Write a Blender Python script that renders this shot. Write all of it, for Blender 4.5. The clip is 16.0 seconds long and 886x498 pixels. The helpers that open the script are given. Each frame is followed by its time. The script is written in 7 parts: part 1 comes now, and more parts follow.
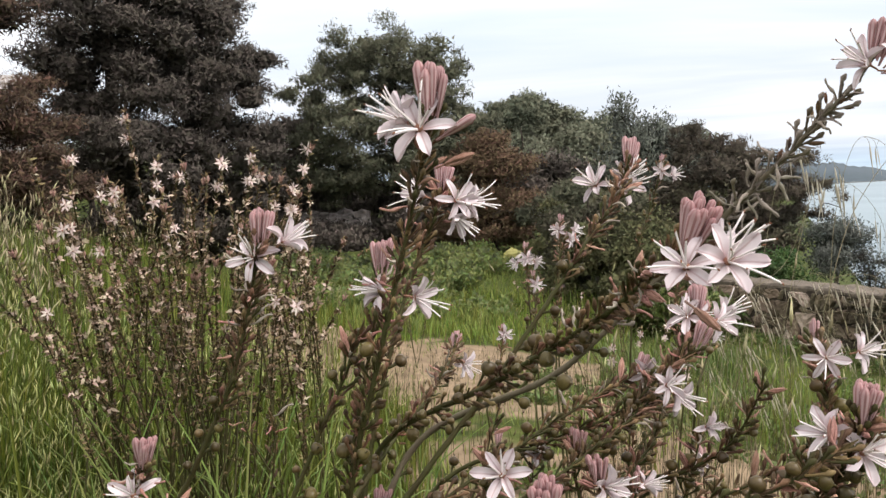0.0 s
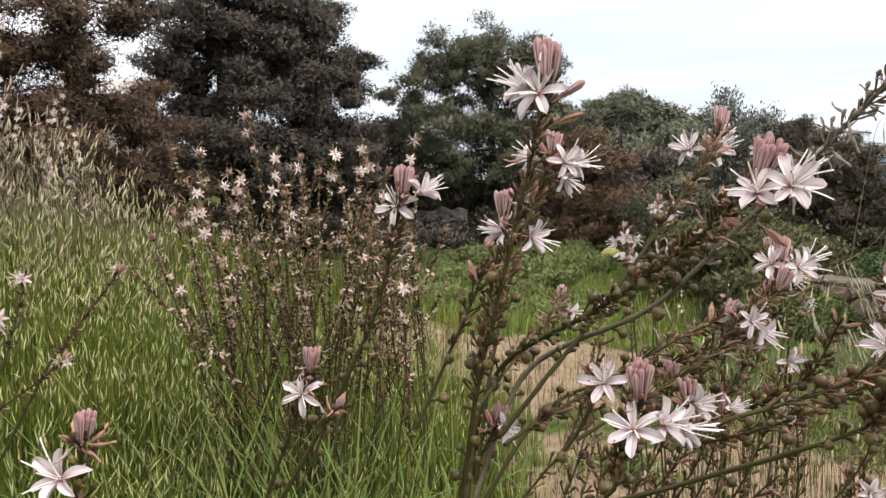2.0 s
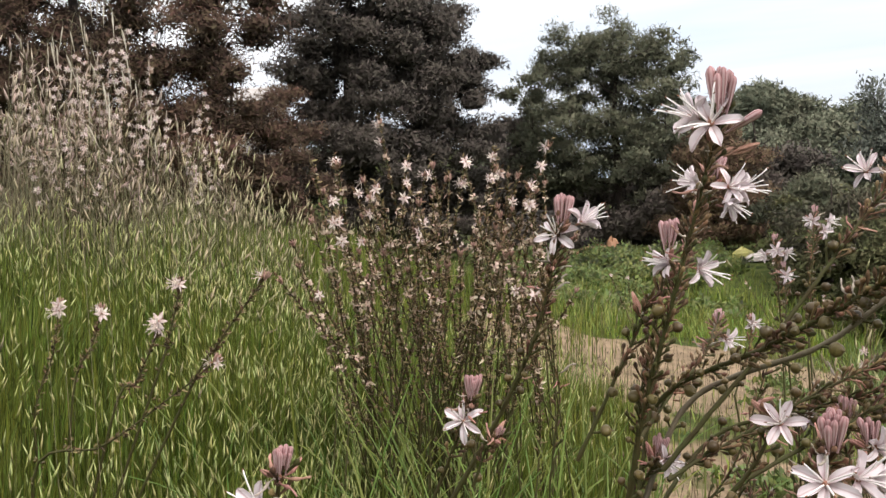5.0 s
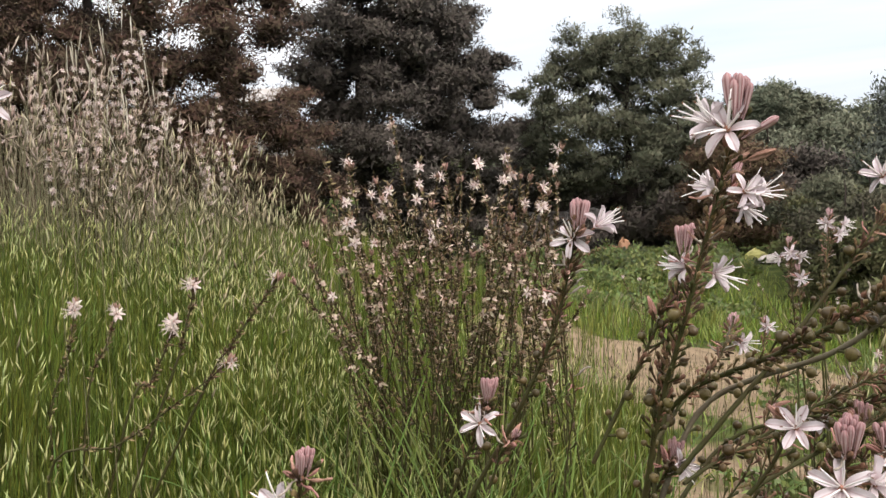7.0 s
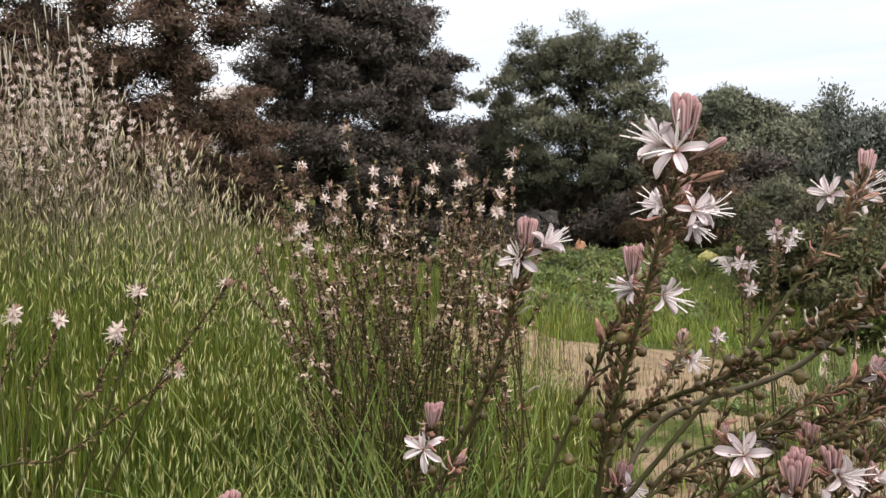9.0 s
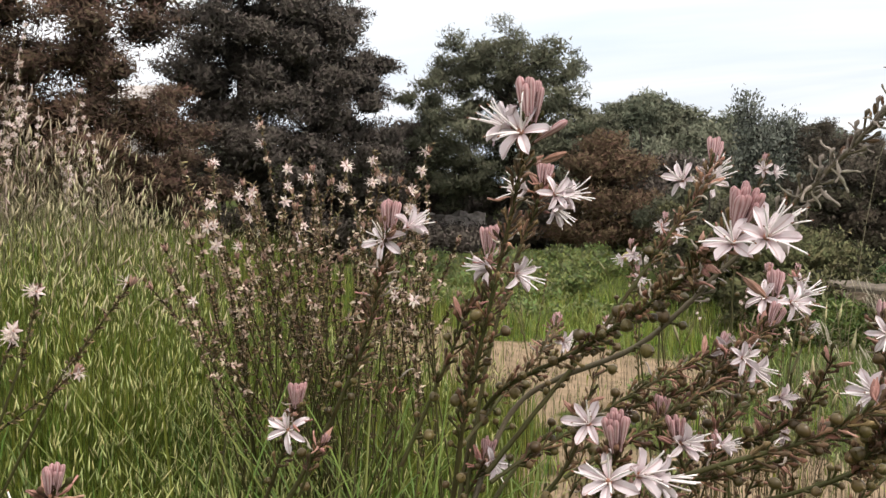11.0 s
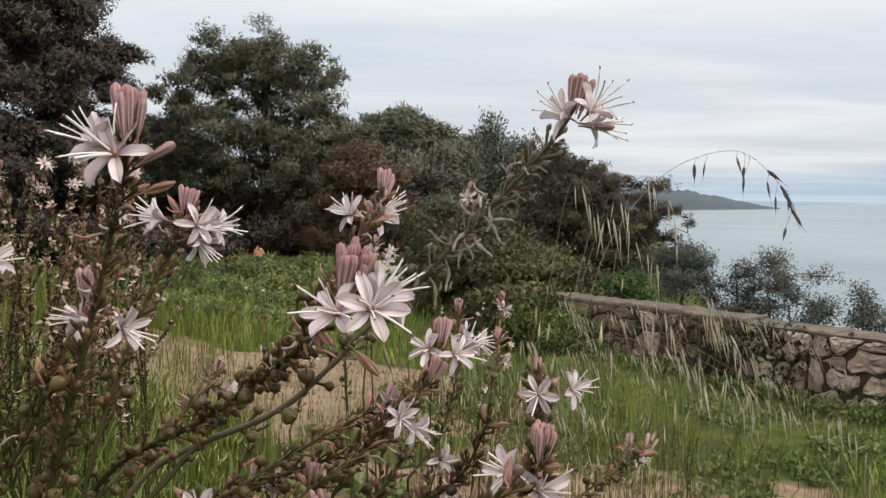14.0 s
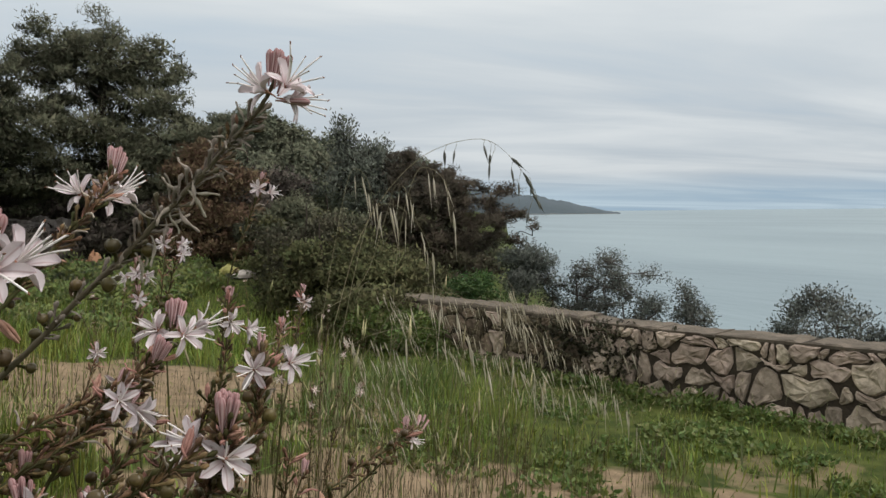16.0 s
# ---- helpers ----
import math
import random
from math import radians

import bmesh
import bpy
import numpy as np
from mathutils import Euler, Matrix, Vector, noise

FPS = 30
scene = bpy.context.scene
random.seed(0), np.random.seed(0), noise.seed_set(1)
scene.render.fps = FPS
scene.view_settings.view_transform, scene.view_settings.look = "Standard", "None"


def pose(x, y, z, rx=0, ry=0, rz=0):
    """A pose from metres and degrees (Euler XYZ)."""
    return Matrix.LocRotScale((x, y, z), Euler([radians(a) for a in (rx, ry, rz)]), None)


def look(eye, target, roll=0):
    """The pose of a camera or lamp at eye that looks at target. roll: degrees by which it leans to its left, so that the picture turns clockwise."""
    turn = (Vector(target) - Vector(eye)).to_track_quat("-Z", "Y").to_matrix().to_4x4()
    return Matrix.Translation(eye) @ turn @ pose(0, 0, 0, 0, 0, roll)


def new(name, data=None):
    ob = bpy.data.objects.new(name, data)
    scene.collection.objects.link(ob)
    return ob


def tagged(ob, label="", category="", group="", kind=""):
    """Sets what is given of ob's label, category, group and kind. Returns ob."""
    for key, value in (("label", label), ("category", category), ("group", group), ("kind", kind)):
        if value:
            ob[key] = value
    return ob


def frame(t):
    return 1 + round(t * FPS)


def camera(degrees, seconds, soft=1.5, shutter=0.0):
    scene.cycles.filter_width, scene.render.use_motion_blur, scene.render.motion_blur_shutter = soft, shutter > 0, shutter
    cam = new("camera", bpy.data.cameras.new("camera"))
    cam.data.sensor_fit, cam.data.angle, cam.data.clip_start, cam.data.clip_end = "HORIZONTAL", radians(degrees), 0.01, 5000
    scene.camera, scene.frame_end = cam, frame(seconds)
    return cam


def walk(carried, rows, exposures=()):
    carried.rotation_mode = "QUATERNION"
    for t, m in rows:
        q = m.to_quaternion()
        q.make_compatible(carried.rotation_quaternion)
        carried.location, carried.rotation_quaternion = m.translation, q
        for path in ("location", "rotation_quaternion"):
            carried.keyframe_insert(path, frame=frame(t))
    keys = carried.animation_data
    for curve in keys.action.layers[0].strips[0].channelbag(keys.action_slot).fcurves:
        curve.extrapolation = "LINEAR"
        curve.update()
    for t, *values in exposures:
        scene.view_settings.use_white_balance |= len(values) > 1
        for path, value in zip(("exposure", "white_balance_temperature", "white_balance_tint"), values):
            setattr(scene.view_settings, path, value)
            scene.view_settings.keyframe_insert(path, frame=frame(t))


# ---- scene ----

# ======== camera and its walk ========
LENS = 59.25
cam = camera(LENS, 16.0)

# seconds, eye x, y, z, degrees turned to the left, tilt up, lean to the right
ROWS = [
    (0, 0.0001, 0.0000, 1.4001, 0.04, -3.47, 3.36),
    (0.5, -0.0092, -0.0590, 1.3843, 1.26, -3.37, 3.27),
    (1, -0.0202, -0.0467, 1.3932, 3.40, -3.28, 3.45),
    (1.5, -0.0180, -0.0535, 1.3859, 5.32, -3.22, 3.21),
    (2, -0.0137, -0.1022, 1.3679, 7.06, -3.11, 3.22),
    (2.5, -0.0225, -0.0835, 1.3841, 8.91, -3.05, 3.22),
    (3, -0.0356, -0.0838, 1.3936, 11.07, -2.97, 3.28),
    (3.5, -0.0515, -0.0945, 1.3979, 12.65, -2.90, 3.30),
    (4, -0.0546, -0.1109, 1.3899, 14.18, -2.77, 3.42),
    (4.5, -0.0366, -0.1212, 1.3802, 15.31, -2.69, 3.52),
    (5, -0.0425, -0.1096, 1.3936, 15.88, -2.66, 3.53),
    (7.5, -0.0452, -0.1229, 1.3968, 16.70, -2.57, 3.42),
    (8, -0.0398, -0.1306, 1.3918, 16.36, -2.57, 3.48),
    (8.5, -0.0446, -0.0921, 1.4117, 14.93, -2.64, 3.28),
    (11, 0.0123, -0.0948, 1.3915, 8.46, -2.81, 3.23),
    (11.5, 0.0190, -0.0700, 1.4003, 6.15, -2.86, 2.88),
    (12, 0.0341, -0.0819, 1.3864, 3.83, -2.86, 2.47),
    (12.5, 0.0453, -0.0532, 1.3912, -0.25, -2.91, 1.84),
    (13, 0.0561, -0.0424, 1.3850, -3.31, -2.91, 1.37),
    (13.5, 0.0828, -0.0361, 1.3816, -6.13, -2.89, 0.91),
    (14, 0.0944, -0.0013, 1.4097, -9.32, -2.95, 0.79),
    (14.5, 0.1135, -0.0191, 1.4085, -11.98, -2.88, 0.62),
    (15, 0.1423, -0.0442, 1.3852, -14.45, -2.80, 0.60),
    (15.5, 0.1604, -0.0334, 1.3890, -16.77, -2.80, 0.64),
    (16, 0.1802, -0.0338, 1.3908, -19.89, -2.80, 0.55),
]


def aimed(x, y, z, yaw, tilt, lean):
    """The pose of a camera at x, y, z, turned to the left, tilted up and leaning to the right by so many degrees."""
    a, e = radians(yaw), radians(tilt)
    ahead = Vector((-math.sin(a) * math.cos(e), math.cos(a) * math.cos(e), math.sin(e)))
    return look((x, y, z), Vector((x, y, z)) + ahead, -lean)


EXPOSURES = [(0.0, 0.56, 6530, 15), (2.0, 0.63, 6530, 15), (5.0, 0.63, 6530, 15), (8.5, 0.62, 6550, 15), (11.0, 0.59, 6650, 15), (12.0, 0.46, 6650, 15), (12.5, 0.19, 6650, 15), (13.5, 0.21, 6650, 14), (14.5, 0.09, 6640, 13), (16.0, -0.11, 6500, 10)]
walk(cam, [(t, aimed(*row)) for t, *row in ROWS], EXPOSURES)

# ======== world, sun, exposure ========
world = bpy.data.worlds.new("overcast_sky")
scene.world = world
world.use_nodes = True
wn, wl = world.node_tree.nodes, world.node_tree.links
wn.clear()
w_out = wn.new("ShaderNodeOutputWorld")
w_bg = wn.new("ShaderNodeBackground")
w_sky = wn.new("ShaderNodeTexSky")
w_sky.sky_type, w_sky.sun_disc = "NISHITA", False
w_sky.sun_elevation, w_sky.sun_rotation = radians(48), radians(115)
w_co = wn.new("ShaderNodeTexCoord")
w_sep = wn.new("ShaderNodeSeparateXYZ")
wl.new(w_co.outputs["Generated"], w_sep.inputs[0])


def w_math(op, a, b=None, clamp=False):
    n = wn.new("ShaderNodeMath")
    n.operation, n.use_clamp = op, clamp
    for i, v in enumerate((a, b)):
        if v is None:
            continue
        if isinstance(v, (int, float)):
            n.inputs[i].default_value = v
        else:
            wl.new(v, n.inputs[i])
    return n.outputs[0]


# the cloud deck is a flat layer overhead: its pattern shrinks towards the horizon
w_height = w_math("ADD", w_math("MAXIMUM", w_sep.outputs[2], 0.0), 0.055)
w_u = w_math("DIVIDE", w_sep.outputs[0], w_height)
w_v = w_math("DIVIDE", w_sep.outputs[1], w_height)
w_vec = wn.new("ShaderNodeCombineXYZ")
wl.new(w_u, w_vec.inputs[0]), wl.new(w_v, w_vec.inputs[1])
w_turn = wn.new("ShaderNodeMapping")
w_turn.inputs["Rotation"].default_value = (0, 0, radians(38))
w_turn.inputs["Scale"].default_value = (0.16, 0.42, 1)
wl.new(w_vec.outputs[0], w_turn.inputs[0])
w_noise = wn.new("ShaderNodeTexNoise")
w_noise.inputs["Scale"].default_value, w_noise.inputs["Detail"].default_value = 1.15, 7
w_noise.inputs["Roughness"].default_value, w_noise.inputs["Distortion"].default_value = 0.52, 0.5
wl.new(w_turn.outputs[0], w_noise.inputs["Vector"])
w_cloud = wn.new("ShaderNodeValToRGB")
cr = w_cloud.color_ramp
cr.elements[0].position, cr.elements[0].color = 0.30, (0.53, 0.61, 0.69, 1)
cr.elements[1].position, cr.elements[1].color = 0.64, (0.86, 0.87, 0.87, 1)
mid = cr.elements.new(0.46)
mid.color = (0.66, 0.70, 0.735, 1)
wl.new(w_noise.outputs[0], w_cloud.inputs[0])
# overcast skies brighten towards the zenith
w_lift = w_math("ADD", w_math("MULTIPLY", w_math("MAXIMUM", w_sep.outputs[2], 0.0), 1.25), 0.84)
w_scale = wn.new("ShaderNodeVectorMath")
w_scale.operation = "SCALE"
wl.new(w_cloud.outputs[0], w_scale.inputs[0]), wl.new(w_lift, w_scale.inputs["Scale"])
w_blue = wn.new("ShaderNodeVectorMath")
w_blue.operation = "SCALE"
w_blue.inputs["Scale"].default_value = 0.05
wl.new(w_sky.outputs[0], w_blue.inputs[0])
w_mix = wn.new("ShaderNodeMix")
w_mix.data_type = "RGBA"
w_mix.inputs[0].default_value = 0.93
# the high cloud is more neutral than the hazy band over the sea
w_high = wn.new("ShaderNodeMapRange")
w_high.inputs[1].default_value, w_high.inputs[2].default_value = 0.0, 0.5
wl.new(w_sep.outputs[2], w_high.inputs[0])
w_tone = wn.new("ShaderNodeMix")
w_tone.data_type = "RGBA"
w_tone.inputs[6].default_value, w_tone.inputs[7].default_value = (0.93, 0.99, 1.04, 1), (1.03, 1.0, 0.93, 1)
wl.new(w_high.outputs[0], w_tone.inputs[0])
w_rim = wn.new("ShaderNodeMapRange")
w_rim.interpolation_type = "SMOOTHSTEP"
w_rim.inputs[1].default_value, w_rim.inputs[2].default_value = 0.012, 0.05
wl.new(w_sep.outputs[2], w_rim.inputs[0])
w_gap = wn.new("ShaderNodeMix")
w_gap.data_type = "RGBA"
w_gap.inputs[6].default_value = (0.76, 0.93, 1.06, 1)
wl.new(w_rim.outputs[0], w_gap.inputs[0]), wl.new(w_tone.outputs[2], w_gap.inputs[7])
w_warm = wn.new("ShaderNodeVectorMath")
w_warm.operation = "MULTIPLY"
wl.new(w_scale.outputs[0], w_warm.inputs[0]), wl.new(w_gap.outputs[2], w_warm.inputs[1])
wl.new(w_blue.outputs[0], w_mix.inputs[6]), wl.new(w_warm.outputs[0], w_mix.inputs[7])
wl.new(w_mix.outputs[2], w_bg.inputs[0]), wl.new(w_bg.outputs[0], w_out.inputs[0])
w_bg.inputs[1].default_value = 1.0

sun_data = bpy.data.lights.new("sun", "SUN")
sun_data.energy, sun_data.angle, sun_data.color = 2.0, radians(20), (1.0, 0.95, 0.88)
sun = new("sun", sun_data)
sun.matrix_world = look((0, 0, 30), Vector((0, 0, 30)) - Vector((0.60, -0.28, 0.743)))

# ======== mesh helpers ========


def unit(v):
    v = np.asarray(v, float)
    return v / (np.linalg.norm(v, axis=-1, keepdims=True) + 1e-12)


def np_mesh(name, verts, tris, mat_index=None, smooth=True, puff=None):
    """A mesh from arrays of corners and triangles. puff: a direction for each corner, for foliage that is lit as a soft mass."""
    verts, tris = np.asarray(verts, np.float32), np.asarray(tris, np.int32)
    me = bpy.data.meshes.new(name)
    me.vertices.add(len(verts))
    me.vertices.foreach_set("co", verts.ravel())
    me.loops.add(tris.size)
    me.loops.foreach_set("vertex_index", tris.ravel())
    me.polygons.add(len(tris))
    me.polygons.foreach_set("loop_start", np.arange(0, tris.size, 3, dtype=np.int32))
    if mat_index is not None:
        me.polygons.foreach_set("material_index", np.asarray(mat_index, np.int32))
    me.polygons.foreach_set("use_smooth", np.full(len(tris), smooth))
    if puff is not None:
        me.attributes.new("puff", "FLOAT_VECTOR", "POINT").data.foreach_set("vector", np.asarray(puff, np.float32).ravel())
    me.update(calc_edges=True)
    return me


class Geo:
    """Collects corners, triangles and material numbers for one mesh."""

    def __init__(self):
        self.v, self.t, self.m, self.n = [], [], [], 0

    def add(self, verts, tris, mat=0):
        verts, tris = np.asarray(verts, float), np.asarray(tris, int)
        self.v.append(verts)
        self.t.append(tris + self.n)
        self.m.append(np.full(len(tris), mat))
        self.n += len(verts)

    def tube(self, pts, radii, sides=6, mat=0, cap=True):
        pts, radii = np.asarray(pts, float), np.asarray(radii, float)
        tan = unit(np.gradient(pts, axis=0))
        up = np.array([0.31, 0.95, 0.05])
        side = np.zeros_like(pts)
        for i, t in enumerate(tan):
            up = up - t * (up @ t)
            up = up / (np.linalg.norm(up) + 1e-9)
            side[i] = up
        other = np.cross(tan, side)
        a = np.arange(sides) * 2 * np.pi / sides
        ring = pts[:, None] + radii[:, None, None] * (np.cos(a)[None, :, None] * side[:, None] + np.sin(a)[None, :, None] * other[:, None])
        n = len(pts)
        i, j = np.meshgrid(np.arange(n - 1), np.arange(sides), indexing="ij")
        a0, a1 = i * sides + j, i * sides + (j + 1) % sides
        b0, b1 = a0 + sides, a1 + sides
        tris = np.concatenate([np.stack([a0, a1, b1], -1).reshape(-1, 3), np.stack([a0, b1, b0], -1).reshape(-1, 3)])
        verts = ring.reshape(-1, 3)
        if cap:
            verts = np.concatenate([verts, pts[-1:] + tan[-1:] * radii[-1] * 0.6])
            k = (n - 1) * sides
            tris = np.concatenate([tris, [[k + q, k + (q + 1) % sides, n * sides] for q in range(sides)]])
        self.add(verts, tris, mat)

    def lathe(self, profile, sides=8, mat=0, m=None, lobes=0, depth=0.0):
        """Turns (radius, height) pairs round z; lobes: shallow ribs round it."""
        a = np.arange(sides) * 2 * np.pi / sides
        rib = 1 + depth * np.cos(lobes * a) if lobes else np.ones(sides)
        verts = [[r * rib[k] * np.cos(a[k]), r * rib[k] * np.sin(a[k]), z] for r, z in profile for k in range(sides)]
        tris = []
        for i in range(len(profile) - 1):
            for k in range(sides):
                p, q = i * sides + k, i * sides + (k + 1) % sides
                tris += [[p, q, q + sides], [p, q + sides, p + sides]]
        verts = np.array(verts)
        if m is not None:
            verts = verts @ np.array(m.to_3x3()).T + np.array(m.translation)
        self.add(verts, tris, mat)

    def blade(self, base, along, across, length, width, droop=0.0, mat=0, seg=4, thick=0.0):
        """A leaf-like strip, widest in its middle, that bends down."""
        s = np.linspace(0, 1, seg + 1)
        along, across = unit(along), unit(across)
        nrm = np.cross(along, across)
        mid = np.asarray(base) + np.outer(s * length, along) + np.outer(s ** 2 * length * droop, (0, 0, -1))
        w = width * 0.5 * np.sin(np.pi * (0.12 + 0.86 * s)) ** 0.8
        rows = np.stack([mid - across * w[:, None], mid + nrm * thick + across * 0, mid + across * w[:, None]], 1)
        tris = []
        for i in range(seg):
            p = i * 3
            tris += [[p, p + 1, p + 4], [p, p + 4, p + 3], [p + 1, p + 2, p + 5], [p + 1, p + 5, p + 4]]
        self.add(rows.reshape(-1, 3), tris, mat)

    def mesh(self, name, smooth=True):
        return np_mesh(name, np.concatenate(self.v), np.concatenate(self.t), np.concatenate(self.m), smooth)


def spline(points, n):
    """n points along a smooth curve through the given ones."""
    p = np.asarray(points, float)
    q = np.concatenate([[2 * p[0] - p[1]], p, [2 * p[-1] - p[-2]]])
    s = np.linspace(0, len(p) - 1 - 1e-6, n)
    i = s.astype(int)
    u = (s - i)[:, None]
    a, b, c, d = q[i], q[i + 1], q[i + 2], q[i + 3]
    return 0.5 * (2 * b + (c - a) * u + (2 * a - 5 * b + 4 * c - d) * u ** 2 + (3 * b - a - 3 * c + d) * u ** 3)


def part(name, mesh, mats, parent, label="", m=None):
    """One mesh object under a thing or a part."""
    ob = new(name, mesh)
    if not mesh.materials:
        for one in mats if isinstance(mats, (list, tuple)) else (mats,):
            mesh.materials.append(one)
    ob.parent = parent
    if m is not None:
        ob.matrix_basis = m
    if label:
        ob["label"] = label
    return ob


def thing(name, label, category, group="", kind="", mesh=None, mats=()):
    ob = new(name, mesh)
    for one in mats:
        mesh.materials.append(one)
    return tagged(ob, label, category, group, kind)


def facing(place, axis, spin=0.0, size=1.0):
    """A pose at place whose z looks along axis."""
    q = Vector(axis).to_track_quat("Z", "Y")
    return Matrix.Translation(Vector(place)) @ q.to_matrix().to_4x4() @ Matrix.Rotation(spin, 4, "Z") @ Matrix.Scale(size, 4)


def polar(az, dist, z=0.0):
    """A place by its bearing (degrees to the right of y) and distance from the first eye."""
    return np.array([dist * math.sin(radians(az)), dist * math.cos(radians(az)), z])


def smooth01(a, b, x):
    t = np.clip((np.asarray(x, float) - a) / (b - a), 0, 1)
    return t * t * (3 - 2 * t)


# ======== materials ========
def material(name, colour, rough=0.7, vary=None, scale=8.0, bump=0.0, bump_scale=40.0, island=0.0, obj=0.0, translucent=0.0, spec=0.3, puff=False):
    """Principled surface: colour mixed towards vary by noise at two scales, fine relief, and a shift from piece to piece."""
    mt = bpy.data.materials.new(name)
    mt.use_nodes = True
    nt = mt.node_tree
    b = nt.nodes["Principled BSDF"]
    b.inputs["Roughness"].default_value = rough
    b.inputs["Specular IOR Level"].default_value = spec
    co = nt.nodes.new("ShaderNodeNewGeometry").outputs["Position"]
    base = nt.nodes.new("ShaderNodeRGB")
    base.outputs[0].default_value = (*colour, 1)
    out = base.outputs[0]

    def mixed(fac, a, bcol):
        n = nt.nodes.new("ShaderNodeMix")
        n.data_type = "RGBA"
        nt.links.new(fac, n.inputs[0]) if not isinstance(fac, float) else None
        nt.links.new(a, n.inputs[6])
        n.inputs[7].default_value = (*bcol, 1)
        return n.outputs[2]

    if vary is not None:
        for sc, lo, hi in ((scale, 0.35, 0.7), (scale * 6.3, 0.42, 0.8)):
            nz = nt.nodes.new("ShaderNodeTexNoise")
            nz.inputs["Scale"].default_value, nz.inputs["Detail"].default_value = sc, 5
            nt.links.new(co, nz.inputs["Vector"])
            mr = nt.nodes.new("ShaderNodeMapRange")
            mr.inputs[1].default_value, mr.inputs[2].default_value, mr.inputs[4].default_value = lo, hi, 0.85
            nt.links.new(nz.outputs[0], mr.inputs[0])
            out = mixed(mr.outputs[0], out, vary)
    if island or obj:
        src = nt.nodes.new("ShaderNodeNewGeometry").outputs["Random Per Island"] if island else nt.nodes.new("ShaderNodeObjectInfo").outputs["Random"]
        hv = nt.nodes.new("ShaderNodeHueSaturation")
        for key, span in (("Value", island or obj), ("Hue", 0.035 * (1 if island else 0.5))):
            mr = nt.nodes.new("ShaderNodeMapRange")
            centre = 1.0 if key == "Value" else 0.5
            mr.inputs[3].default_value, mr.inputs[4].default_value = centre - span, centre + span
            if key == "Hue":
                wob = nt.nodes.new("ShaderNodeMath")
                wob.operation, wob.inputs[1].default_value = "MULTIPLY", 7.31
                fr = nt.nodes.new("ShaderNodeMath")
                fr.operation = "FRACT"
                nt.links.new(src, wob.inputs[0]), nt.links.new(wob.outputs[0], fr.inputs[0])
                nt.links.new(fr.outputs[0], mr.inputs[0])
            else:
                nt.links.new(src, mr.inputs[0])
            nt.links.new(mr.outputs[0], hv.inputs[key])
        nt.links.new(out, hv.inputs["Color"])
        out = hv.outputs[0]
    nt.links.new(out, b.inputs["Base Color"])
    if bump:
        nz = nt.nodes.new("ShaderNodeTexNoise")
        nz.inputs["Scale"].default_value, nz.inputs["Detail"].default_value = bump_scale, 6
        nt.links.new(co, nz.inputs["Vector"])
        bp = nt.nodes.new("ShaderNodeBump")
        bp.inputs["Strength"].default_value, bp.inputs["Distance"].default_value = min(1.0, bump), 0.3 / bump_scale
        nt.links.new(nz.outputs[0], bp.inputs["Height"])
        nt.links.new(bp.outputs[0], b.inputs["Normal"])
    if puff:
        at_ = nt.nodes.new("ShaderNodeAttribute")
        at_.attribute_name = "puff"
        geo_n = nt.nodes.new("ShaderNodeNewGeometry").outputs["Normal"]
        vm = nt.nodes.new("ShaderNodeVectorMath")
        vm.operation, vm.inputs["Scale"].default_value = "SCALE", 0.15
        nt.links.new(geo_n, vm.inputs[0])
        va = nt.nodes.new("ShaderNodeVectorMath")
        nt.links.new(vm.outputs[0], va.inputs[0]), nt.links.new(at_.outputs["Vector"], va.inputs[1])
        vn = nt.nodes.new("ShaderNodeVectorMath")
        vn.operation = "NORMALIZE"
        nt.links.new(va.outputs[0], vn.inputs[0])
        nt.links.new(vn.outputs[0], b.inputs["Normal"])
    if translucent:
        tr = nt.nodes.new("ShaderNodeBsdfTranslucent")
        nt.links.new(out, tr.inputs["Color"])
        mx = nt.nodes.new("ShaderNodeMixShader")
        mx.inputs[0].default_value = translucent
        nt.links.new(b.outputs[0], mx.inputs[1]), nt.links.new(tr.outputs[0], mx.inputs[2])
        nt.links.new(mx.outputs[0], nt.nodes["Material Output"].inputs[0])
    return mt


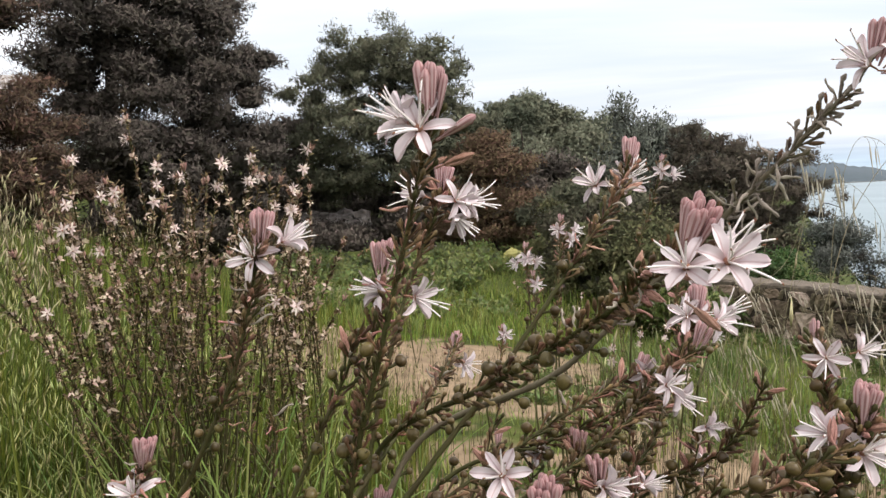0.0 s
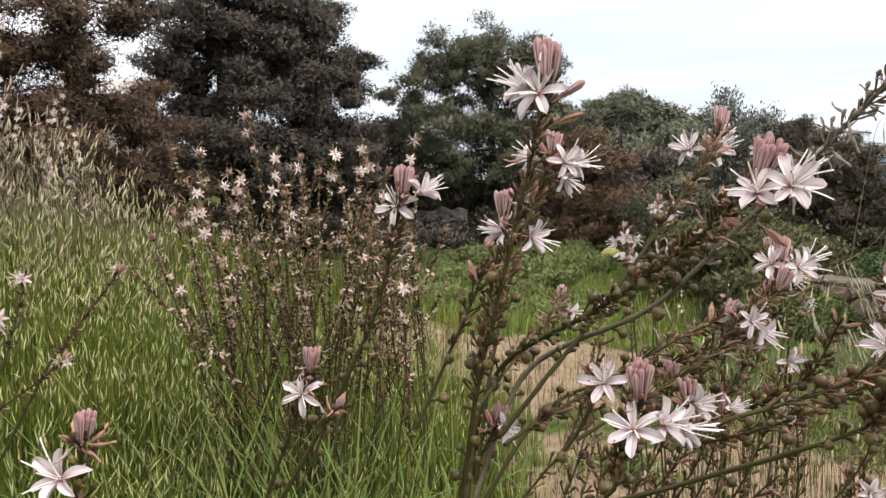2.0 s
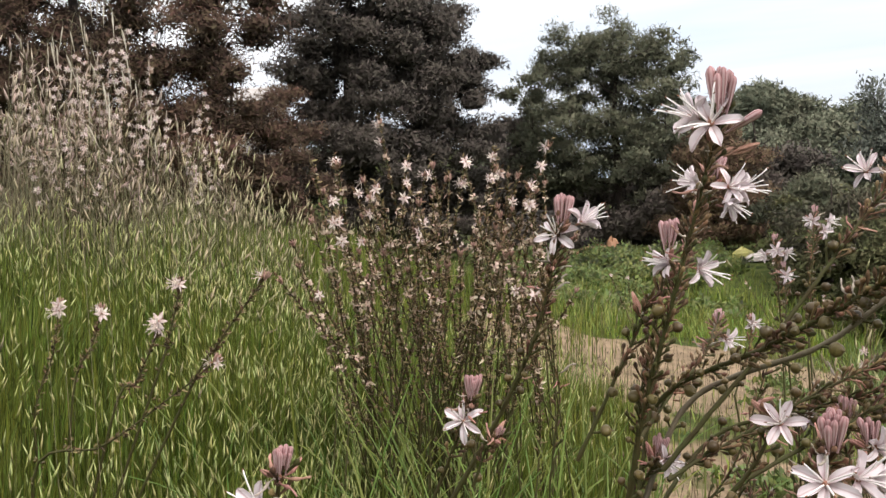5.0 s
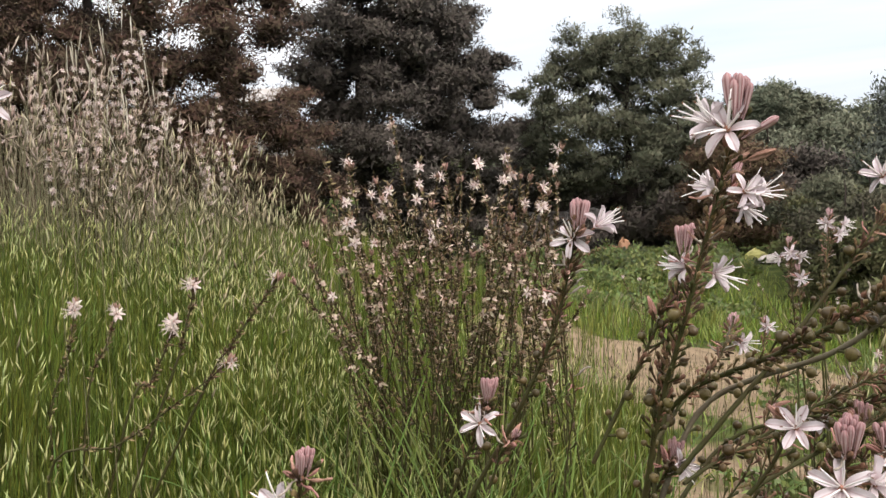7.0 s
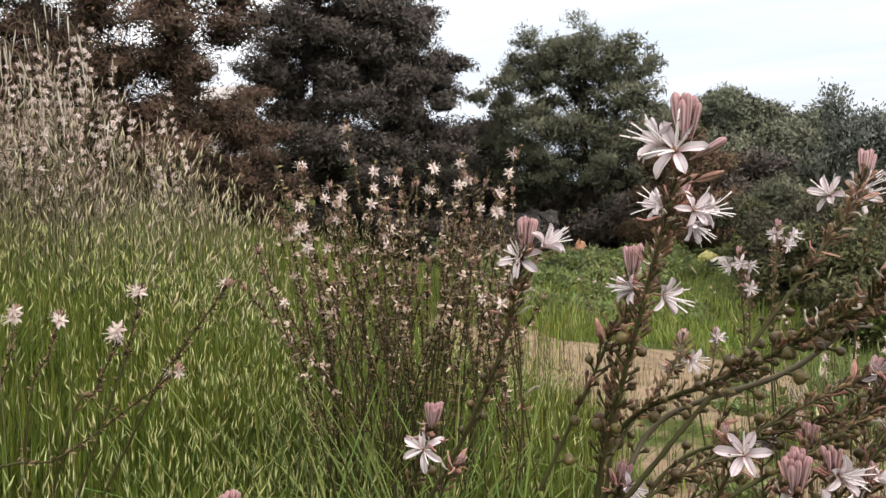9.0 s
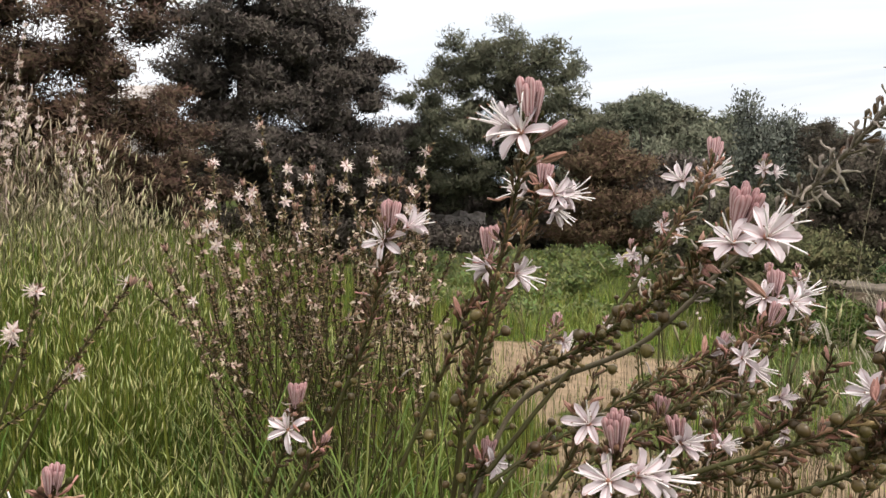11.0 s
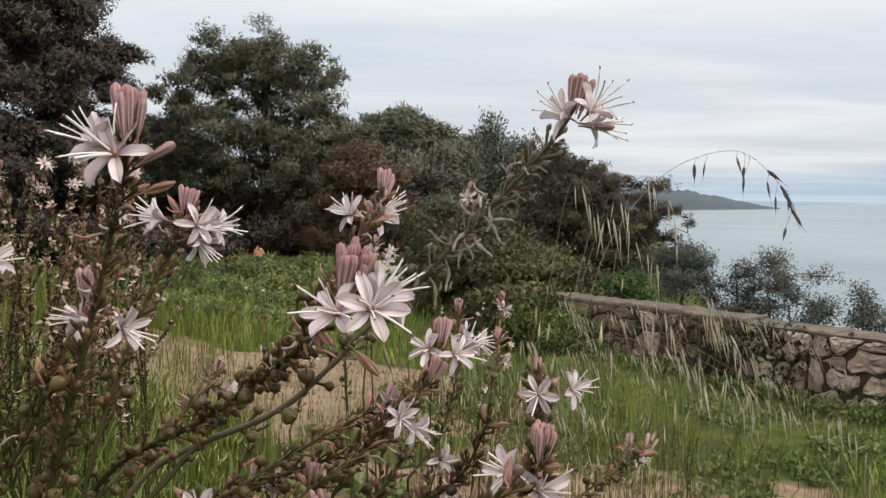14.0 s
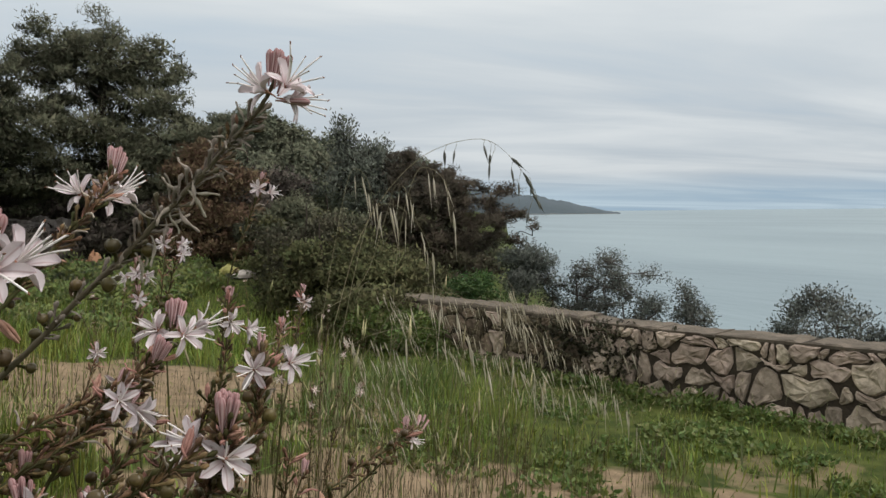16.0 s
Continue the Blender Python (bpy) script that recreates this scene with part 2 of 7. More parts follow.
def striped(name, ground, stripe, mode, translucent=0.0, rough=0.5):
    """Petal and bud skins: stripes that follow the piece's own axes. mode 'midrib': one line down the middle; 'ribs': six lines round."""
    mt = bpy.data.materials.new(name)
    mt.use_nodes = True
    nt = mt.node_tree
    b = nt.nodes["Principled BSDF"]
    b.inputs["Roughness"].default_value = rough
    b.inputs["Specular IOR Level"].default_value = 0.25
    sep = nt.nodes.new("ShaderNodeSeparateXYZ")
    nt.links.new(nt.nodes.new("ShaderNodeTexCoord").outputs["Object"], sep.inputs[0])

    def math_(op, a, c=None):
        n = nt.nodes.new("ShaderNodeMath")
        n.operation = op
        for i, v in enumerate((a, c)):
            if isinstance(v, (int, float)):
                n.inputs[i].default_value = v
            elif v is not None:
                nt.links.new(v, n.inputs[i])
        return n.outputs[0]

    mr = nt.nodes.new("ShaderNodeMapRange")
    mr.interpolation_type = "SMOOTHSTEP"
    if mode == "midrib":
        nt.links.new(math_("ABSOLUTE", sep.outputs[0]), mr.inputs[0])
        mr.inputs[1].default_value, mr.inputs[2].default_value = 0.004, 0.038
        mr.inputs[3].default_value, mr.inputs[4].default_value = 0.5, 0.0
    else:
        ang = math_("ARCTAN2", sep.outputs[1], sep.outputs[0])
        nt.links.new(math_("COSINE", math_("MULTIPLY", ang, 6.0)), mr.inputs[0])
        mr.inputs[1].default_value, mr.inputs[2].default_value = -0.2, 0.55
        mr.inputs[3].default_value, mr.inputs[4].default_value = 0.0, 0.8
    mx = nt.nodes.new("ShaderNodeMix")
    mx.data_type = "RGBA"
    if mode == "ribs":
        # deeper rose towards the tip
        tipped = nt.nodes.new("ShaderNodeMapRange")
        tipped.inputs[1].default_value, tipped.inputs[2].default_value, tipped.inputs[4].default_value = 0.55, 1.0, 0.6
        nt.links.new(sep.outputs[2], tipped.inputs[0])
        nt.links.new(math_("MAXIMUM", mr.outputs[0], tipped.outputs[0]), mx.inputs[0])
    else:
        # rosy at the heart
        heart_ = nt.nodes.new("ShaderNodeMapRange")
        heart_.inputs[1].default_value, heart_.inputs[2].default_value, heart_.inputs[3].default_value, heart_.inputs[4].default_value = 0.05, 0.45, 0.5, 0.0
        nt.links.new(sep.outputs[1], heart_.inputs[0])
        nt.links.new(math_("MAXIMUM", mr.outputs[0], heart_.outputs[0]), mx.inputs[0])
    mx.inputs[6].default_value, mx.inputs[7].default_value = (*ground, 1), (*stripe, 1)
    hv = nt.nodes.new("ShaderNodeHueSaturation")
    vr = nt.nodes.new("ShaderNodeMapRange")
    vr.inputs[3].default_value, vr.inputs[4].default_value = 0.86, 1.08
    nt.links.new(nt.nodes.new("ShaderNodeObjectInfo").outputs["Random"], vr.inputs[0])
    nt.links.new(vr.outputs[0], hv.inputs["Value"])
    nt.links.new(mx.outputs[2], hv.inputs["Color"])
    nt.links.new(hv.outputs[0], b.inputs["Base Color"])
    if translucent:
        tr = nt.nodes.new("ShaderNodeBsdfTranslucent")
        nt.links.new(hv.outputs[0], tr.inputs["Color"])
        ms = nt.nodes.new("ShaderNodeMixShader")
        ms.inputs[0].default_value = translucent
        nt.links.new(b.outputs[0], ms.inputs[1]), nt.links.new(tr.outputs[0], ms.inputs[2])
        nt.links.new(ms.outputs[0], nt.nodes["Material Output"].inputs[0])
    return mt


M_STEM = material("stalk_green", (0.050, 0.055, 0.017), 0.6, (0.044, 0.032, 0.013), 60, 0.35, 900, spec=0.15)
M_STEM_DRY = material("stalk_dry", (0.125, 0.108, 0.066), 0.6, (0.085, 0.062, 0.04), 70, 0.35, 900)
M_BRACT = material("dry_bract", (0.200, 0.116, 0.058), 0.65, (0.055, 0.034, 0.018), 150, 0.3, 900, island=0.5)
M_TEPAL = striped("tepal_white", (0.82, 0.74, 0.76), (0.44, 0.24, 0.24), "midrib", 0.3)
M_BRACT_FAR = material("dry_bract_pale", (0.185, 0.124, 0.064), 0.75, (0.075, 0.054, 0.027), 40, island=0.6)
M_TEPAL_FAR = material("tepal_pale", (0.74, 0.66, 0.61), 0.6, (0.55, 0.41, 0.36), 90, island=0.2)
M_BUD = striped("bud_pink", (0.55, 0.385, 0.39), (0.25, 0.098, 0.095), "ribs")
M_BUD_FAR = material("bud_rose", (0.38, 0.23, 0.19), 0.6, (0.22, 0.12, 0.09), 120, island=0.25)
M_FILAMENT = material("filament", (0.86, 0.82, 0.81), 0.5, (0.78, 0.70, 0.69), 300)
M_ANTHER = material("anther", (0.14, 0.055, 0.035), 0.7, (0.25, 0.11, 0.05), 400)
M_HEART = material("flower_heart", (0.36, 0.17, 0.13), 0.5, (0.28, 0.15, 0.08), 300)
M_CAPSULE = material("seed_capsule", (0.098, 0.074, 0.026), 0.36, (0.058, 0.036, 0.015), 120, 0.15, 700, obj=0.4, spec=0.3)
M_WITHER = material("withered_flower", (0.46, 0.26, 0.21), 0.7, (0.25, 0.115, 0.085), 160, 0.5, 600, obj=0.25)
M_HUSK = material("dry_husk", (0.155, 0.090, 0.047), 0.75, (0.040, 0.024, 0.013), 160, 0.4, 600, obj=0.4)
M_HUSK_PALE = material("dry_husk_pale", (0.42, 0.36, 0.30), 0.8, (0.20, 0.165, 0.13), 160, 0.4, 600, obj=0.3)
M_TEPAL_DRY = material("tepal_dry", (0.55, 0.46, 0.36), 0.7, (0.33, 0.24, 0.155), 60, island=0.3)
M_STRAP = material("strap_leaf", (0.098, 0.146, 0.026), 0.5, (0.150, 0.185, 0.042), 6, island=0.3, translucent=0.2)
M_GRASS = material("meadow_grass", (0.072, 0.106, 0.012), 0.5, (0.145, 0.164, 0.033), 1.6, island=0.7, translucent=0.12)
M_STALK = material("dark_stalk", (0.088, 0.064, 0.030), 0.6, (0.05, 0.045, 0.02), 8, island=0.4)
M_BARLEY = material("barley_head", (0.42, 0.38, 0.21), 0.6, (0.18, 0.165, 0.08), 26, island=0.4, translucent=0.15)
M_GRASS_SHORT = material("turf_grass", (0.130, 0.196, 0.026), 0.6, (0.205, 0.222, 0.06), 1.3, island=0.5, translucent=0.25)
M_HERB = material("herb_leaf", (0.095, 0.142, 0.036), 0.55, (0.145, 0.180, 0.055), 1.5, island=0.4, translucent=0.2)
M_HERB_SOFT = material("nettle_leaf", (0.110, 0.156, 0.034), 0.55, (0.165, 0.195, 0.052), 1.5, island=0.22, translucent=0.12, puff=True)
M_STRAW = material("dry_straw", (0.25, 0.20, 0.11), 0.7, (0.13, 0.12, 0.055), 6, island=0.3, translucent=0.15)
M_OAT = material("oat_spikelet", (0.60, 0.56, 0.45), 0.6, (0.40, 0.37, 0.26), 20, island=0.25, translucent=0.25)
M_HEAD = material("green_seed_head", (0.42, 0.42, 0.19), 0.6, (0.28, 0.30, 0.09), 9, island=0.4, translucent=0.2)
M_SEED = material("grass_seed_head", (0.42, 0.37, 0.23), 0.7, (0.24, 0.21, 0.11), 14, island=0.35, translucent=0.15)
M_SEED_PINK = material("pinkish_seed_head", (0.42, 0.34, 0.27), 0.7, (0.25, 0.19, 0.14), 14, island=0.35, translucent=0.15)
M_OAT_DARK = material("oat_husk_dark", (0.13, 0.13, 0.11), 0.6, (0.08, 0.08, 0.07), 20)
M_OAT_STEM = material("oat_stem", (0.16, 0.155, 0.085), 0.55, (0.24, 0.20, 0.12), 8, island=0.2)
M_BARK = material("pine_bark", (0.052, 0.038, 0.029), 0.9, (0.024, 0.018, 0.015), 4, 0.8, 14)
M_PINE_DARK = material("pine_needles_dark", (0.082, 0.082, 0.054), 0.75, (0.125, 0.106, 0.068), 0.45, island=0.2, spec=0.1, puff=True)
M_PINE_UMBER = material("pine_needles_umber", (0.098, 0.085, 0.072), 0.75, (0.125, 0.104, 0.086), 0.45, island=0.12, spec=0.1, puff=True)
M_PINE = material("pine_needles", (0.136, 0.146, 0.096), 0.75, (0.186, 0.182, 0.116), 0.45, island=0.10, spec=0.1, puff=True)
M_PINE_BROWN = material("pine_needles_browned", (0.165, 0.100, 0.064), 0.75, (0.085, 0.064, 0.047), 0.5, island=0.15, spec=0.1, puff=True)
M_HILL = material("grove_needles", (0.140, 0.162, 0.112), 0.75, (0.205, 0.208, 0.140), 0.25, island=0.12, spec=0.1, puff=True)
M_PINE_CLIFF = material("pine_needles_dull", (0.080, 0.070, 0.054), 0.75, (0.125, 0.098, 0.070), 0.8, island=0.12, spec=0.1, puff=True)
M_OLIVE = material("olive_leaf", (0.150, 0.165, 0.130), 0.6, (0.105, 0.118, 0.092), 0.8, island=0.35, puff=True)
M_RUSSET = material("pine_needles_russet", (0.150, 0.100, 0.062), 0.75, (0.175, 0.118, 0.072), 0.5, island=0.25, spec=0.1, puff=True)
M_BUSH = material("bush_leaf", (0.098, 0.108, 0.046), 0.75, (0.150, 0.138, 0.062), 0.9, island=0.2, spec=0.15, puff=True)
M_SHRUB = material("shrub_leaf", (0.105, 0.125, 0.105), 0.7, (0.17, 0.17, 0.15), 0.9, island=0.4, spec=0.15, puff=True)
M_FRESH = material("fresh_leaf", (0.062, 0.115, 0.03), 0.6, (0.04, 0.075, 0.02), 1.2, island=0.35)
M_TWIG = material("bare_twig", (0.14, 0.12, 0.105), 0.85, (0.07, 0.055, 0.045), 5)
M_STONE = material("wall_stone", (0.55, 0.45, 0.37), 0.9, (0.17, 0.135, 0.105), 3.6, 1.0, 13, obj=0.30, spec=0.15)
# darker, browner stone for most of the wall's far stretch, up to the kink
M_STONE_BROWN = material("wall_stone_brown", (0.22, 0.17, 0.125), 0.95, (0.10, 0.085, 0.06), 3.5, 0.9, 26, obj=0.45, spec=0.1)
M_CREEPER = material("creeper_leaf", (0.072, 0.058, 0.036), 0.7, (0.045, 0.046, 0.024), 3.0, island=0.35, puff=True)
M_MORTAR = material("wall_mortar", (0.075, 0.06, 0.046), 0.95, (0.04, 0.033, 0.027), 4.0, 0.8, 30, spec=0.1)
M_COPING = material("wall_coping", (0.19, 0.157, 0.127), 0.95, (0.09, 0.077, 0.063), 5.0, 1.0, 25, spec=0.1)
# scrub with the blue-grey of distance haze mixed into its colour
M_HEADLAND = material("headland_scrub_hazed", (0.075, 0.095, 0.115), 0.9, (0.055, 0.075, 0.085), 0.012)
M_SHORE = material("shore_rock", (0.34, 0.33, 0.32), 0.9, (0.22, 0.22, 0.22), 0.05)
M_RUBBLE = material("pale_rubble", (0.56, 0.50, 0.46), 0.9, (0.22, 0.19, 0.17), 1.5, 0.5, 12, obj=0.25)
M_CLAY = material("orange_clay", (0.40, 0.215, 0.125), 0.9, (0.27, 0.15, 0.09), 3, 0.5, 20)
M_YELLOW = material("yellow_plastic", (0.48, 0.44, 0.13), 0.5, (0.38, 0.35, 0.14), 5)
M_PLASTER = material("pale_plaster", (0.46, 0.43, 0.41), 0.9, (0.34, 0.31, 0.29), 1)

# ======== land, sea, sky line ========
WALL_A, WALL_B = np.array([3.35, 11.37]), np.array([6.06, 5.14])
WALL_DIR = unit(WALL_B - WALL_A)
WALL_N = np.array([WALL_DIR[1], -WALL_DIR[0]])  # towards the meadow


def wall_side(x, y):
    """Metres in front of the wall's face (behind it: minus)."""
    return (x - WALL_B[0]) * WALL_N[0] + (y - WALL_B[1]) * WALL_N[1]


def wobble(x, y, s):
    return np.sin(x * 1.7 * s + 0.6) * np.sin(y * 1.3 * s + 1.9) + 0.6 * np.sin(x * 3.1 * s + y * 2.3 * s) + 0.35 * np.sin(5.3 * s * x - 4.1 * s * y + 1)


def land(x, y):
    """The height of the ground."""
    x, y = np.asarray(x, float), np.asarray(y, float)
    bank = 1.12 * smooth01(0.3, 4.2, -x) * (1 - smooth01(6.5, 12, y)) + 0.5 * smooth01(4, 14, -x)
    s = wall_side(x, y)
    s2 = (x - 4.5) * -0.917 + (y - 10.0) * 0.399
    dip = -0.62 * smooth01(6.5, 0.8, s) * (1 - smooth01(11, 17, y))
    out = np.maximum(0, -np.maximum(s + 0.45, s2))
    cliff = -np.minimum(1.15 * out + 0.02 * out ** 2, 14)
    hill = 3.0 * smooth01(30, 75, y) * smooth01(40, -5, x) + 4.5 * smooth01(30, 60, y) * smooth01(0, -25, x)
    return bank + dip + cliff + hill * (out <= 0) + 0.025 * wobble(x, y, 1.0) + 0.012 * wobble(x, y, 4.0)


def bare(x, y):
    """Where trodden earth shows: 1 bare, 0 green."""
    d = ((x - 0.2) / 2.3) ** 2 + ((y - 7.0) / 2.1) ** 2
    c = ((x - 1.6) / 2.4) ** 2 + ((y - 3.4) / 1.5) ** 2
    e = ((x - 4.3) / 0.8) ** 2 + ((y - 4.4) / 0.6) ** 2
    n = 0.26 * wobble(x, y, 1.1) + 0.24 * wobble(x, y, 3.7)
    return np.clip(np.maximum(smooth01(1.15, 0.65, d + n), np.maximum(0.95 * smooth01(1.25, 0.5, c + n), 0.5 * smooth01(1.2, 0.4, e + n))), 0, 1)


rad = np.concatenate([[0.05], np.geomspace(0.3, 30, 150), np.geomspace(32, 900, 34)])
ang = np.linspace(0, 2 * np.pi, 241)[:-1]
gx, gy = rad[:, None] * np.sin(ang), rad[:, None] * np.cos(ang)
gz = land(gx, gy)
i, j = np.meshgrid(np.arange(len(rad) - 1), np.arange(240), indexing="ij")
a0, a1 = i * 240 + j, i * 240 + (j + 1) % 240
g_tris = np.concatenate([np.stack([a0, a0 + 240, a1 + 240], -1).reshape(-1, 3), np.stack([a0, a1 + 240, a1], -1).reshape(-1, 3)])
g_me = np_mesh("ground", np.stack([gx, gy, gz], -1).reshape(-1, 3), g_tris)
g_at = g_me.attributes.new("bare", "FLOAT", "POINT")
g_at.data.foreach_set("value", bare(gx, gy).ravel().astype(np.float32))

M_GROUND = material("meadow_soil", (0.29, 0.212, 0.138), 0.95, (0.145, 0.106, 0.068), 5.0, 0.9, 30, spec=0.1)
nt = M_GROUND.node_tree
b = nt.nodes["Principled BSDF"]
old = b.inputs["Base Color"].links[0].from_socket
at = nt.nodes.new("ShaderNodeAttribute")
at.attribute_name = "bare"
nz = nt.nodes.new("ShaderNodeTexNoise")
nz.inputs["Scale"].default_value, nz.inputs["Detail"].default_value = 5.0, 8
nt.links.new(nt.nodes.new("ShaderNodeNewGeometry").outputs["Position"], nz.inputs["Vector"])
ad = nt.nodes.new("ShaderNodeMath")
ad.operation = "ADD"
nt.links.new(at.outputs["Fac"], ad.inputs[0]), nt.links.new(nz.outputs[0], ad.inputs[1])
mr = nt.nodes.new("ShaderNodeMapRange")
mr.inputs[1].default_value, mr.inputs[2].default_value = 0.75, 1.15
nt.links.new(ad.outputs[0], mr.inputs[0])
turf = nt.nodes.new("ShaderNodeValToRGB")
turf.color_ramp.elements[0].position, turf.color_ramp.elements[0].color = 0.35, (0.034, 0.048, 0.012, 1)
turf.color_ramp.elements[1].position, turf.color_ramp.elements[1].color = 0.7, (0.085, 0.098, 0.026, 1)
nt.links.new(nz.outputs[0], turf.inputs[0])
mx = nt.nodes.new("ShaderNodeMix")
mx.data_type = "RGBA"
nt.links.new(mr.outputs[0], mx.inputs[0]), nt.links.new(turf.outputs[0], mx.inputs[6]), nt.links.new(old, mx.inputs[7])
nt.links.new(mx.outputs[2], b.inputs["Base Color"])
thing("ground", "uneven meadow ground with green turf and a bare tan earth patch", "ground", kind="structure", mesh=g_me, mats=[M_GROUND])

# the sea, eight metres below
M_SEA = bpy.data.materials.new("sea_water")
M_SEA.use_nodes = True
nt = M_SEA.node_tree
b = nt.nodes["Principled BSDF"]
b.inputs["Base Color"].default_value = (0.17, 0.255, 0.275, 1)
b.inputs["Roughness"].default_value = 0.32
b.inputs["IOR"].default_value = 1.33
mp = nt.nodes.new("ShaderNodeMapping")
mp.inputs["Rotation"].default_value, mp.inputs["Scale"].default_value = (0, 0, radians(40)), (0.35, 0.11, 1)
nt.links.new(nt.nodes.new("ShaderNodeNewGeometry").outputs["Position"], mp.inputs[0])
nz = nt.nodes.new("ShaderNodeTexNoise")
nz.inputs["Scale"].default_value, nz.inputs["Detail"].default_value = 1.0, 6
nt.links.new(mp.outputs[0], nz.inputs["Vector"])
bp = nt.nodes.new("ShaderNodeBump")
bp.inputs["Strength"].default_value, bp.inputs["Distance"].default_value = 0.6, 0.3
nt.links.new(nz.outputs[0], bp.inputs["Height"]), nt.links.new(bp.outputs[0], b.inputs["Normal"])
nz2 = nt.nodes.new("ShaderNodeTexNoise")
nz2.inputs["Scale"].default_value, nz2.inputs["Detail"].default_value = 0.06, 4
nt.links.new(mp.outputs[0], nz2.inputs["Vector"])
sr = nt.nodes.new("ShaderNodeValToRGB")
sr.color_ramp.elements[0].position, sr.color_ramp.elements[0].color = 0.35, (0.15, 0.205, 0.235, 1)
sr.color_ramp.elements[1].position, sr.color_ramp.elements[1].color = 0.68, (0.225, 0.29, 0.315, 1)
nt.links.new(nz2.outputs[0], sr.inputs[0]), nt.links.new(sr.outputs[0], b.inputs["Base Color"])
sr_ = np.geomspace(6, 4950, 40)
sa = np.linspace(0, 2 * np.pi, 97)[:-1]
sx, sy = sr_[:, None] * np.sin(sa), sr_[:, None] * np.cos(sa)
i, j = np.meshgrid(np.arange(39), np.arange(96), indexing="ij")
a0, a1 = i * 96 + j, i * 96 + (j + 1) % 96
s_tris = np.concatenate([np.stack([a0, a0 + 96, a1 + 96], -1).reshape(-1, 3), np.stack([a0, a1 + 96, a1], -1).reshape(-1, 3)])
thing("water", "calm grey-green sea under an overcast sky", "sea", kind="structure",
      mesh=np_mesh("water", np.stack([sx, sy, np.full_like(sx, -8.0)], -1).reshape(-1, 3), s_tris), mats=[M_SEA])


def headland():
    """A long low wooded cape across the bay, distance haze in its scrub colour, with a pale rocky shore."""
    geo = Geo()
    n, k = 90, 9
    az = np.linspace(6, 32.75, n)
    crest = 52 * np.interp(az, [6, 18, 22, 24.7, 27, 29.5, 31.6, 32.75], [1.5, 1.25, 1.15, 1.0, 0.82, 0.46, 0.13, 0.015])
    crest = crest * (1 + 0.05 * np.sin(az * 3.1) + 0.025 * np.sin(az * 9.7)) + 0.3
    rows = []
    for q in np.linspace(0, 1, k):
        dist = 1600 + 330 * q
        z = -8.3 + crest * np.sin(q * np.pi / 2) ** 0.7
        rows.append(np.stack([dist * np.sin(np.radians(az)), dist * np.cos(np.radians(az)), z + 0.9 * np.sin(az * 31 + q * 9) * (q > 0)], -1))
    v = np.stack(rows, 0)
    i, j = np.meshgrid(np.arange(k - 1), np.arange(n - 1), indexing="ij")
    a = i * n + j
    t = np.concatenate([np.stack([a, a + 1, a + n + 1], -1).reshape(-1, 3), np.stack([a, a + n + 1, a + n], -1).reshape(-1, 3)])
    geo.add(v.reshape(-1, 3), t, 0)
    shore = np.stack([1598 * np.sin(np.radians(az)), 1598 * np.cos(np.radians(az)), np.full(n, -8.2)], -1)
    high = shore + np.stack([0 * az, 0 * az, 1.2 + 1.6 * np.abs(np.sin(az * 7.7)) * np.abs(np.sin(az * 2.3))], -1) * np.minimum(1, (33 - az) * 0.8)[:, None]
    j = np.arange(n - 1)
    t = np.concatenate([np.stack([j, j + 1, j + n + 1], -1), np.stack([j, j + n + 1, j + n], -1)])
    geo.add(np.concatenate([shore, high]), t, 1)
    thing("headland", "distant wooded headland, slate-grey from haze in its colour, with a pale rocky shoreline", "headland", kind="structure",
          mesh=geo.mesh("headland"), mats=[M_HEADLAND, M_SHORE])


headland()


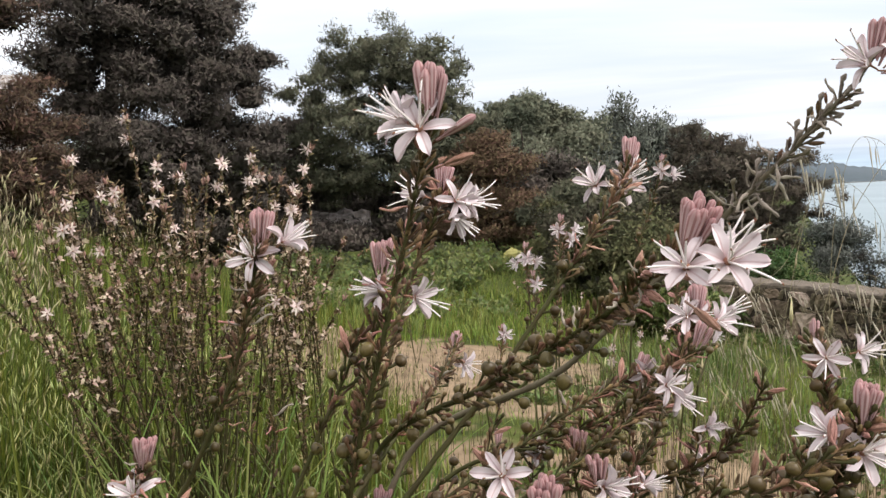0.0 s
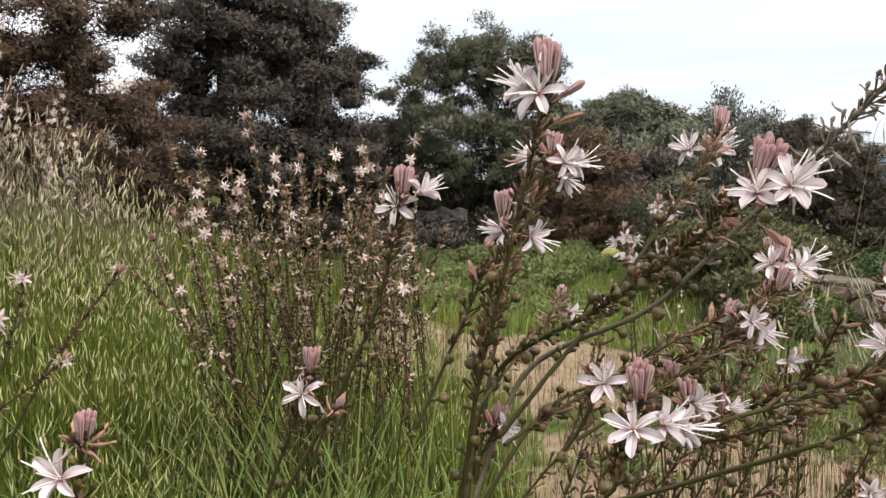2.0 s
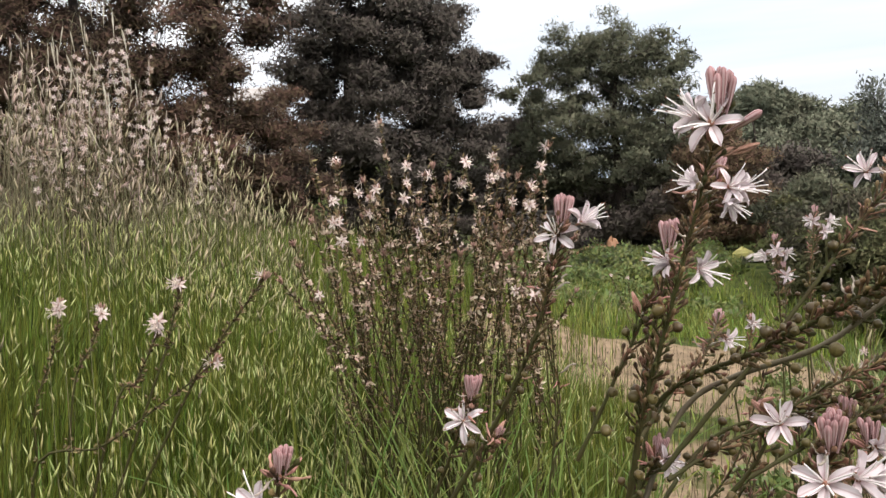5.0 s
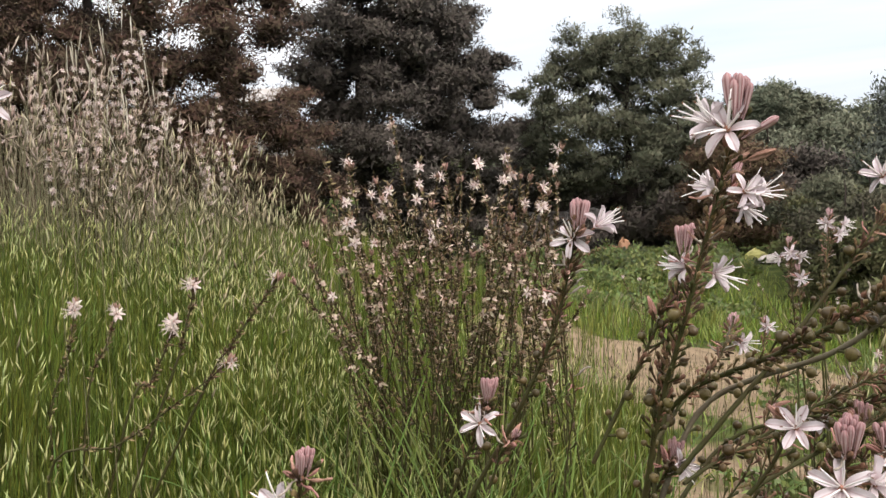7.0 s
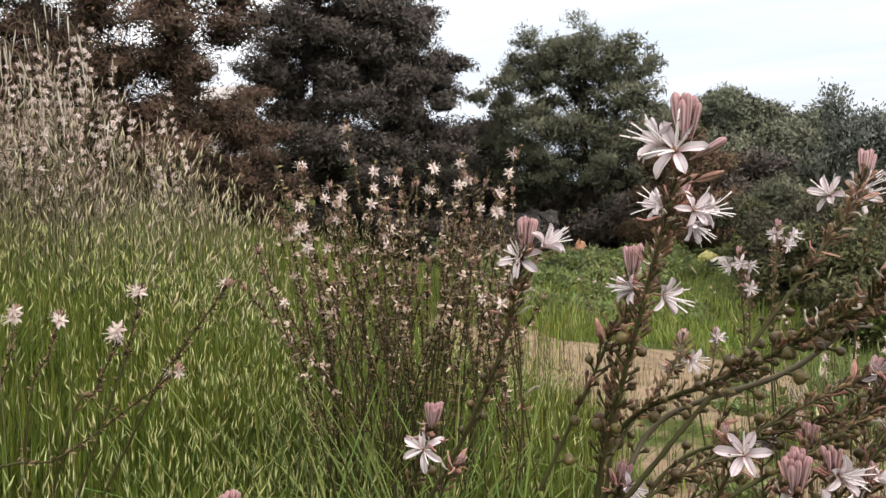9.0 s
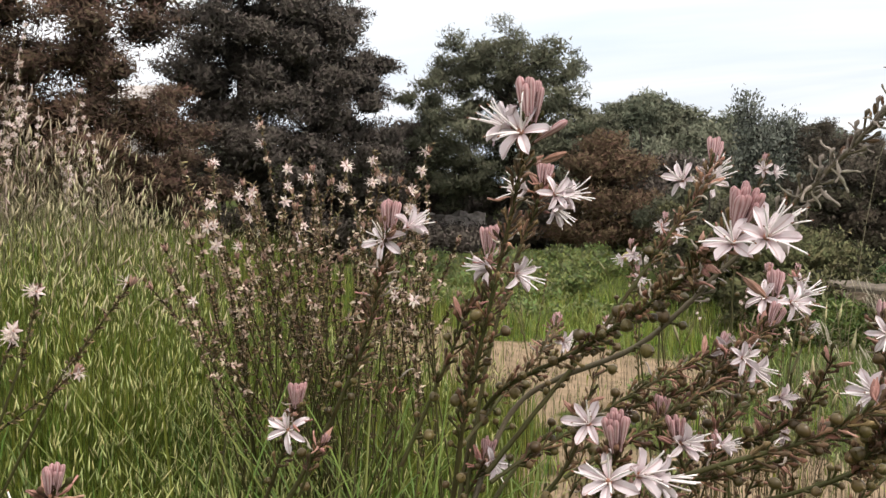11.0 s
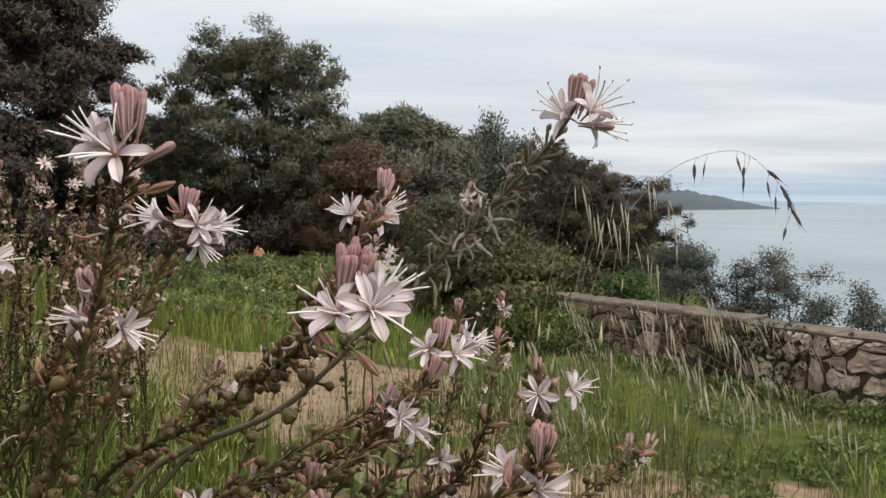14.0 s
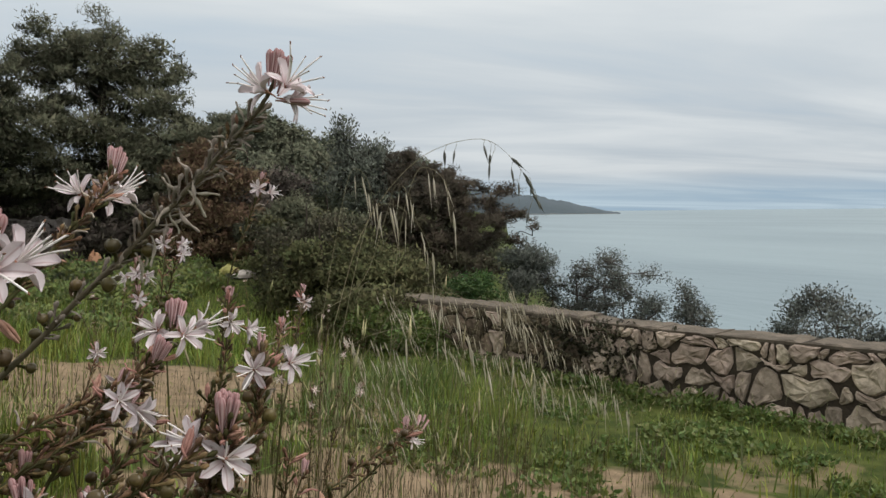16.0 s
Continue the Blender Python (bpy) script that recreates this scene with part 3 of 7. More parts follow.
# ======== the dry-stone wall ========
def stone_wall():
    length_back, length_fore = 7.2, 6.5
    a = WALL_B - WALL_DIR * length_back
    total = length_back + length_fore
    height = 0.80
    top = 0.10

    def spot(u, out, z):
        bend = 0.10 * math.sin(u * 0.55) + 0.05 * math.sin(u * 1.3 + 1)
        p = a + WALL_DIR * u + WALL_N * (out + bend)
        return (p[0], p[1], z)

    geo = Geo()
    n = 60
    us = np.linspace(0, total, n)
    ring = []
    for u in us:
        ring += [spot(u, 0.0, -1.3), spot(u, 0.0, top), spot(u, -0.42, top), spot(u, -0.42, -1.6)]
    tris = []
    for i in range(n - 1):
        for k in range(3):
            p = i * 4 + k
            tris += [[p, p + 4, p + 5], [p, p + 5, p + 1]]
    tris += [[0, 1, 2], [0, 2, 3]]
    geo.add(ring, tris)
    wall = thing("wall_stone", "low dry-stone wall of rough tan and grey field stones under a flat coping", "wall", kind="structure", mesh=geo.mesh("wall_core", False), mats=[M_MORTAR])
    r = np.random.default_rng(21)
    # courses with shared wavy joints, so that neighbouring stones fit each other
    kink = 4.15
    count = 0
    z_low, z_top = top - height, top - 0.01
    for zone in ((0.0, kink, (0.0, 0.17, 0.36, 0.60, 0.80, 1.0), 0.19), (kink, total, (0.0, 0.27, 0.60, 0.82, 1.0), 0.24)):
        u0, u1, levels, wide = zone
        rows = len(levels) - 1
        for row in range(rows):
            u = u0
            while u < u1 - 0.05:
                w = wide * (0.35 + 1.7 * r.random() ** 1.4) * (0.75 if row == rows - 1 else 1.0)
                if u + w > u1 - 0.08:
                    w = u1 - u
                if r.random() < 0.06 and u < kink:
                    u += w
                    continue
                tall = z_top - z_low

                def joint(level, uu):
                    if level <= 0 or level >= rows:
                        return z_low + levels[level] * tall - (0.06 if level <= 0 else 0)
                    return z_low + levels[level] * tall + 0.05 * math.sin(uu * 4.3 + level * 2.7) + 0.04 * math.sin(uu * 9.7 + level * 1.9) + 0.02 * math.sin(uu * 23 + level)

                lean = 0.09 * math.sin(u * 9 + row * 3)
                lean2 = 0.09 * math.sin((u + w) * 9 + row * 3)
                g = 0.006 + 0.012 * r.random()
                outline = []
                for f in np.linspace(0, 1, 5):
                    uu = u + w * f
                    outline.append([uu - (lean * (1 - f) + lean2 * f) * 0.5, joint(row, uu)])
                for f in (0.33, 0.66):
                    outline.append([u + w + lean2 * (f - 0.5), joint(row, u + w) * (1 - f) + joint(row + 1, u + w) * f])
                for f in np.linspace(1, 0, 5):
                    uu = u + w * f
                    outline.append([uu + (lean * (1 - f) + lean2 * f) * 0.5, joint(row + 1, uu)])
                for f in (0.66, 0.33):
                    outline.append([u + lean * (f - 0.5), joint(row, u) * (1 - f) + joint(row + 1, u) * f])
                o = np.array(outline)
                c = o.mean(0)
                # round the corners and draw the edge in from the joint
                rel = o - c
                corner = np.array([r.uniform(0.66, 0.96) if q in (0, 4, 7, 11) else r.uniform(0.93, 1.03) for q in range(len(o))])
                rel = rel * corner[:, None] * (1 + r.normal(0, 0.05, len(o)))[:, None]
                size = np.abs(rel).max(0)
                rel = rel * np.clip(1 - g / np.maximum(size, 0.03), 0.5, 1)
                proud = r.uniform(0.02, 0.055)
                verts, m = [], len(o)
                for shrink, out in ((1.0, -0.03), (1.0, proud * 0.35), (0.88, proud * 0.85), (0.55, proud)):
                    for q in range(m):
                        p = c + rel[q] * shrink
                        verts.append(spot(p[0], out + (r.normal(0, 0.010) if out > 0 else 0), p[1]))
                verts.append(spot(c[0], proud + r.normal(0, 0.008), c[1]))
                tris = []
                for k in range(3):
                    for q in range(m):
                        p0, p1 = k * m + q, k * m + (q + 1) % m
                        tris += [[p0, p1, p1 + m], [p0, p1 + m, p0 + m]]
                tris += [[3 * m + q, 3 * m + (q + 1) % m, 4 * m] for q in range(m)]
                origin = np.array(spot(c[0], 0, c[1]))
                part("stone", np_mesh("stone", np.array(verts) - origin, tris, smooth=False), M_STONE if u > kink - 0.1 or r.random() < 0.14 else M_STONE_BROWN, wall, m=Matrix.Translation(origin))
                count += 1
                u += w
    # coping slabs of rough cement
    r = np.random.default_rng(4)
    u = -0.02
    while u < total:
        w = r.uniform(0.9, 2.1) if u < kink else r.uniform(0.25, 0.7)
        if u < kink < u + w + 0.3:
            w = kink - u
        ns = max(3, int(w / 0.09))
        lift = 0.045 if u < kink - 0.01 else r.uniform(0.008, 0.018)
        verts, tris = [], []
        for q in range(ns + 1):
            uu = u + 0.002 + (w - 0.004) * q / ns
            e1, e2 = r.normal(-0.006, 0.014), r.normal(0, 0.008)
            for out, z in ((0.015 + e1, top - 0.022), (0.022 + e1, top + lift * 0.5), (0.005 + e1, top + lift + e2), (-0.42, top + lift + e2), (-0.46, top - 0.03)):
                verts.append(spot(uu, out, z))
        for q in range(ns):
            for k in range(4):
                p = q * 5 + k
                tris += [[p, p + 5, p + 6], [p, p + 6, p + 1]]
        for e in (0, ns * 5):
            tris += [[e, e + 1, e + 2], [e, e + 2, e + 3], [e, e + 3, e + 4]]
        part("coping_slab", np_mesh("coping_slab", verts, tris, smooth=False), M_COPING, wall, "rough weathered cement coping")
        u += w


stone_wall()

# ======== trees and shrubs ========
def leaf_cloud(r, centres, spread, per, length, width, flat=0.6, up=0.0, home=None, slim=False):
    """Many small leaves scattered round the given centres: lance-shaped, or slim needles of one triangle.
    home: for each centre the middle and the radii of the mass that it belongs to, so that the mass is lit as one."""
    centres = np.asarray(centres, float)
    n = len(centres) * per
    c = np.repeat(centres, per, 0)
    off = np.clip(r.normal(0, 1, (n, 3)), -1.7, 1.7) * np.array([1, 1, flat]) * np.repeat(np.broadcast_to(spread, len(centres)), per)[:, None] * 0.6
    p = c + off
    d = unit(unit(off) * 0.7 + r.normal(0, 0.7, (n, 3)) + np.array([0, 0, up]))
    s = unit(np.cross(d, r.normal(0, 1, (n, 3))))
    ln = length * r.uniform(0.6, 1.3, n)[:, None]
    wd = width * r.uniform(0.6, 1.3, n)[:, None] * 0.5
    puff = unit(off) * 0.9
    if home is not None:
        mid, radii = np.repeat(home[0], per, 0), np.repeat(home[1], per, 0)
        whole = centres.mean(0)
        puff = unit((p - mid) / radii) * 0.45 + unit(off) * 0.25 + unit((p - whole) / (centres.std(0) + 0.1)) * 0.45
    puff = unit(puff + r.normal(0, 0.22, (n, 3)) + np.array([0, 0, 0.15]))
    if slim:
        v = np.stack([p - d * ln * 0.5 - s * wd, p - d * ln * 0.5 + s * wd, p + d * ln * 0.5], 1).reshape(-1, 3)
        return v, np.arange(3 * n).reshape(-1, 3), np.repeat(puff, 3, 0)
    v = np.stack([p - d * ln * 0.5, p - s * wd + d * ln * 0.05, p + d * ln * 0.5, p + s * wd + d * ln * 0.05], 1).reshape(-1, 3)
    k = np.arange(n)[:, None] * 4
    return v, np.concatenate([k + [0, 1, 2], k + [0, 2, 3]]), np.repeat(puff, 4, 0)


def tree(name, label, category, base, top, trunk_r, blobs, leaf, clumps, per, size, lean=(0, 0), seed=1, spread=0.45, flat=0.6, bark=None, twigs=1.0, group="", core=0, slim=False, up=0.25, shell=0.3):
    """A tapered trunk, limbs that run to the masses of the crown, branches to the clumps, and the leaves themselves.
    blobs: bearing from the trunk in x, y, height above base, radius across, radius in height, share of the clumps."""
    r = np.random.default_rng(seed)
    bx, by = base
    z0 = float(land(bx, by)) - 0.08
    root = tagged(new(name), label, category, group)
    root.location = (bx, by, z0)
    geo = Geo()
    tip = np.array([lean[0], lean[1], top])
    n = 10
    s = np.linspace(0, 1, n)
    spine = np.outer(s, tip) + np.stack([0.05 * top * np.sin(s * 4 + seed) * s, 0.04 * top * np.sin(s * 5 + 2 * seed) * s, 0 * s], -1)
    rad = trunk_r * (1 - 0.85 * s) * (1 + 0.5 * np.exp(-s * 14))
    geo.tube(spine, rad, 9)
    wood = geo
    centres, widths, mids, radii = [], [], [], []
    total = sum(b[5] for b in blobs)
    # every bough springs from the nearest wood that already stands: the trunk, or a bough closer in
    nodes, girth = list(spine[1:]), list(rad[1:])
    for x, y, z, rw, rh, share in sorted(blobs, key=lambda b: b[0] ** 2 + b[1] ** 2):
        c = np.array([x, y, z])
        gap = np.array(nodes) - c
        k = int(np.argmin(np.linalg.norm(gap * [1, 1, 1.3], axis=1) + np.maximum(0, gap[:, 2]) * 0.8))
        start = np.array(nodes[k])
        reach = np.linalg.norm(c - start)
        mid = start * 0.5 + c * 0.5 + r.normal(0, 0.10, 3) * reach + [0, 0, 0.05 * reach]
        limb = spline([start, mid, c], 7)
        thick = min(girth[k] * 0.7, 0.03 + 0.05 * rw)
        wood.tube(limb, np.linspace(thick, max(0.008, thick * 0.55), 7), 5)
        nodes.append(c)
        girth.append(max(0.012, thick * 0.6))
        m = max(3, int(clumps * share / total))
        d = unit(r.normal(0, 1, (m, 3)))
        # boughs carry their tufts on top and at the rim
        d[:, 2] = np.where(r.random(m) < 0.6, np.abs(d[:, 2]), d[:, 2] * 0.7)
        q = c + d * np.array([rw, rw, rh]) * (r.uniform(shell, 1.0, m) ** 0.5)[:, None] * (r.uniform(0.8, 1.12, m) + 0.4 * r.random(m) ** 4)[:, None]
        centres.append(q)
        widths.append(np.full(m, spread) * r.uniform(0.6, 1.3, m))
        mids.append(np.tile(c - [0, 0, 0.2 * rh], (m, 1)))
        radii.append(np.tile([rw, rw, rh], (m, 1)))
        for e in q[:: max(1, int(7 / twigs))]:
            f = limb[r.integers(4, 7)]
            wood.tube(spline([f, (f + e) / 2 + r.normal(0, 0.06, 3) * rw, e], 4), np.linspace(0.02, 0.005, 4) * (trunk_r / 0.2) ** 0.5, 3, cap=False)
    part("trunk", geo.mesh("trunk"), bark or M_BARK, root)
    v, t, p = leaf_cloud(r, np.concatenate(centres), np.concatenate(widths), per, size[0], size[1], flat, up, (np.concatenate(mids), np.concatenate(radii)), slim)
    if core:
        # the thick inner boughs
        thick = np.array([b for b in blobs if b[5] >= 0.5])
        r3 = thick[:, [3, 3, 4]]
        v2, t2, p2 = leaf_cloud(r, thick[:, :3], thick[:, 3] * 0.75, core, size[0] * 1.4, size[1] * 2.1, 0.6, 0.1, (thick[:, :3] - [0, 0, 0.1], r3), slim)
        v, t, p = np.concatenate([v, v2]), np.concatenate([t, t2 + len(v)]), np.concatenate([p, p2])
    part("crown", np_mesh("crown", v, t, smooth=False, puff=p), leaf, root)
    return root


def crown(seed, n, width, depth, low, high, radius, taper=0.5, share=1.0):
    """Blobs spread through a rough crown shape, wider low down by taper."""
    r = np.random.default_rng(seed)
    out = []
    for _ in range(n):
        h = r.uniform(0, 1)
        w = 1 - taper * h
        out.append((r.uniform(-1, 1) * width * w, r.uniform(-1, 1) * depth * w, low + (high - low) * h, radius * r.uniform(0.7, 1.25), radius * r.uniform(0.45, 0.75), share))
    return out


def tiers(seed, rows, step, radius, depth, flat=0.62, loose=0.2):
    """Boughs set along tiers (height, nearest and farthest reach from the trunk), straying from them by loose, with small sprays between."""
    r = np.random.default_rng(seed)
    out = []
    for z, x0, x1 in rows:
        n = max(1, round((x1 - x0) / step))
        for k in range(n + 1):
            x = x0 + (x1 - x0) * k / n
            # the outermost boughs of a tier are small
            rim = 0.72 if k in (0, n) and n > 1 else 1.0
            size = radius * rim * r.uniform(0.5, 1.25)
            out.append((x + r.normal(0, 0.2) * rim * radius, r.normal(0, depth), z + r.normal(0, loose), size, size * flat * r.uniform(0.75, 1.35), rim))
        for k in range(2 * n + 2):
            size = radius * r.uniform(0.28, 0.6)
            out.append((r.uniform(x0, x1), r.normal(0, depth), z + r.uniform(-0.75, 0.35) * min(1, radius / 0.6), size, size * r.uniform(0.6, 1.3), 0.4))
    return out


# the dense dark pine, with a second trunk close by
x, y, _ = polar(-22.5, 22)
tree("pine_tree", "tall dense dark pine with a nearly black-brown crown", "tree", (x, y), 9.2, 0.24,
     tiers(11, ((1.0, -0.8, 1.8), (2.1, -0.7, 1.8), (2.85, -0.8, 1.8), (3.55, -0.8, 1.8), (4.25, -1.0, 2.0), (4.9, -1.35, 1.9), (5.5, -1.35, 1.9), (6.1, -1.3, 1.9), (6.7, -1.15, 2.1), (7.3, -0.9, 2.45), (8.1, -0.7, 2.2), (9.0, -0.4, 1.8), (9.8, -0.1, 1.3)), 0.85, 0.74, 0.6, 0.8),
     M_PINE_UMBER, 1500, 76, (0.13, 0.036), seed=3, spread=0.30, core=560, slim=True, lean=(0.5, 0))
x, y, _ = polar(-16.8, 23)
tree("pine_tree", "slimmer dark pine grown into its neighbour's crown", "tree", (x, y), 7.6, 0.2,
     tiers(12, ((0.9, -0.5, 1.4), (1.6, -0.5, 1.45), (2.2, -0.5, 1.9), (3.0, -0.5, 2.1), (3.7, -0.4, 2.0), (4.5, -0.4, 1.6), (5.2, -0.4, 1.45), (5.65, -0.3, 1.75), (6.1, -0.4, 1.0), (6.6, -0.4, 0.75), (7.2, -0.4, 0.7), (7.8, -0.3, 0.4), (8.5, -0.2, 0.2)), 0.8, 0.64, 0.55, 0.8),
     M_PINE_UMBER, 1250, 74, (0.13, 0.036), seed=4, spread=0.28, core=520, slim=True)

# the browned, thin-crowned pine over the bank
x, y, _ = polar(-40, 16)
tree("pine_tree", "sparse browned pine with long bare level branches", "tree", (x, y), 7.5, 0.22,
     tiers(13, ((6.9, -5.0, 3.6), (6.2, -5.0, 0.6), (5.75, 1.8, 3.5), (5.6, -5.0, 0.0), (5.15, -5.0, 0.0), (5.1, 2.0, 3.2), (4.75, -5.0, 0.6), (4.55, 1.3, 3.6), (4.25, -5.0, 3.0), (3.8, -4.8, 3.3), (3.3, -4.8, 3.2), (2.8, -4.8, 3.3), (2.3, -4.8, 3.3), (1.7, -4.8, 3.2)), 0.75, 0.56, 0.7, 0.62, 0.2),
     M_PINE_BROWN, 3300, 54, (0.11, 0.025), seed=8, spread=0.30, flat=0.7, twigs=1.6, core=520, slim=True)
x, y, _ = polar(-30.5, 19)
tree("pine_tree", "low browned pine with drooping dead lower boughs", "tree", (x, y), 4.4, 0.16,
     tiers(14, ((3.85, 0.9, 1.3), (3.4, 0.1, 1.7), (2.9, -0.3, 1.8), (2.3, -0.8, 1.8), (1.7, -1.5, 2.0), (1.0, -1.8, 2.0)), 0.7, 0.52, 0.5, 0.5),
     M_PINE_BROWN, 620, 90, (0.14, 0.022), seed=9, spread=0.28, flat=0.5, twigs=1.4, core=90, slim=True)

# the round-topped tree at the middle of the clearing's edge
x, y, _ = polar(-3.0, 26)
tree("pine_tree", "broad olive-green pine with gaps of sky through its crown", "tree", (x, y), 6.4, 0.24,
     tiers(15, ((6.95, -1.7, 0.0), (6.45, -2.1, 1.6), (5.95, -2.4, 2.0), (5.45, -2.7, 1.9), (4.85, -3.3, 2.0), (4.3, -3.2, 3.3), (3.7, -3.3, 3.2), (3.2, -2.9, 2.8), (2.7, -3.1, 2.6), (2.1, -2.7, 2.4), (1.4, 0.8, 2.6)), 0.72, 0.66, 0.6, 0.72, 0.16),
     M_PINE, 1550, 72, (0.13, 0.036), seed=15, spread=0.27, core=150, slim=True, up=0.6, lean=(0.2, 0))

# dark undergrowth between and behind the trunks
for k, (az, dist, h, w) in enumerate(((-8.5, 29, 2.6, 2.4), (-11.2, 28.5, 4.3, 1.5), (-5.0, 28.4, 1.9, 2.0), (-10.6, 26.0, 0.55, 0.8), (-7.6, 25.9, 0.5, 0.8), (0.5, 28, 2.0, 1.6), (2.5, 24.5, 1.5, 1.4), (-1.6, 25.2, 0.8, 0.9), (-13.5, 27, 2.6, 2.2), (-1.5, 31, 2.6, 2.6), (-18, 28, 2.2, 2.6), (-26, 26, 2.6, 2.6), (-33, 24, 3.9, 2.6), (-40, 23, 4.3, 2.8), (-47, 20, 4.3, 3.0), (6.5, 26, 2.6, 2.4))):
    x, y, _ = polar(az, dist)
    tree("bush", "dark evergreen undergrowth below the pines", "bush", (x, y), h, 0.07, crown(40 + k, 8, w, 1.0, 0.3, h, 0.8, 0.4), M_PINE_UMBER, 170, 45, (0.20, 0.060), seed=40 + k, spread=0.40, group="undergrowth", core=110, slim=True)

# the brown, dying pine beside it
x, y, _ = polar(3.6, 21)
tree("pine_tree", "dying russet pine with brownish needles down to the ground", "tree", (x, y), 3.3, 0.13,
     [(0, 0, 2.9, 0.6, 0.4, 0.7), (-0.3, 0, 2.4, 0.8, 0.5, 1.1), (0.4, 0, 2.2, 0.9, 0.5, 1.1), (-0.4, 0, 1.5, 1.0, 0.5, 1.2), (0.5, 0, 1.2, 1.0, 0.5, 1.2), (0, 0, 0.5, 1.1, 0.4, 1.2), (-0.9, 0, 0.7, 0.7, 0.4, 0.7)],
     M_RUSSET, 420, 80, (0.13, 0.032), seed=22, spread=0.27, core=120, slim=True)

# the grove of umbrella pines on the rise behind
for k, (az, dist, h, w) in enumerate(((1.5, 41, 5.2, 2.6), (4.6, 42, 6.4, 2.4), (7.2, 43, 6.2, 2.5), (9.6, 44, 5.9, 2.3), (12.0, 42, 5.0, 2.3), (14.2, 40, 4.3, 2.2), (16.5, 38, 3.7, 2.2), (18.6, 36, 3.1, 2.0), (6.0, 36, 4.2, 2.6), (9.5, 34, 3.7, 2.6), (13.0, 32, 3.0, 2.4), (-12, 44, 5.4, 3.0), (-24, 42, 6.0, 3.2), (-36, 40, 7.0, 3.4), (-46, 38, 7.0, 3.4))):
    x, y, _ = polar(az, dist)
    g = float(land(x, y))
    h2 = max(2.0, h + (0.95 if 3 < az < 11 else 0.7) - g)
    tree("umbrella_pine", "green umbrella pine with a rounded crown in a hillside grove", "tree", (x, y), h2 * 0.9, 0.16,
         crown(60 + k, 12, w, w * 0.6, h2 * 0.42, h2 * 0.88, w * 0.42, 0.4), M_HILL, 300 if az > 0 else 90, 36, (0.18, 0.066), seed=60 + k, spread=0.42, group="hillside grove", core=300, slim=True)

# the small-leaved grey-green tree that stands above the bushes
x, y, _ = polar(15.2, 18)
tree("olive_tree", "thin grey-green olive with small leaves and airy twigs", "tree", (x, y), 2.9, 0.08,
     [(-0.62, 0, 3.2, 0.22, 0.40, 0.6), (-0.45, 0, 2.7, 0.4, 0.4, 1), (0.1, 0, 2.75, 0.35, 0.35, 1), (0.65, 0, 2.3, 0.5, 0.35, 1), (0.0, 0, 2.3, 0.7, 0.5, 1.3), (-0.7, 0, 2.0, 0.6, 0.5, 1), (0.9, 0, 1.8, 0.6, 0.5, 1), (0.1, 0, 1.5, 0.9, 0.5, 1.2)],
     M_OLIVE, 300, 34, (0.10, 0.034), seed=31, spread=0.22, flat=1.3, twigs=2.0, up=0.9)
# the dark pine at the cliff's edge
x, y, _ = polar(22.0, 15.5)
tree("pine_tree", "dark wind-shaped pine with brown patches at the cliff edge", "tree", (x, y), 2.3, 0.1,
     tiers(16, ((2.6, -1.25, -0.95), (2.35, -1.35, -0.15), (2.05, -1.5, 0.75), (1.75, -1.6, 1.1), (1.45, -1.6, 0.9), (1.12, -1.5, 1.35), (0.7, -1.5, 0.55), (0.3, -1.5, 0.2)), 0.42, 0.36, 0.35, 0.6, 0.1),
     M_PINE_CLIFF, 700, 80, (0.085, 0.018), seed=33, spread=0.15, flat=0.6, twigs=1.2, core=70, slim=True)
for k, (az, dist, h, w, leaf) in enumerate(((16.6, 11.3, 0.75, 0.55, M_HERB), (18.6, 11.0, 0.6, 0.4, M_HERB), (14.6, 11.4, 0.9, 0.6, M_BUSH), (12.0, 13.5, 1.7, 1.1, M_BUSH), (14.5, 12.6, 1.5, 1.2, M_BUSH), (18.0, 13.2, 1.4, 1.0, M_BUSH), (10.4, 15.0, 1.9, 1.1, M_PINE_DARK), (12.0, 16.5, 1.9, 1.3, M_PINE), (18.5, 15.6, 2.1, 1.2, M_PINE_DARK), (9.0, 19.0, 1.9, 1.4, M_PINE), (10.0, 17.5, 1.5, 1.0, M_BUSH), (20.5, 18.5, 2.2, 1.3, M_PINE))):
    x, y, _ = polar(az, dist)
    tree("bush", "rounded wild bush with dull yellow-green leaves" if leaf == M_BUSH else "dark evergreen bush beside the clearing", "bush", (x, y), h, 0.05,
         crown(80 + k, 9, w * 0.8, w * 0.7, 0.15, h * 0.85, min(0.5, 0.32 * h + 0.1), 0.35), leaf, 260, 42, (0.085, 0.032), seed=80 + k, spread=0.20, group="bushes at the wall's end", core=200, slim=True, up=0.5)
x, y, _ = polar(22.7, 11.6)
tree("bush", "small bright green rounded bush behind the wall", "bush", (x, y), 1.25, 0.03, crown(95, 8, 0.26, 0.26, 0.2, 1.15, 0.28, 0.3), M_FRESH, 130, 60, (0.07, 0.02), seed=95, spread=0.14)

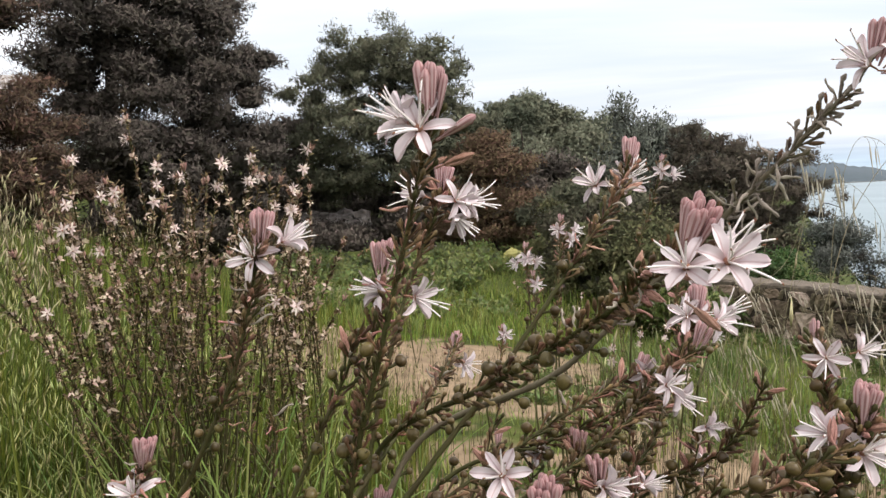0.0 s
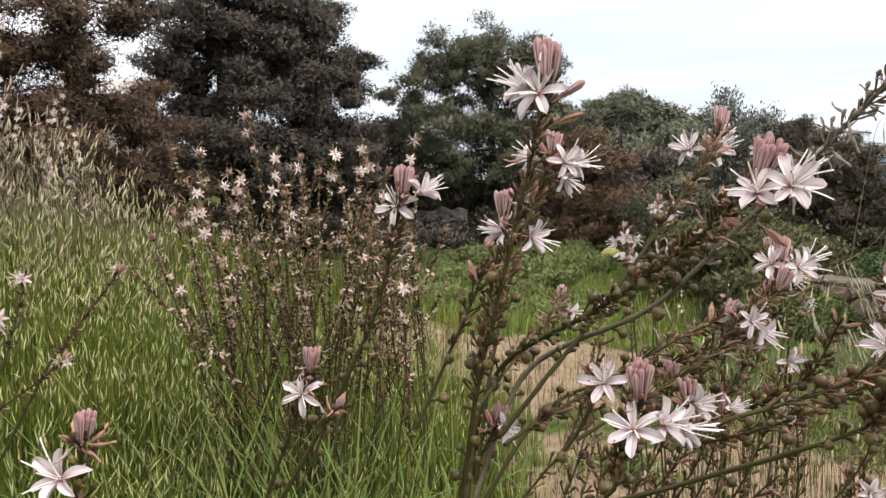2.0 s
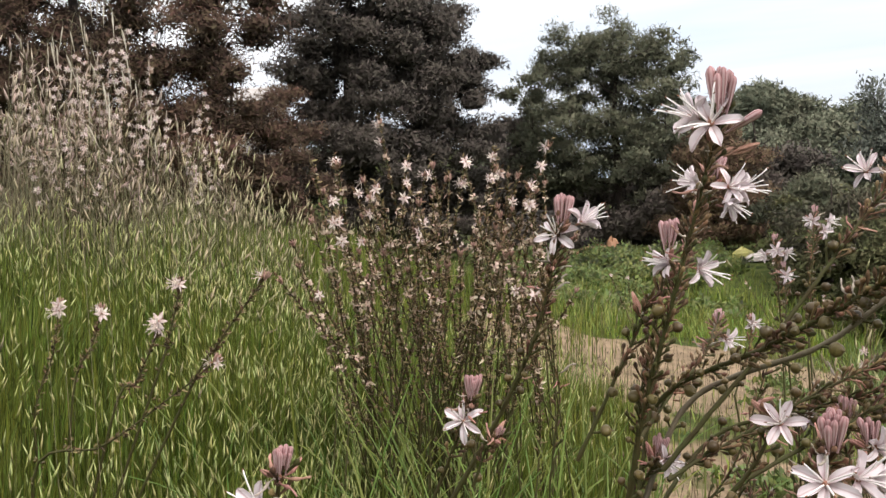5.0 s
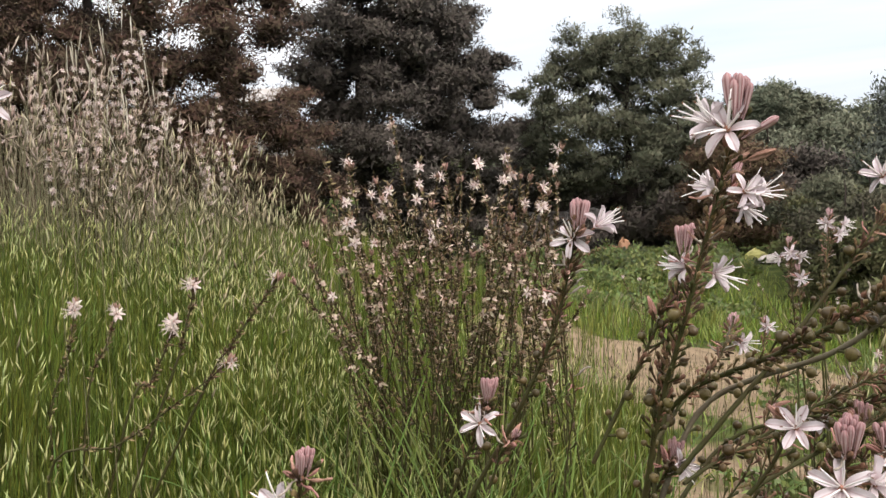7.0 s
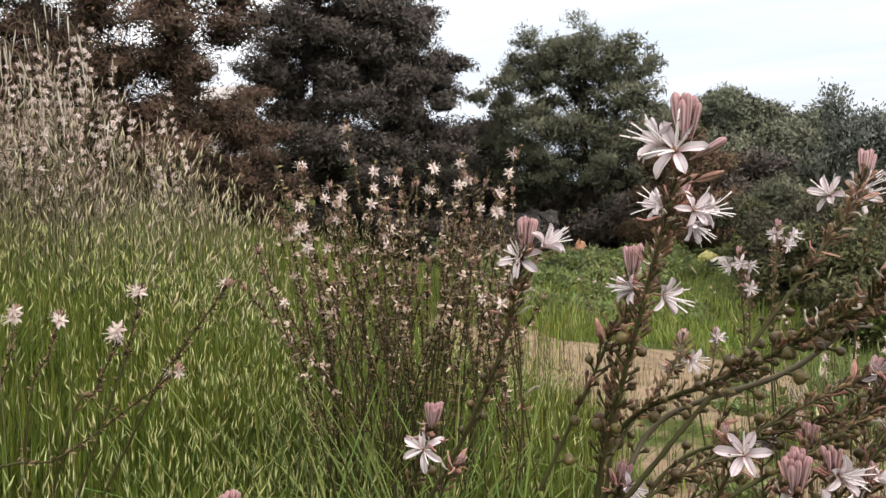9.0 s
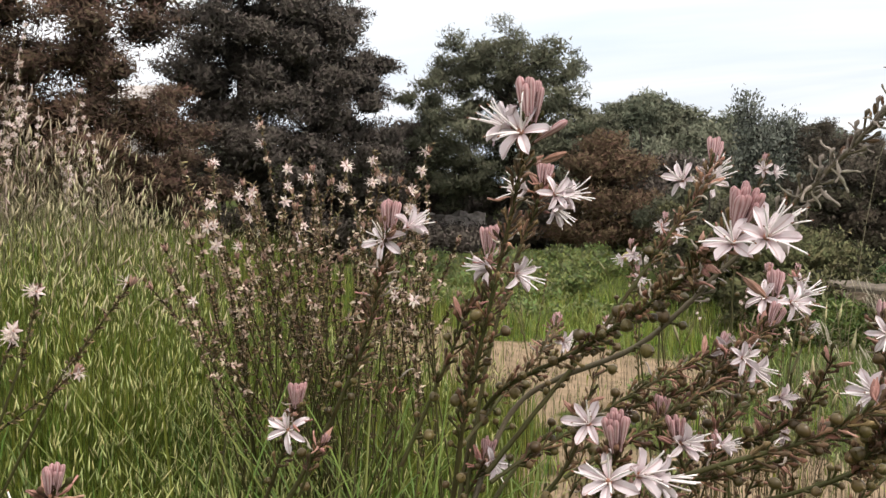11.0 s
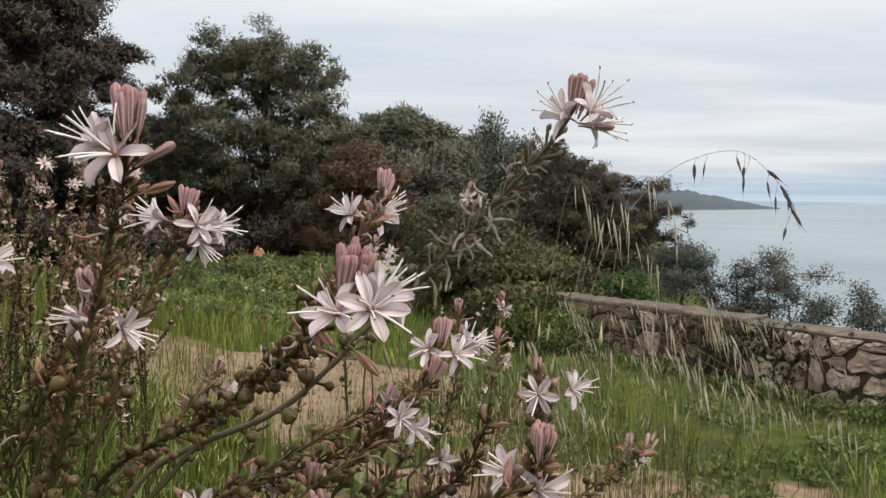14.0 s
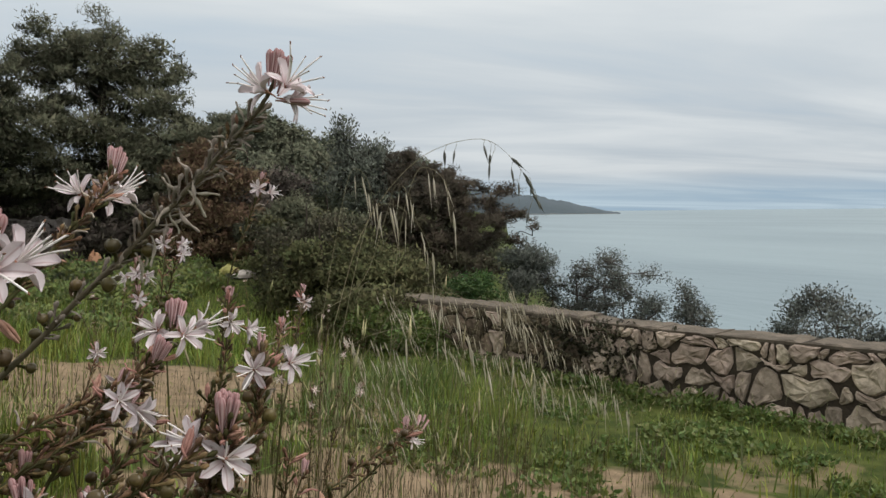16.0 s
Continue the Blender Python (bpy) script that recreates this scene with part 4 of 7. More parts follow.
# shrubs on the slope beyond the wall, thin enough to show the sea
SHRUBS = ((26.8, 12.6, 0.78, 0.42, M_SHRUB, 200, 60, 1.4), (28.4, 13.2, 0.35, 0.35, M_SHRUB, 110, 30, 2.5), (30.3, 13.2, 0.62, 0.45, M_SHRUB, 120, 26, 3.0), (32.4, 13.0, 0.62, 0.45, M_SHRUB, 130, 28, 3.0),
          (34.4, 12.6, 0.42, 0.42, M_SHRUB, 130, 36, 2.4), (35.9, 12.0, 0.26, 0.3, M_SHRUB, 110, 46, 1.8), (37.9, 11.8, 0.27, 0.22, M_SHRUB, 80, 40, 1.6), (39.0, 11.6, 0.02, 0.22, M_SHRUB, 60, 44, 1.6),
          (44.4, 10.9, 0.18, 0.34, M_SHRUB, 120, 44, 1.6), (46.2, 10.7, 0.34, 0.42, M_SHRUB, 150, 44, 1.6), (48.4, 10.5, 0.20, 0.42, M_SHRUB, 130, 44, 1.6), (51.5, 10.2, 0.1, 0.5, M_SHRUB, 120, 40, 1.6))
for k, (az, dist, ztop, w, leaf, clumps, per, tw) in enumerate(SHRUBS):
    x, y, _ = polar(az, dist)
    g = float(land(x, y))
    h = ztop - g + 0.14
    tree("shrub", "wispy grey-green shrub on the slope behind the wall", "shrub", (x, y), h * 0.85, 0.07,
         crown(110 + k, 10, w * 1.0, w * 0.6, h - 1.0, h - 0.14, w * 0.5, 0.3), leaf, int(clumps * 1.3), max(26, int(per * 0.8)), (0.046, 0.018), seed=110 + k, spread=0.13, flat=1.0, bark=M_TWIG, twigs=tw * 1.2, up=0.5, group="shrubs beyond the wall")

# ======== grasses and herbs ========
def grass_blades(r, x, y, height, width, lean=0.35, bend=0.5, wind=(0.35, 0.1), short=False):
    """Bent, tapering blades: five triangles each, short ones three."""
    n = len(x)
    base = np.stack([x, y, land(x, y) - 0.01], -1)
    a = r.uniform(0, 2 * np.pi, n)
    d = np.stack([np.cos(a), np.sin(a), 0 * a], -1) * np.abs(r.normal(0, lean, n))[:, None] + np.array([wind[0], wind[1], 0]) * r.uniform(0.0, 1, n)[:, None] * 0.6
    side = np.stack([-np.sin(a), np.cos(a), 0 * a], -1)
    h = (height * r.uniform(0.55, 1.25, n))[:, None]
    w = (width * r.uniform(0.6, 1.4, n))[:, None] * 0.5
    rows = []
    for s, k in ((0, 0.8), (0.5, 0.95)) if short else ((0, 0.8), (0.4, 1.0), (0.75, 0.7)):
        c = base + h * (np.array([0, 0, s]) + d * (s + bend * s * s) * 0.5)
        rows += [c - side * w * k, c + side * w * k]
    rows.append(base + h * (np.array([0, 0, 1.0 - 0.12 * bend]) + d * (1 + bend) * 0.5))
    v = np.stack(rows, 1).reshape(-1, 3)
    k = np.arange(n)[:, None] * (5 if short else 7)
    t = np.concatenate([k + q for q in (([0, 1, 3], [0, 3, 2], [2, 3, 4]) if short else ([0, 1, 3], [0, 3, 2], [2, 3, 5], [2, 5, 4], [4, 5, 6]))])
    return v, t


def spikelets(p, d, length, width, r):
    """Slim pointed grains: eight triangles each."""
    n = len(p)
    d = unit(d)
    s = unit(np.cross(d, r.normal(0, 1, (n, 3))))
    u = np.cross(d, s)
    ln = (length * r.uniform(0.7, 1.25, n))[:, None]
    w = (width * r.uniform(0.7, 1.3, n))[:, None] * 0.5
    m = p + d * ln * 0.4
    v = np.stack([p, m + s * w, m + u * w, m - s * w, m - u * w, p + d * ln], 1).reshape(-1, 3)
    k = np.arange(n)[:, None] * 6
    t = np.concatenate([k + q for q in ([0, 2, 1], [0, 3, 2], [0, 4, 3], [0, 1, 4], [5, 1, 2], [5, 2, 3], [5, 3, 4], [5, 4, 1])])
    return v, t


def culms(r, x, y, height, wind=(0.5, 0.1), heads=6, droop=0.5, grain=(0.022, 0.005), stem_w=0.0022, tip=0.28):
    """Upright dry culms with a nodding tip of grains. Returns stems and grains."""
    n = len(x)
    base = np.stack([x, y, land(x, y) - 0.01], -1)
    h = height * r.uniform(0.7, 1.2, n)
    a = r.uniform(0, 2 * np.pi, n)
    d = np.stack([np.cos(a), np.sin(a), 0 * a], -1) * np.abs(r.normal(0, 0.12, n))[:, None] + np.array([wind[0], wind[1], 0]) * r.uniform(0.15, 0.6, n)[:, None]

    def along(s):
        s = np.asarray(s)[:, None]
        return base + h[:, None] * (s * np.array([0, 0, 1.0]) + d * (0.35 * s + 0.65 * s ** 3) - np.array([0, 0, 1.0]) * droop * 0.5 * np.maximum(0, s - 0.7) ** 2 * 4)

    side = np.stack([-np.sin(a), np.cos(a), 0 * a], -1) * stem_w * 0.5
    fore = np.stack([np.cos(a), np.sin(a), 0 * a], -1) * stem_w * 0.5
    rows = []
    levels = (0, 0.45, 0.8, 1.0)
    for s in levels:
        c = along(np.full(n, s))
        k = 1 - 0.55 * s
        rows += [c - side * k, c + side * k * 0.6 + fore * k, c + side * k * 0.6 - fore * k]
    v = np.stack(rows, 1).reshape(-1, 3)
    k = np.arange(n)[:, None] * 12
    t = []
    for q in range(3):
        for e in range(3):
            p0, p1 = q * 3 + e, q * 3 + (e + 1) % 3
            t += [k + [p0, p1, p1 + 3], k + [p0, p1 + 3, p0 + 3]]
    t = np.concatenate(t)
    gp, gd = [], []
    for q in range(heads if heads > 2 else 0):
        s = 1 - tip + tip * (q + r.uniform(0, 0.8, n)) / heads
        c = along(s)
        ahead = unit(along(np.minimum(s + 0.02, 1.03)) - c)
        gp.append(c)
        gd.append(unit(ahead * 0.9 + r.normal(0, 0.22, (n, 3)) + np.array([0, 0, -0.35 * droop])))
    if heads <= 2:
        # one close spike at the tip, now and then a second
        for q in range(heads):
            c = along(np.full(n, 1.0 - 0.07 * q))
            gp.append(c)
            gd.append(unit(along(np.full(n, 1.03)) - along(np.full(n, 0.9)) + r.normal(0, 0.012, (n, 3)) * (1 + 3 * q)))
    gv, gt = spikelets(np.concatenate(gp), np.concatenate(gd), grain[0], grain[1], r)
    return v, t, gv, gt


def sow(r, n, az, dist, keep, power=0.5):
    """Places in a fan from the first eye, thinner with distance, kept with the chance that keep gives."""
    a = np.radians(r.uniform(az[0], az[1], n))
    d = dist[0] + (dist[1] - dist[0]) * r.uniform(0, 1, n) ** power
    x, y = d * np.sin(a), d * np.cos(a)
    ok = r.uniform(0, 1, n) < keep(x, y)
    return x[ok], y[ok]


def meadow(x, y):
    """1 where tall grass stands: the bank and its foot."""
    return smooth01(0.15, -0.55, x + 0.12 * (y - 2.5) + 0.1 * wobble(x, y, 1.3)) * (1 - 0.85 * bare(x, y))


def sown_culms(label, r, x, y, height, mats, **how):
    v, t, gv, gt = culms(r, x, y, height, **how)
    thing("dry_grass", label, "grass", kind="stuff",
          mesh=np_mesh("dry_grass", np.concatenate([v, gv]), np.concatenate([t, gt + len(v)]), np.repeat([0, 1], [len(t), len(gt)])), mats=mats)


r = np.random.default_rng(101)
for n, near_, far_, wide in ((90000, 0.75, 4.6, 0.0047), (22000, 4.6, 9.5, 0.0075)):
    x, y = sow(r, n, (-56, 4), (near_, far_), meadow, 0.7)
    h = 0.30 + 0.09 * smooth01(0.5, 3, -x) + 0.07 * wobble(x, y, 1.6)
    v, t = grass_blades(r, x, y, h, wide, 0.24, 0.45, (0.25, 0.08), far_ > 5)
    thing("grass", "tall yellow-green meadow grass bending in the wind on the bank", "grass", kind="stuff", mesh=np_mesh("grass", v, t), mats=[M_GRASS])
x, y = sow(r, 11500, (-56, 0), (0.95, 5.0), lambda x, y: meadow(x, y) * (0.6 + 0.4 * wobble(x, y, 1.2)), 0.72)
sown_culms("slim green seed spikes of wild barley standing in the meadow", r, x, y, 0.42 + 0.08 * smooth01(1, 3, -x), [M_GRASS, M_HEAD], wind=(0.10, 0.03), heads=1, droop=0.1, grain=(0.062, 0.0055), stem_w=0.002)
x, y = sow(r, 4500, (-56, 0), (2.6, 9.5), lambda x, y: meadow(x, y) * (0.06 + 0.94 * smooth01(1.6, 3.4, -x)) * (0.6 + 0.5 * wobble(x, y, 0.9)), 0.72)
sown_culms("straw-coloured seed spikes of wild barley nodding over the bank", r, x, y, 0.42 + 0.12 * smooth01(1, 3, -x), [M_GRASS, M_SEED], wind=(0.08, 0.03), heads=1, droop=0.1, grain=(0.085, 0.0068), stem_w=0.002)
# taller pale stand along the crest of the bank
x, y = sow(r, 1200, (-55, -24), (3.9, 6.8), lambda x, y: np.clip(0.5 + 0.6 * wobble(x, y, 1.0), 0.12, 1), 0.8)
tall = 0.52 + 0.50 * smooth01(2.3, 3.9, -x)
sown_culms("tall pale pinkish seed heads of dry grass on the crest of the bank", r, x, y, tall, [M_OAT_STEM, M_SEED], wind=(0.15, 0.05), heads=1, droop=0.2, grain=(0.105, 0.0125), stem_w=0.003, tip=0.2)
# the high tangle round the asphodels on the bank
x, y = sow(r, 760, (-52, -31), (4.9, 6.2), lambda x, y: smooth01(-2.6, -3.5, x + 0.25 * wobble(x, y, 1.5)), 1.0)
sown_culms("high tangle of pinkish seeding grass round the asphodels on the bank", r, x, y, 0.72 + 0.70 * r.random(len(x)) * smooth01(-2.8, -3.6, x), [M_OAT_STEM, M_SEED_PINK], wind=(0.08, 0.05), heads=2, droop=0.2, grain=(0.095, 0.0130), stem_w=0.0035, tip=0.25)

# broad drooping blades among the fine ones
x, y = sow(r, 6000, (-50, 2), (1.0, 5.5), meadow, 0.75)
v, t = grass_blades(r, x, y, 0.40 + 0.05 * wobble(x, y, 1.4), 0.0085, 0.4, 1.0, (0.3, 0))
thing("grass", "broad green grass leaves drooping among finer meadow grass", "grass", kind="stuff", mesh=np_mesh("grass", v, t), mats=[M_STRAP])
# long nodding brome heads near the path
x, y = sow(r, 240, (8, 31), (1.7, 3.8), lambda x, y: np.clip(0.5 + 0.6 * wobble(x, y, 1.5), 0.1, 1) * (wall_side(x, y) > 0.6), 0.7)
sown_culms("wild barley with long pale nodding heads over the trodden earth", r, x, y, 0.50 + 0.34 * r.random(len(x)), [M_STALK, M_BARLEY], wind=(0.10, 0.03), heads=1, droop=0.3, grain=(0.080, 0.0062), stem_w=0.0028)

# tall wild barley standing close by
x, y = sow(r, 105, (9, 31), (1.15, 2.4), lambda x, y: 0.85 + 0 * x, 0.8)
sown_culms("tall wild barley with slim tan heads close beside the asphodels", r, x, y, 0.86 + 0.24 * r.random(len(x)), [M_STALK, M_BARLEY], wind=(0.07, 0.02), heads=1, droop=0.3, grain=(0.058, 0.0068), stem_w=0.0022)

# thin dry stems over the bare earth
x, y = sow(r, 2700, (-14, 40), (1.9, 7.0), lambda x, y: (0.12 + 0.88 * bare(x, y)) * (wall_side(x, y) > 0.5) * (1 - 0.7 * smooth01(5.5, 7.5, y)) * np.clip(0.5 + 0.6 * wobble(x, y, 2.1), 0.05, 1), 0.6)
sown_culms("sparse dry stalks with slim seed spikes over the bare earth", r, x, y, 0.27 + 0.1 * r.random(len(x)), [M_STALK, M_STALK], wind=(0.16, 0.05), heads=1, droop=0.1, grain=(0.05, 0.0060), stem_w=0.0034)

# short turf towards the wall and over the clearing's far side
x, y = sow(r, 70000, (-24, 66), (2.4, 16), lambda x, y: (1 - 0.93 * bare(x, y)) * (wall_side(x, y) > 0.05) * (1 - 0.6 * meadow(x, y)) * np.clip(0.62 + 0.7 * wobble(x, y, 1.4), 0.2, 1), 0.62)
v, t = grass_blades(r, x, y, 0.075 + 0.10 * smooth01(7.5, 9.5, y) + 0.05 * np.clip(wobble(x, y, 0.9), -0.6, 1), 0.0085, 0.7, 0.8, (0.1, 0), True)
thing("grass", "short bright green turf round the bare earth", "grass", kind="stuff", mesh=np_mesh("turf", v, t), mats=[M_GRASS_SHORT])
# lush tufts in the shade of the bushes at the wall's end
x, y = sow(r, 3000, (11, 22), (5.8, 9.5), lambda x, y: (wall_side(x, y) > 0.1) * np.clip(0.5 + 0.8 * wobble(x, y, 1.8), 0, 1), 0.7)
v, t = grass_blades(r, x, y, 0.30 + 0 * x, 0.010, 0.5, 0.9, (0.1, 0))
thing("grass", "lush dark green grass tufts by the end of the wall", "grass", kind="stuff", mesh=np_mesh("grass", v, t), mats=[M_HERB])
# fresh upright blades among the oats
x, y = sow(r, 2600, (8, 28), (3.6, 7.6), lambda x, y: np.clip(0.3 + 0.7 * wobble(x, y, 1.9), 0.0, 1) * (wall_side(x, y) > 0.5) * (1 - 0.95 * bare(x, y)), 0.7)
v, t = grass_blades(r, x, y, 0.36 + 0.10 * wobble(x, y, 1.3), 0.0045, 0.25, 0.6, (0.15, 0))
thing("grass", "fresh green upright grass blades among the wild oats", "grass", kind="stuff", mesh=np_mesh("grass", v, t), mats=[M_GRASS_SHORT])
# thin mixed grass creeping over the near earth
x, y = sow(r, 3600, (-20, 40), (1.5, 6.0), lambda x, y: np.clip(0.4 + 0.5 * wobble(x, y, 1.7), 0.0, 1) * (wall_side(x, y) > 0.5) * (1 - 0.75 * bare(x, y)), 0.6)
v, t = grass_blades(r, x, y, 0.17 + 0 * x, 0.0045, 0.6, 0.8, (0.2, 0))
thing("grass", "thin half-dry grass creeping over trodden earth", "grass", kind="stuff", mesh=np_mesh("grass", v, t), mats=[M_GRASS])

# brown stubble on the trodden earth
x, y = sow(r, 12000, (-18, 42), (1.8, 9.2), lambda x, y: bare(x, y) * (wall_side(x, y) > 0.5) * np.clip(0.35 + 0.7 * wobble(x, y, 2.6), 0.0, 1), 0.65)
v, t = grass_blades(r, x, y, 0.085 + 0.03 * wobble(x, y, 1.7), 0.006, 0.6, 0.6, (0.1, 0), True)
thing("dry_grass", "short brown stubble on the trodden earth", "grass", kind="stuff", mesh=np_mesh("dry_grass", v, t), mats=[M_STRAW])

# the same meadow behind the eye
x, y = sow(r, 9000, (5, 303), (0.6, 6.5), lambda x, y: (wall_side(x, y) > 0.3) * (1 - bare(x, y)), 0.6)
v, t = grass_blades(r, x, y, 0.20 + 0.06 * wobble(x, y, 1.2), 0.011, 0.5, 0.8, (0.2, 0), True)
thing("grass", "knee-high green meadow grass round the asphodels", "grass", kind="stuff", mesh=np_mesh("grass", v, t), mats=[M_GRASS])

# the bank goes on beside and behind
x, y = sow(r, 22000, (-150, -55), (0.75, 7.0), lambda x, y: meadow(x, y) * smooth01(4.0, -1.5, -y), 0.6)
v, t = grass_blades(r, x, y, 0.34 + 0.06 * wobble(x, y, 1.6), 0.010, 0.3, 0.5, (0.25, 0.08), True)
thing("grass", "tall meadow grass thinning out along the side of the bank", "grass", kind="stuff", mesh=np_mesh("grass", v, t), mats=[M_GRASS])

# wild oats over the green far side and along the wall
x, y = sow(r, 800, (-16, 60), (5.5, 12), lambda x, y: (1 - bare(x, y)) * (wall_side(x, y) > 0.2) * 0.8, 0.7)
sown_culms("pale seeding oat grass scattered over the turf", r, x, y, 0.45 + 0 * x, [M_OAT_STEM, M_SEED], heads=4, grain=(0.04, 0.005), stem_w=0.003)


def herb_bed(label, centres, spread, per, length, width, leaf, seed, lift=0.12, name="weeds"):
    rr = np.random.default_rng(seed)
    c = np.array([[x, y, float(land(x, y)) + lift] for x, y in centres])
    v, t, _ = leaf_cloud(rr, c, spread, per, length, width, 0.5, 0.5)
    return thing(name, label, "weeds", kind="stuff", mesh=np_mesh(name, v, t, smooth=False), mats=[leaf])


def herb_mounds(label, mounds, leaf, seed):
    """Leafy mounds side by side: place, radius and height of each."""
    rr = np.random.default_rng(seed)
    centres, mids, radii = [], [], []
    for x, y, rw, rh in mounds:
        m = int(10 + 26 * rw)
        d = unit(rr.normal(0, 1, (m, 3)) + [0, 0, 0.3])
        d[:, 2] = np.abs(d[:, 2])
        foot = np.array([x, y, float(land(x, y))])
        centres.append(foot + d * [rw, rw, rh] * rr.uniform(0.75, 1.1, (m, 1)))
        mids.append(np.tile(foot, (m, 1)))
        radii.append(np.tile([rw, rw, rh], (m, 1)))
    v, t, p = leaf_cloud(rr, np.concatenate(centres), 0.15, 30, 0.11, 0.042, 0.8, 0.5, (np.concatenate(mids), np.concatenate(radii)))
    return thing("weeds", label, "weeds", kind="stuff", mesh=np_mesh("weeds", v, t, smooth=False, puff=p), mats=[leaf])


rr = np.random.default_rng(55)
places = []
while len(places) < 75:
    p = polar(rr.uniform(-13, 3.8), rr.uniform(11.2, 20))
    if abs(p[0] + 0.8) < 3.6:
        w = rr.uniform(0.25, 0.62)
        places.append((p[0], p[1], w, w * rr.uniform(0.4, 0.8)))
herb_mounds("lush green nettles and herbs in mounds on the clearing's far side", places, M_HERB_SOFT, 56)
x, y = sow(rr, 9500, (-16, 13), (8.7, 13.5), lambda x, y: (wall_side(x, y) > 0.2) * (1 - bare(x, y)) * np.clip(0.6 + 0.5 * wobble(x, y, 1.2), 0.15, 1), 0.8)
v, t = grass_blades(rr, x, y, 0.20 + 0.14 * smooth01(9, 11.5, y) + 0.05 * wobble(x, y, 1.0), 0.013, 0.4, 0.8, (0.25, 0))
thing("grass", "bright green grass along the far edge of the bare earth", "grass", kind="stuff", mesh=np_mesh("grass", v, t), mats=[M_GRASS_SHORT])
wx, wy, _ = polar(39.0, 7.1)
herb_bed("low dark green leafy weed clump on the turf", [(wx + rr.normal(0, 0.28), wy + rr.normal(0, 0.16)) for _ in range(60)], 0.07, 22, 0.07, 0.04, M_HERB, 57, 0.05, "weed_clump")
foot = [(WALL_B + WALL_DIR * u + WALL_N * rr.uniform(0.1, 0.4)) for u in rr.uniform(-6.5, 2.5, 170)]
for k in range(34):
    az, d = rr.uniform(4, 56), rr.uniform(3.6, 8.5)
    p = polar(az, d)
    if wall_side(p[0], p[1]) < 0.4:
        continue
    w = rr.uniform(0.08, 0.25)
    herb_bed("small patch of dark green weeds in the turf", [(p[0] + rr.normal(0, w), p[1] + rr.normal(0, w)) for _ in range(18)], 0.06, 16, 0.06, 0.03, M_HERB, 600 + k, 0.04, "weed_patch")
herb_bed("weeds and grass tufts along the foot of the stone wall", [tuple(p) for p in foot], 0.12, 30, 0.08, 0.03, M_HERB, 58, 0.06)

# the creeper that has grown over the wall where it steps
ivy = []
for k in range(150):
    u, out = rr.normal(-3.0, 0.38), rr.uniform(0.0, 0.12)
    p = WALL_B + WALL_DIR * u + WALL_N * out
    ivy.append((p[0], p[1], 0.06 - abs(rr.normal(0, 0.42))))
v, t, puff = leaf_cloud(rr, ivy, 0.10, 34, 0.06, 0.032, 1.0, 0.0)
creeper = tagged(new("creeper"), "dark half-dry creeper hanging down the face of the stone wall", "creeper")
part("foliage", np_mesh("foliage", v, t, smooth=False, puff=puff), M_CREEPER, creeper)
geo = Geo()
for k in range(14):
    p = WALL_B + WALL_DIR * (-3.0 + rr.normal(0, 0.4))
    q = WALL_B + WALL_DIR * (-3.0 + rr.normal(0, 0.5)) + WALL_N * 0.06
    geo.tube(spline([(p[0], p[1], 0.14), ((p[0] + q[0]) / 2 + 0.07 * WALL_N[0], (p[1] + q[1]) / 2 + 0.07 * WALL_N[1], -0.15), (q[0], q[1], -0.75)], 8), np.linspace(0.006, 0.012, 8), 5)
part("stem", geo.mesh("stem"), M_TWIG, creeper)

# ======== asphodels ========
def tepal_mesh(width, curl, cup):
    """One unit-long petal along y, with a body of its own: two skins that meet at the rim."""
    ns, nw = 7, 4
    verts, tris = [], []
    for skin in (0, 1):
        for i in range(ns + 1):
            s = i / ns
            w = width * 0.5 * max(0.05, 1 - abs(2 * s ** 1.25 - 1.0) ** 2.7) ** 0.58
            for k in range(nw + 1):
                u = k / nw * 2 - 1
                z = 0.30 * s - curl * s * s + cup * u * u * w * 2 - 0.03 * (1 - abs(u)) + 0.045 * math.sin(8 * s + 3 * u + 9 * cup) * s
                z += 0.022 * (1 if skin else -1) * (1 - u * u) * math.sin(math.pi * min(1, s + 0.05))
                verts.append((u * w, 0.06 + 0.94 * s * (1 - 0.08 * curl * s), z))
        o = skin * (ns + 1) * (nw + 1)
        for i in range(ns):
            for k in range(nw):
                p = o + i * (nw + 1) + k
                q = p + nw + 1
                tris += [[p, p + 1, q + 1], [p, q + 1, q]] if skin else [[p, q + 1, p + 1], [p, q, q + 1]]
    return np_mesh("tepal", verts, tris)


TEPALS = [tepal_mesh(w, c, k) for w, c, k in ((0.35, 0.22, 0.3), (0.29, 0.55, 0.2), (0.37, 0.10, 0.42), (0.31, 0.40, 0.6))]


def stamen_mesh(bend):
    geo = Geo()
    s = np.linspace(0, 1, 6)
    line = np.stack([0 * s, 0.76 * s + bend * s * s * 0.4, 1.2 * s - bend * 0.25 * s * s], -1)
    geo.tube(line, np.linspace(0.036, 0.026, 6), 5, 0)
    geo.lathe([(0.006, -0.06), (0.024, -0.02), (0.025, 0.02), (0.005, 0.06)], 6, 1, facing(line[-1], (0.3, 1, 0.4)))
    return geo.mesh("stamen")


STAMENS = [stamen_mesh(b) for b in (0.2, 0.7, -0.2)]
heart = Geo()
heart.lathe([(0.03, -0.42), (0.04, -0.1), (0.085, -0.02), (0.12, 0.05), (0.11, 0.12), (0.05, 0.18), (0.012, 0.22), (0.010, 0.40), (0.003, 0.45)], 8)
HEART = heart.mesh("flower")


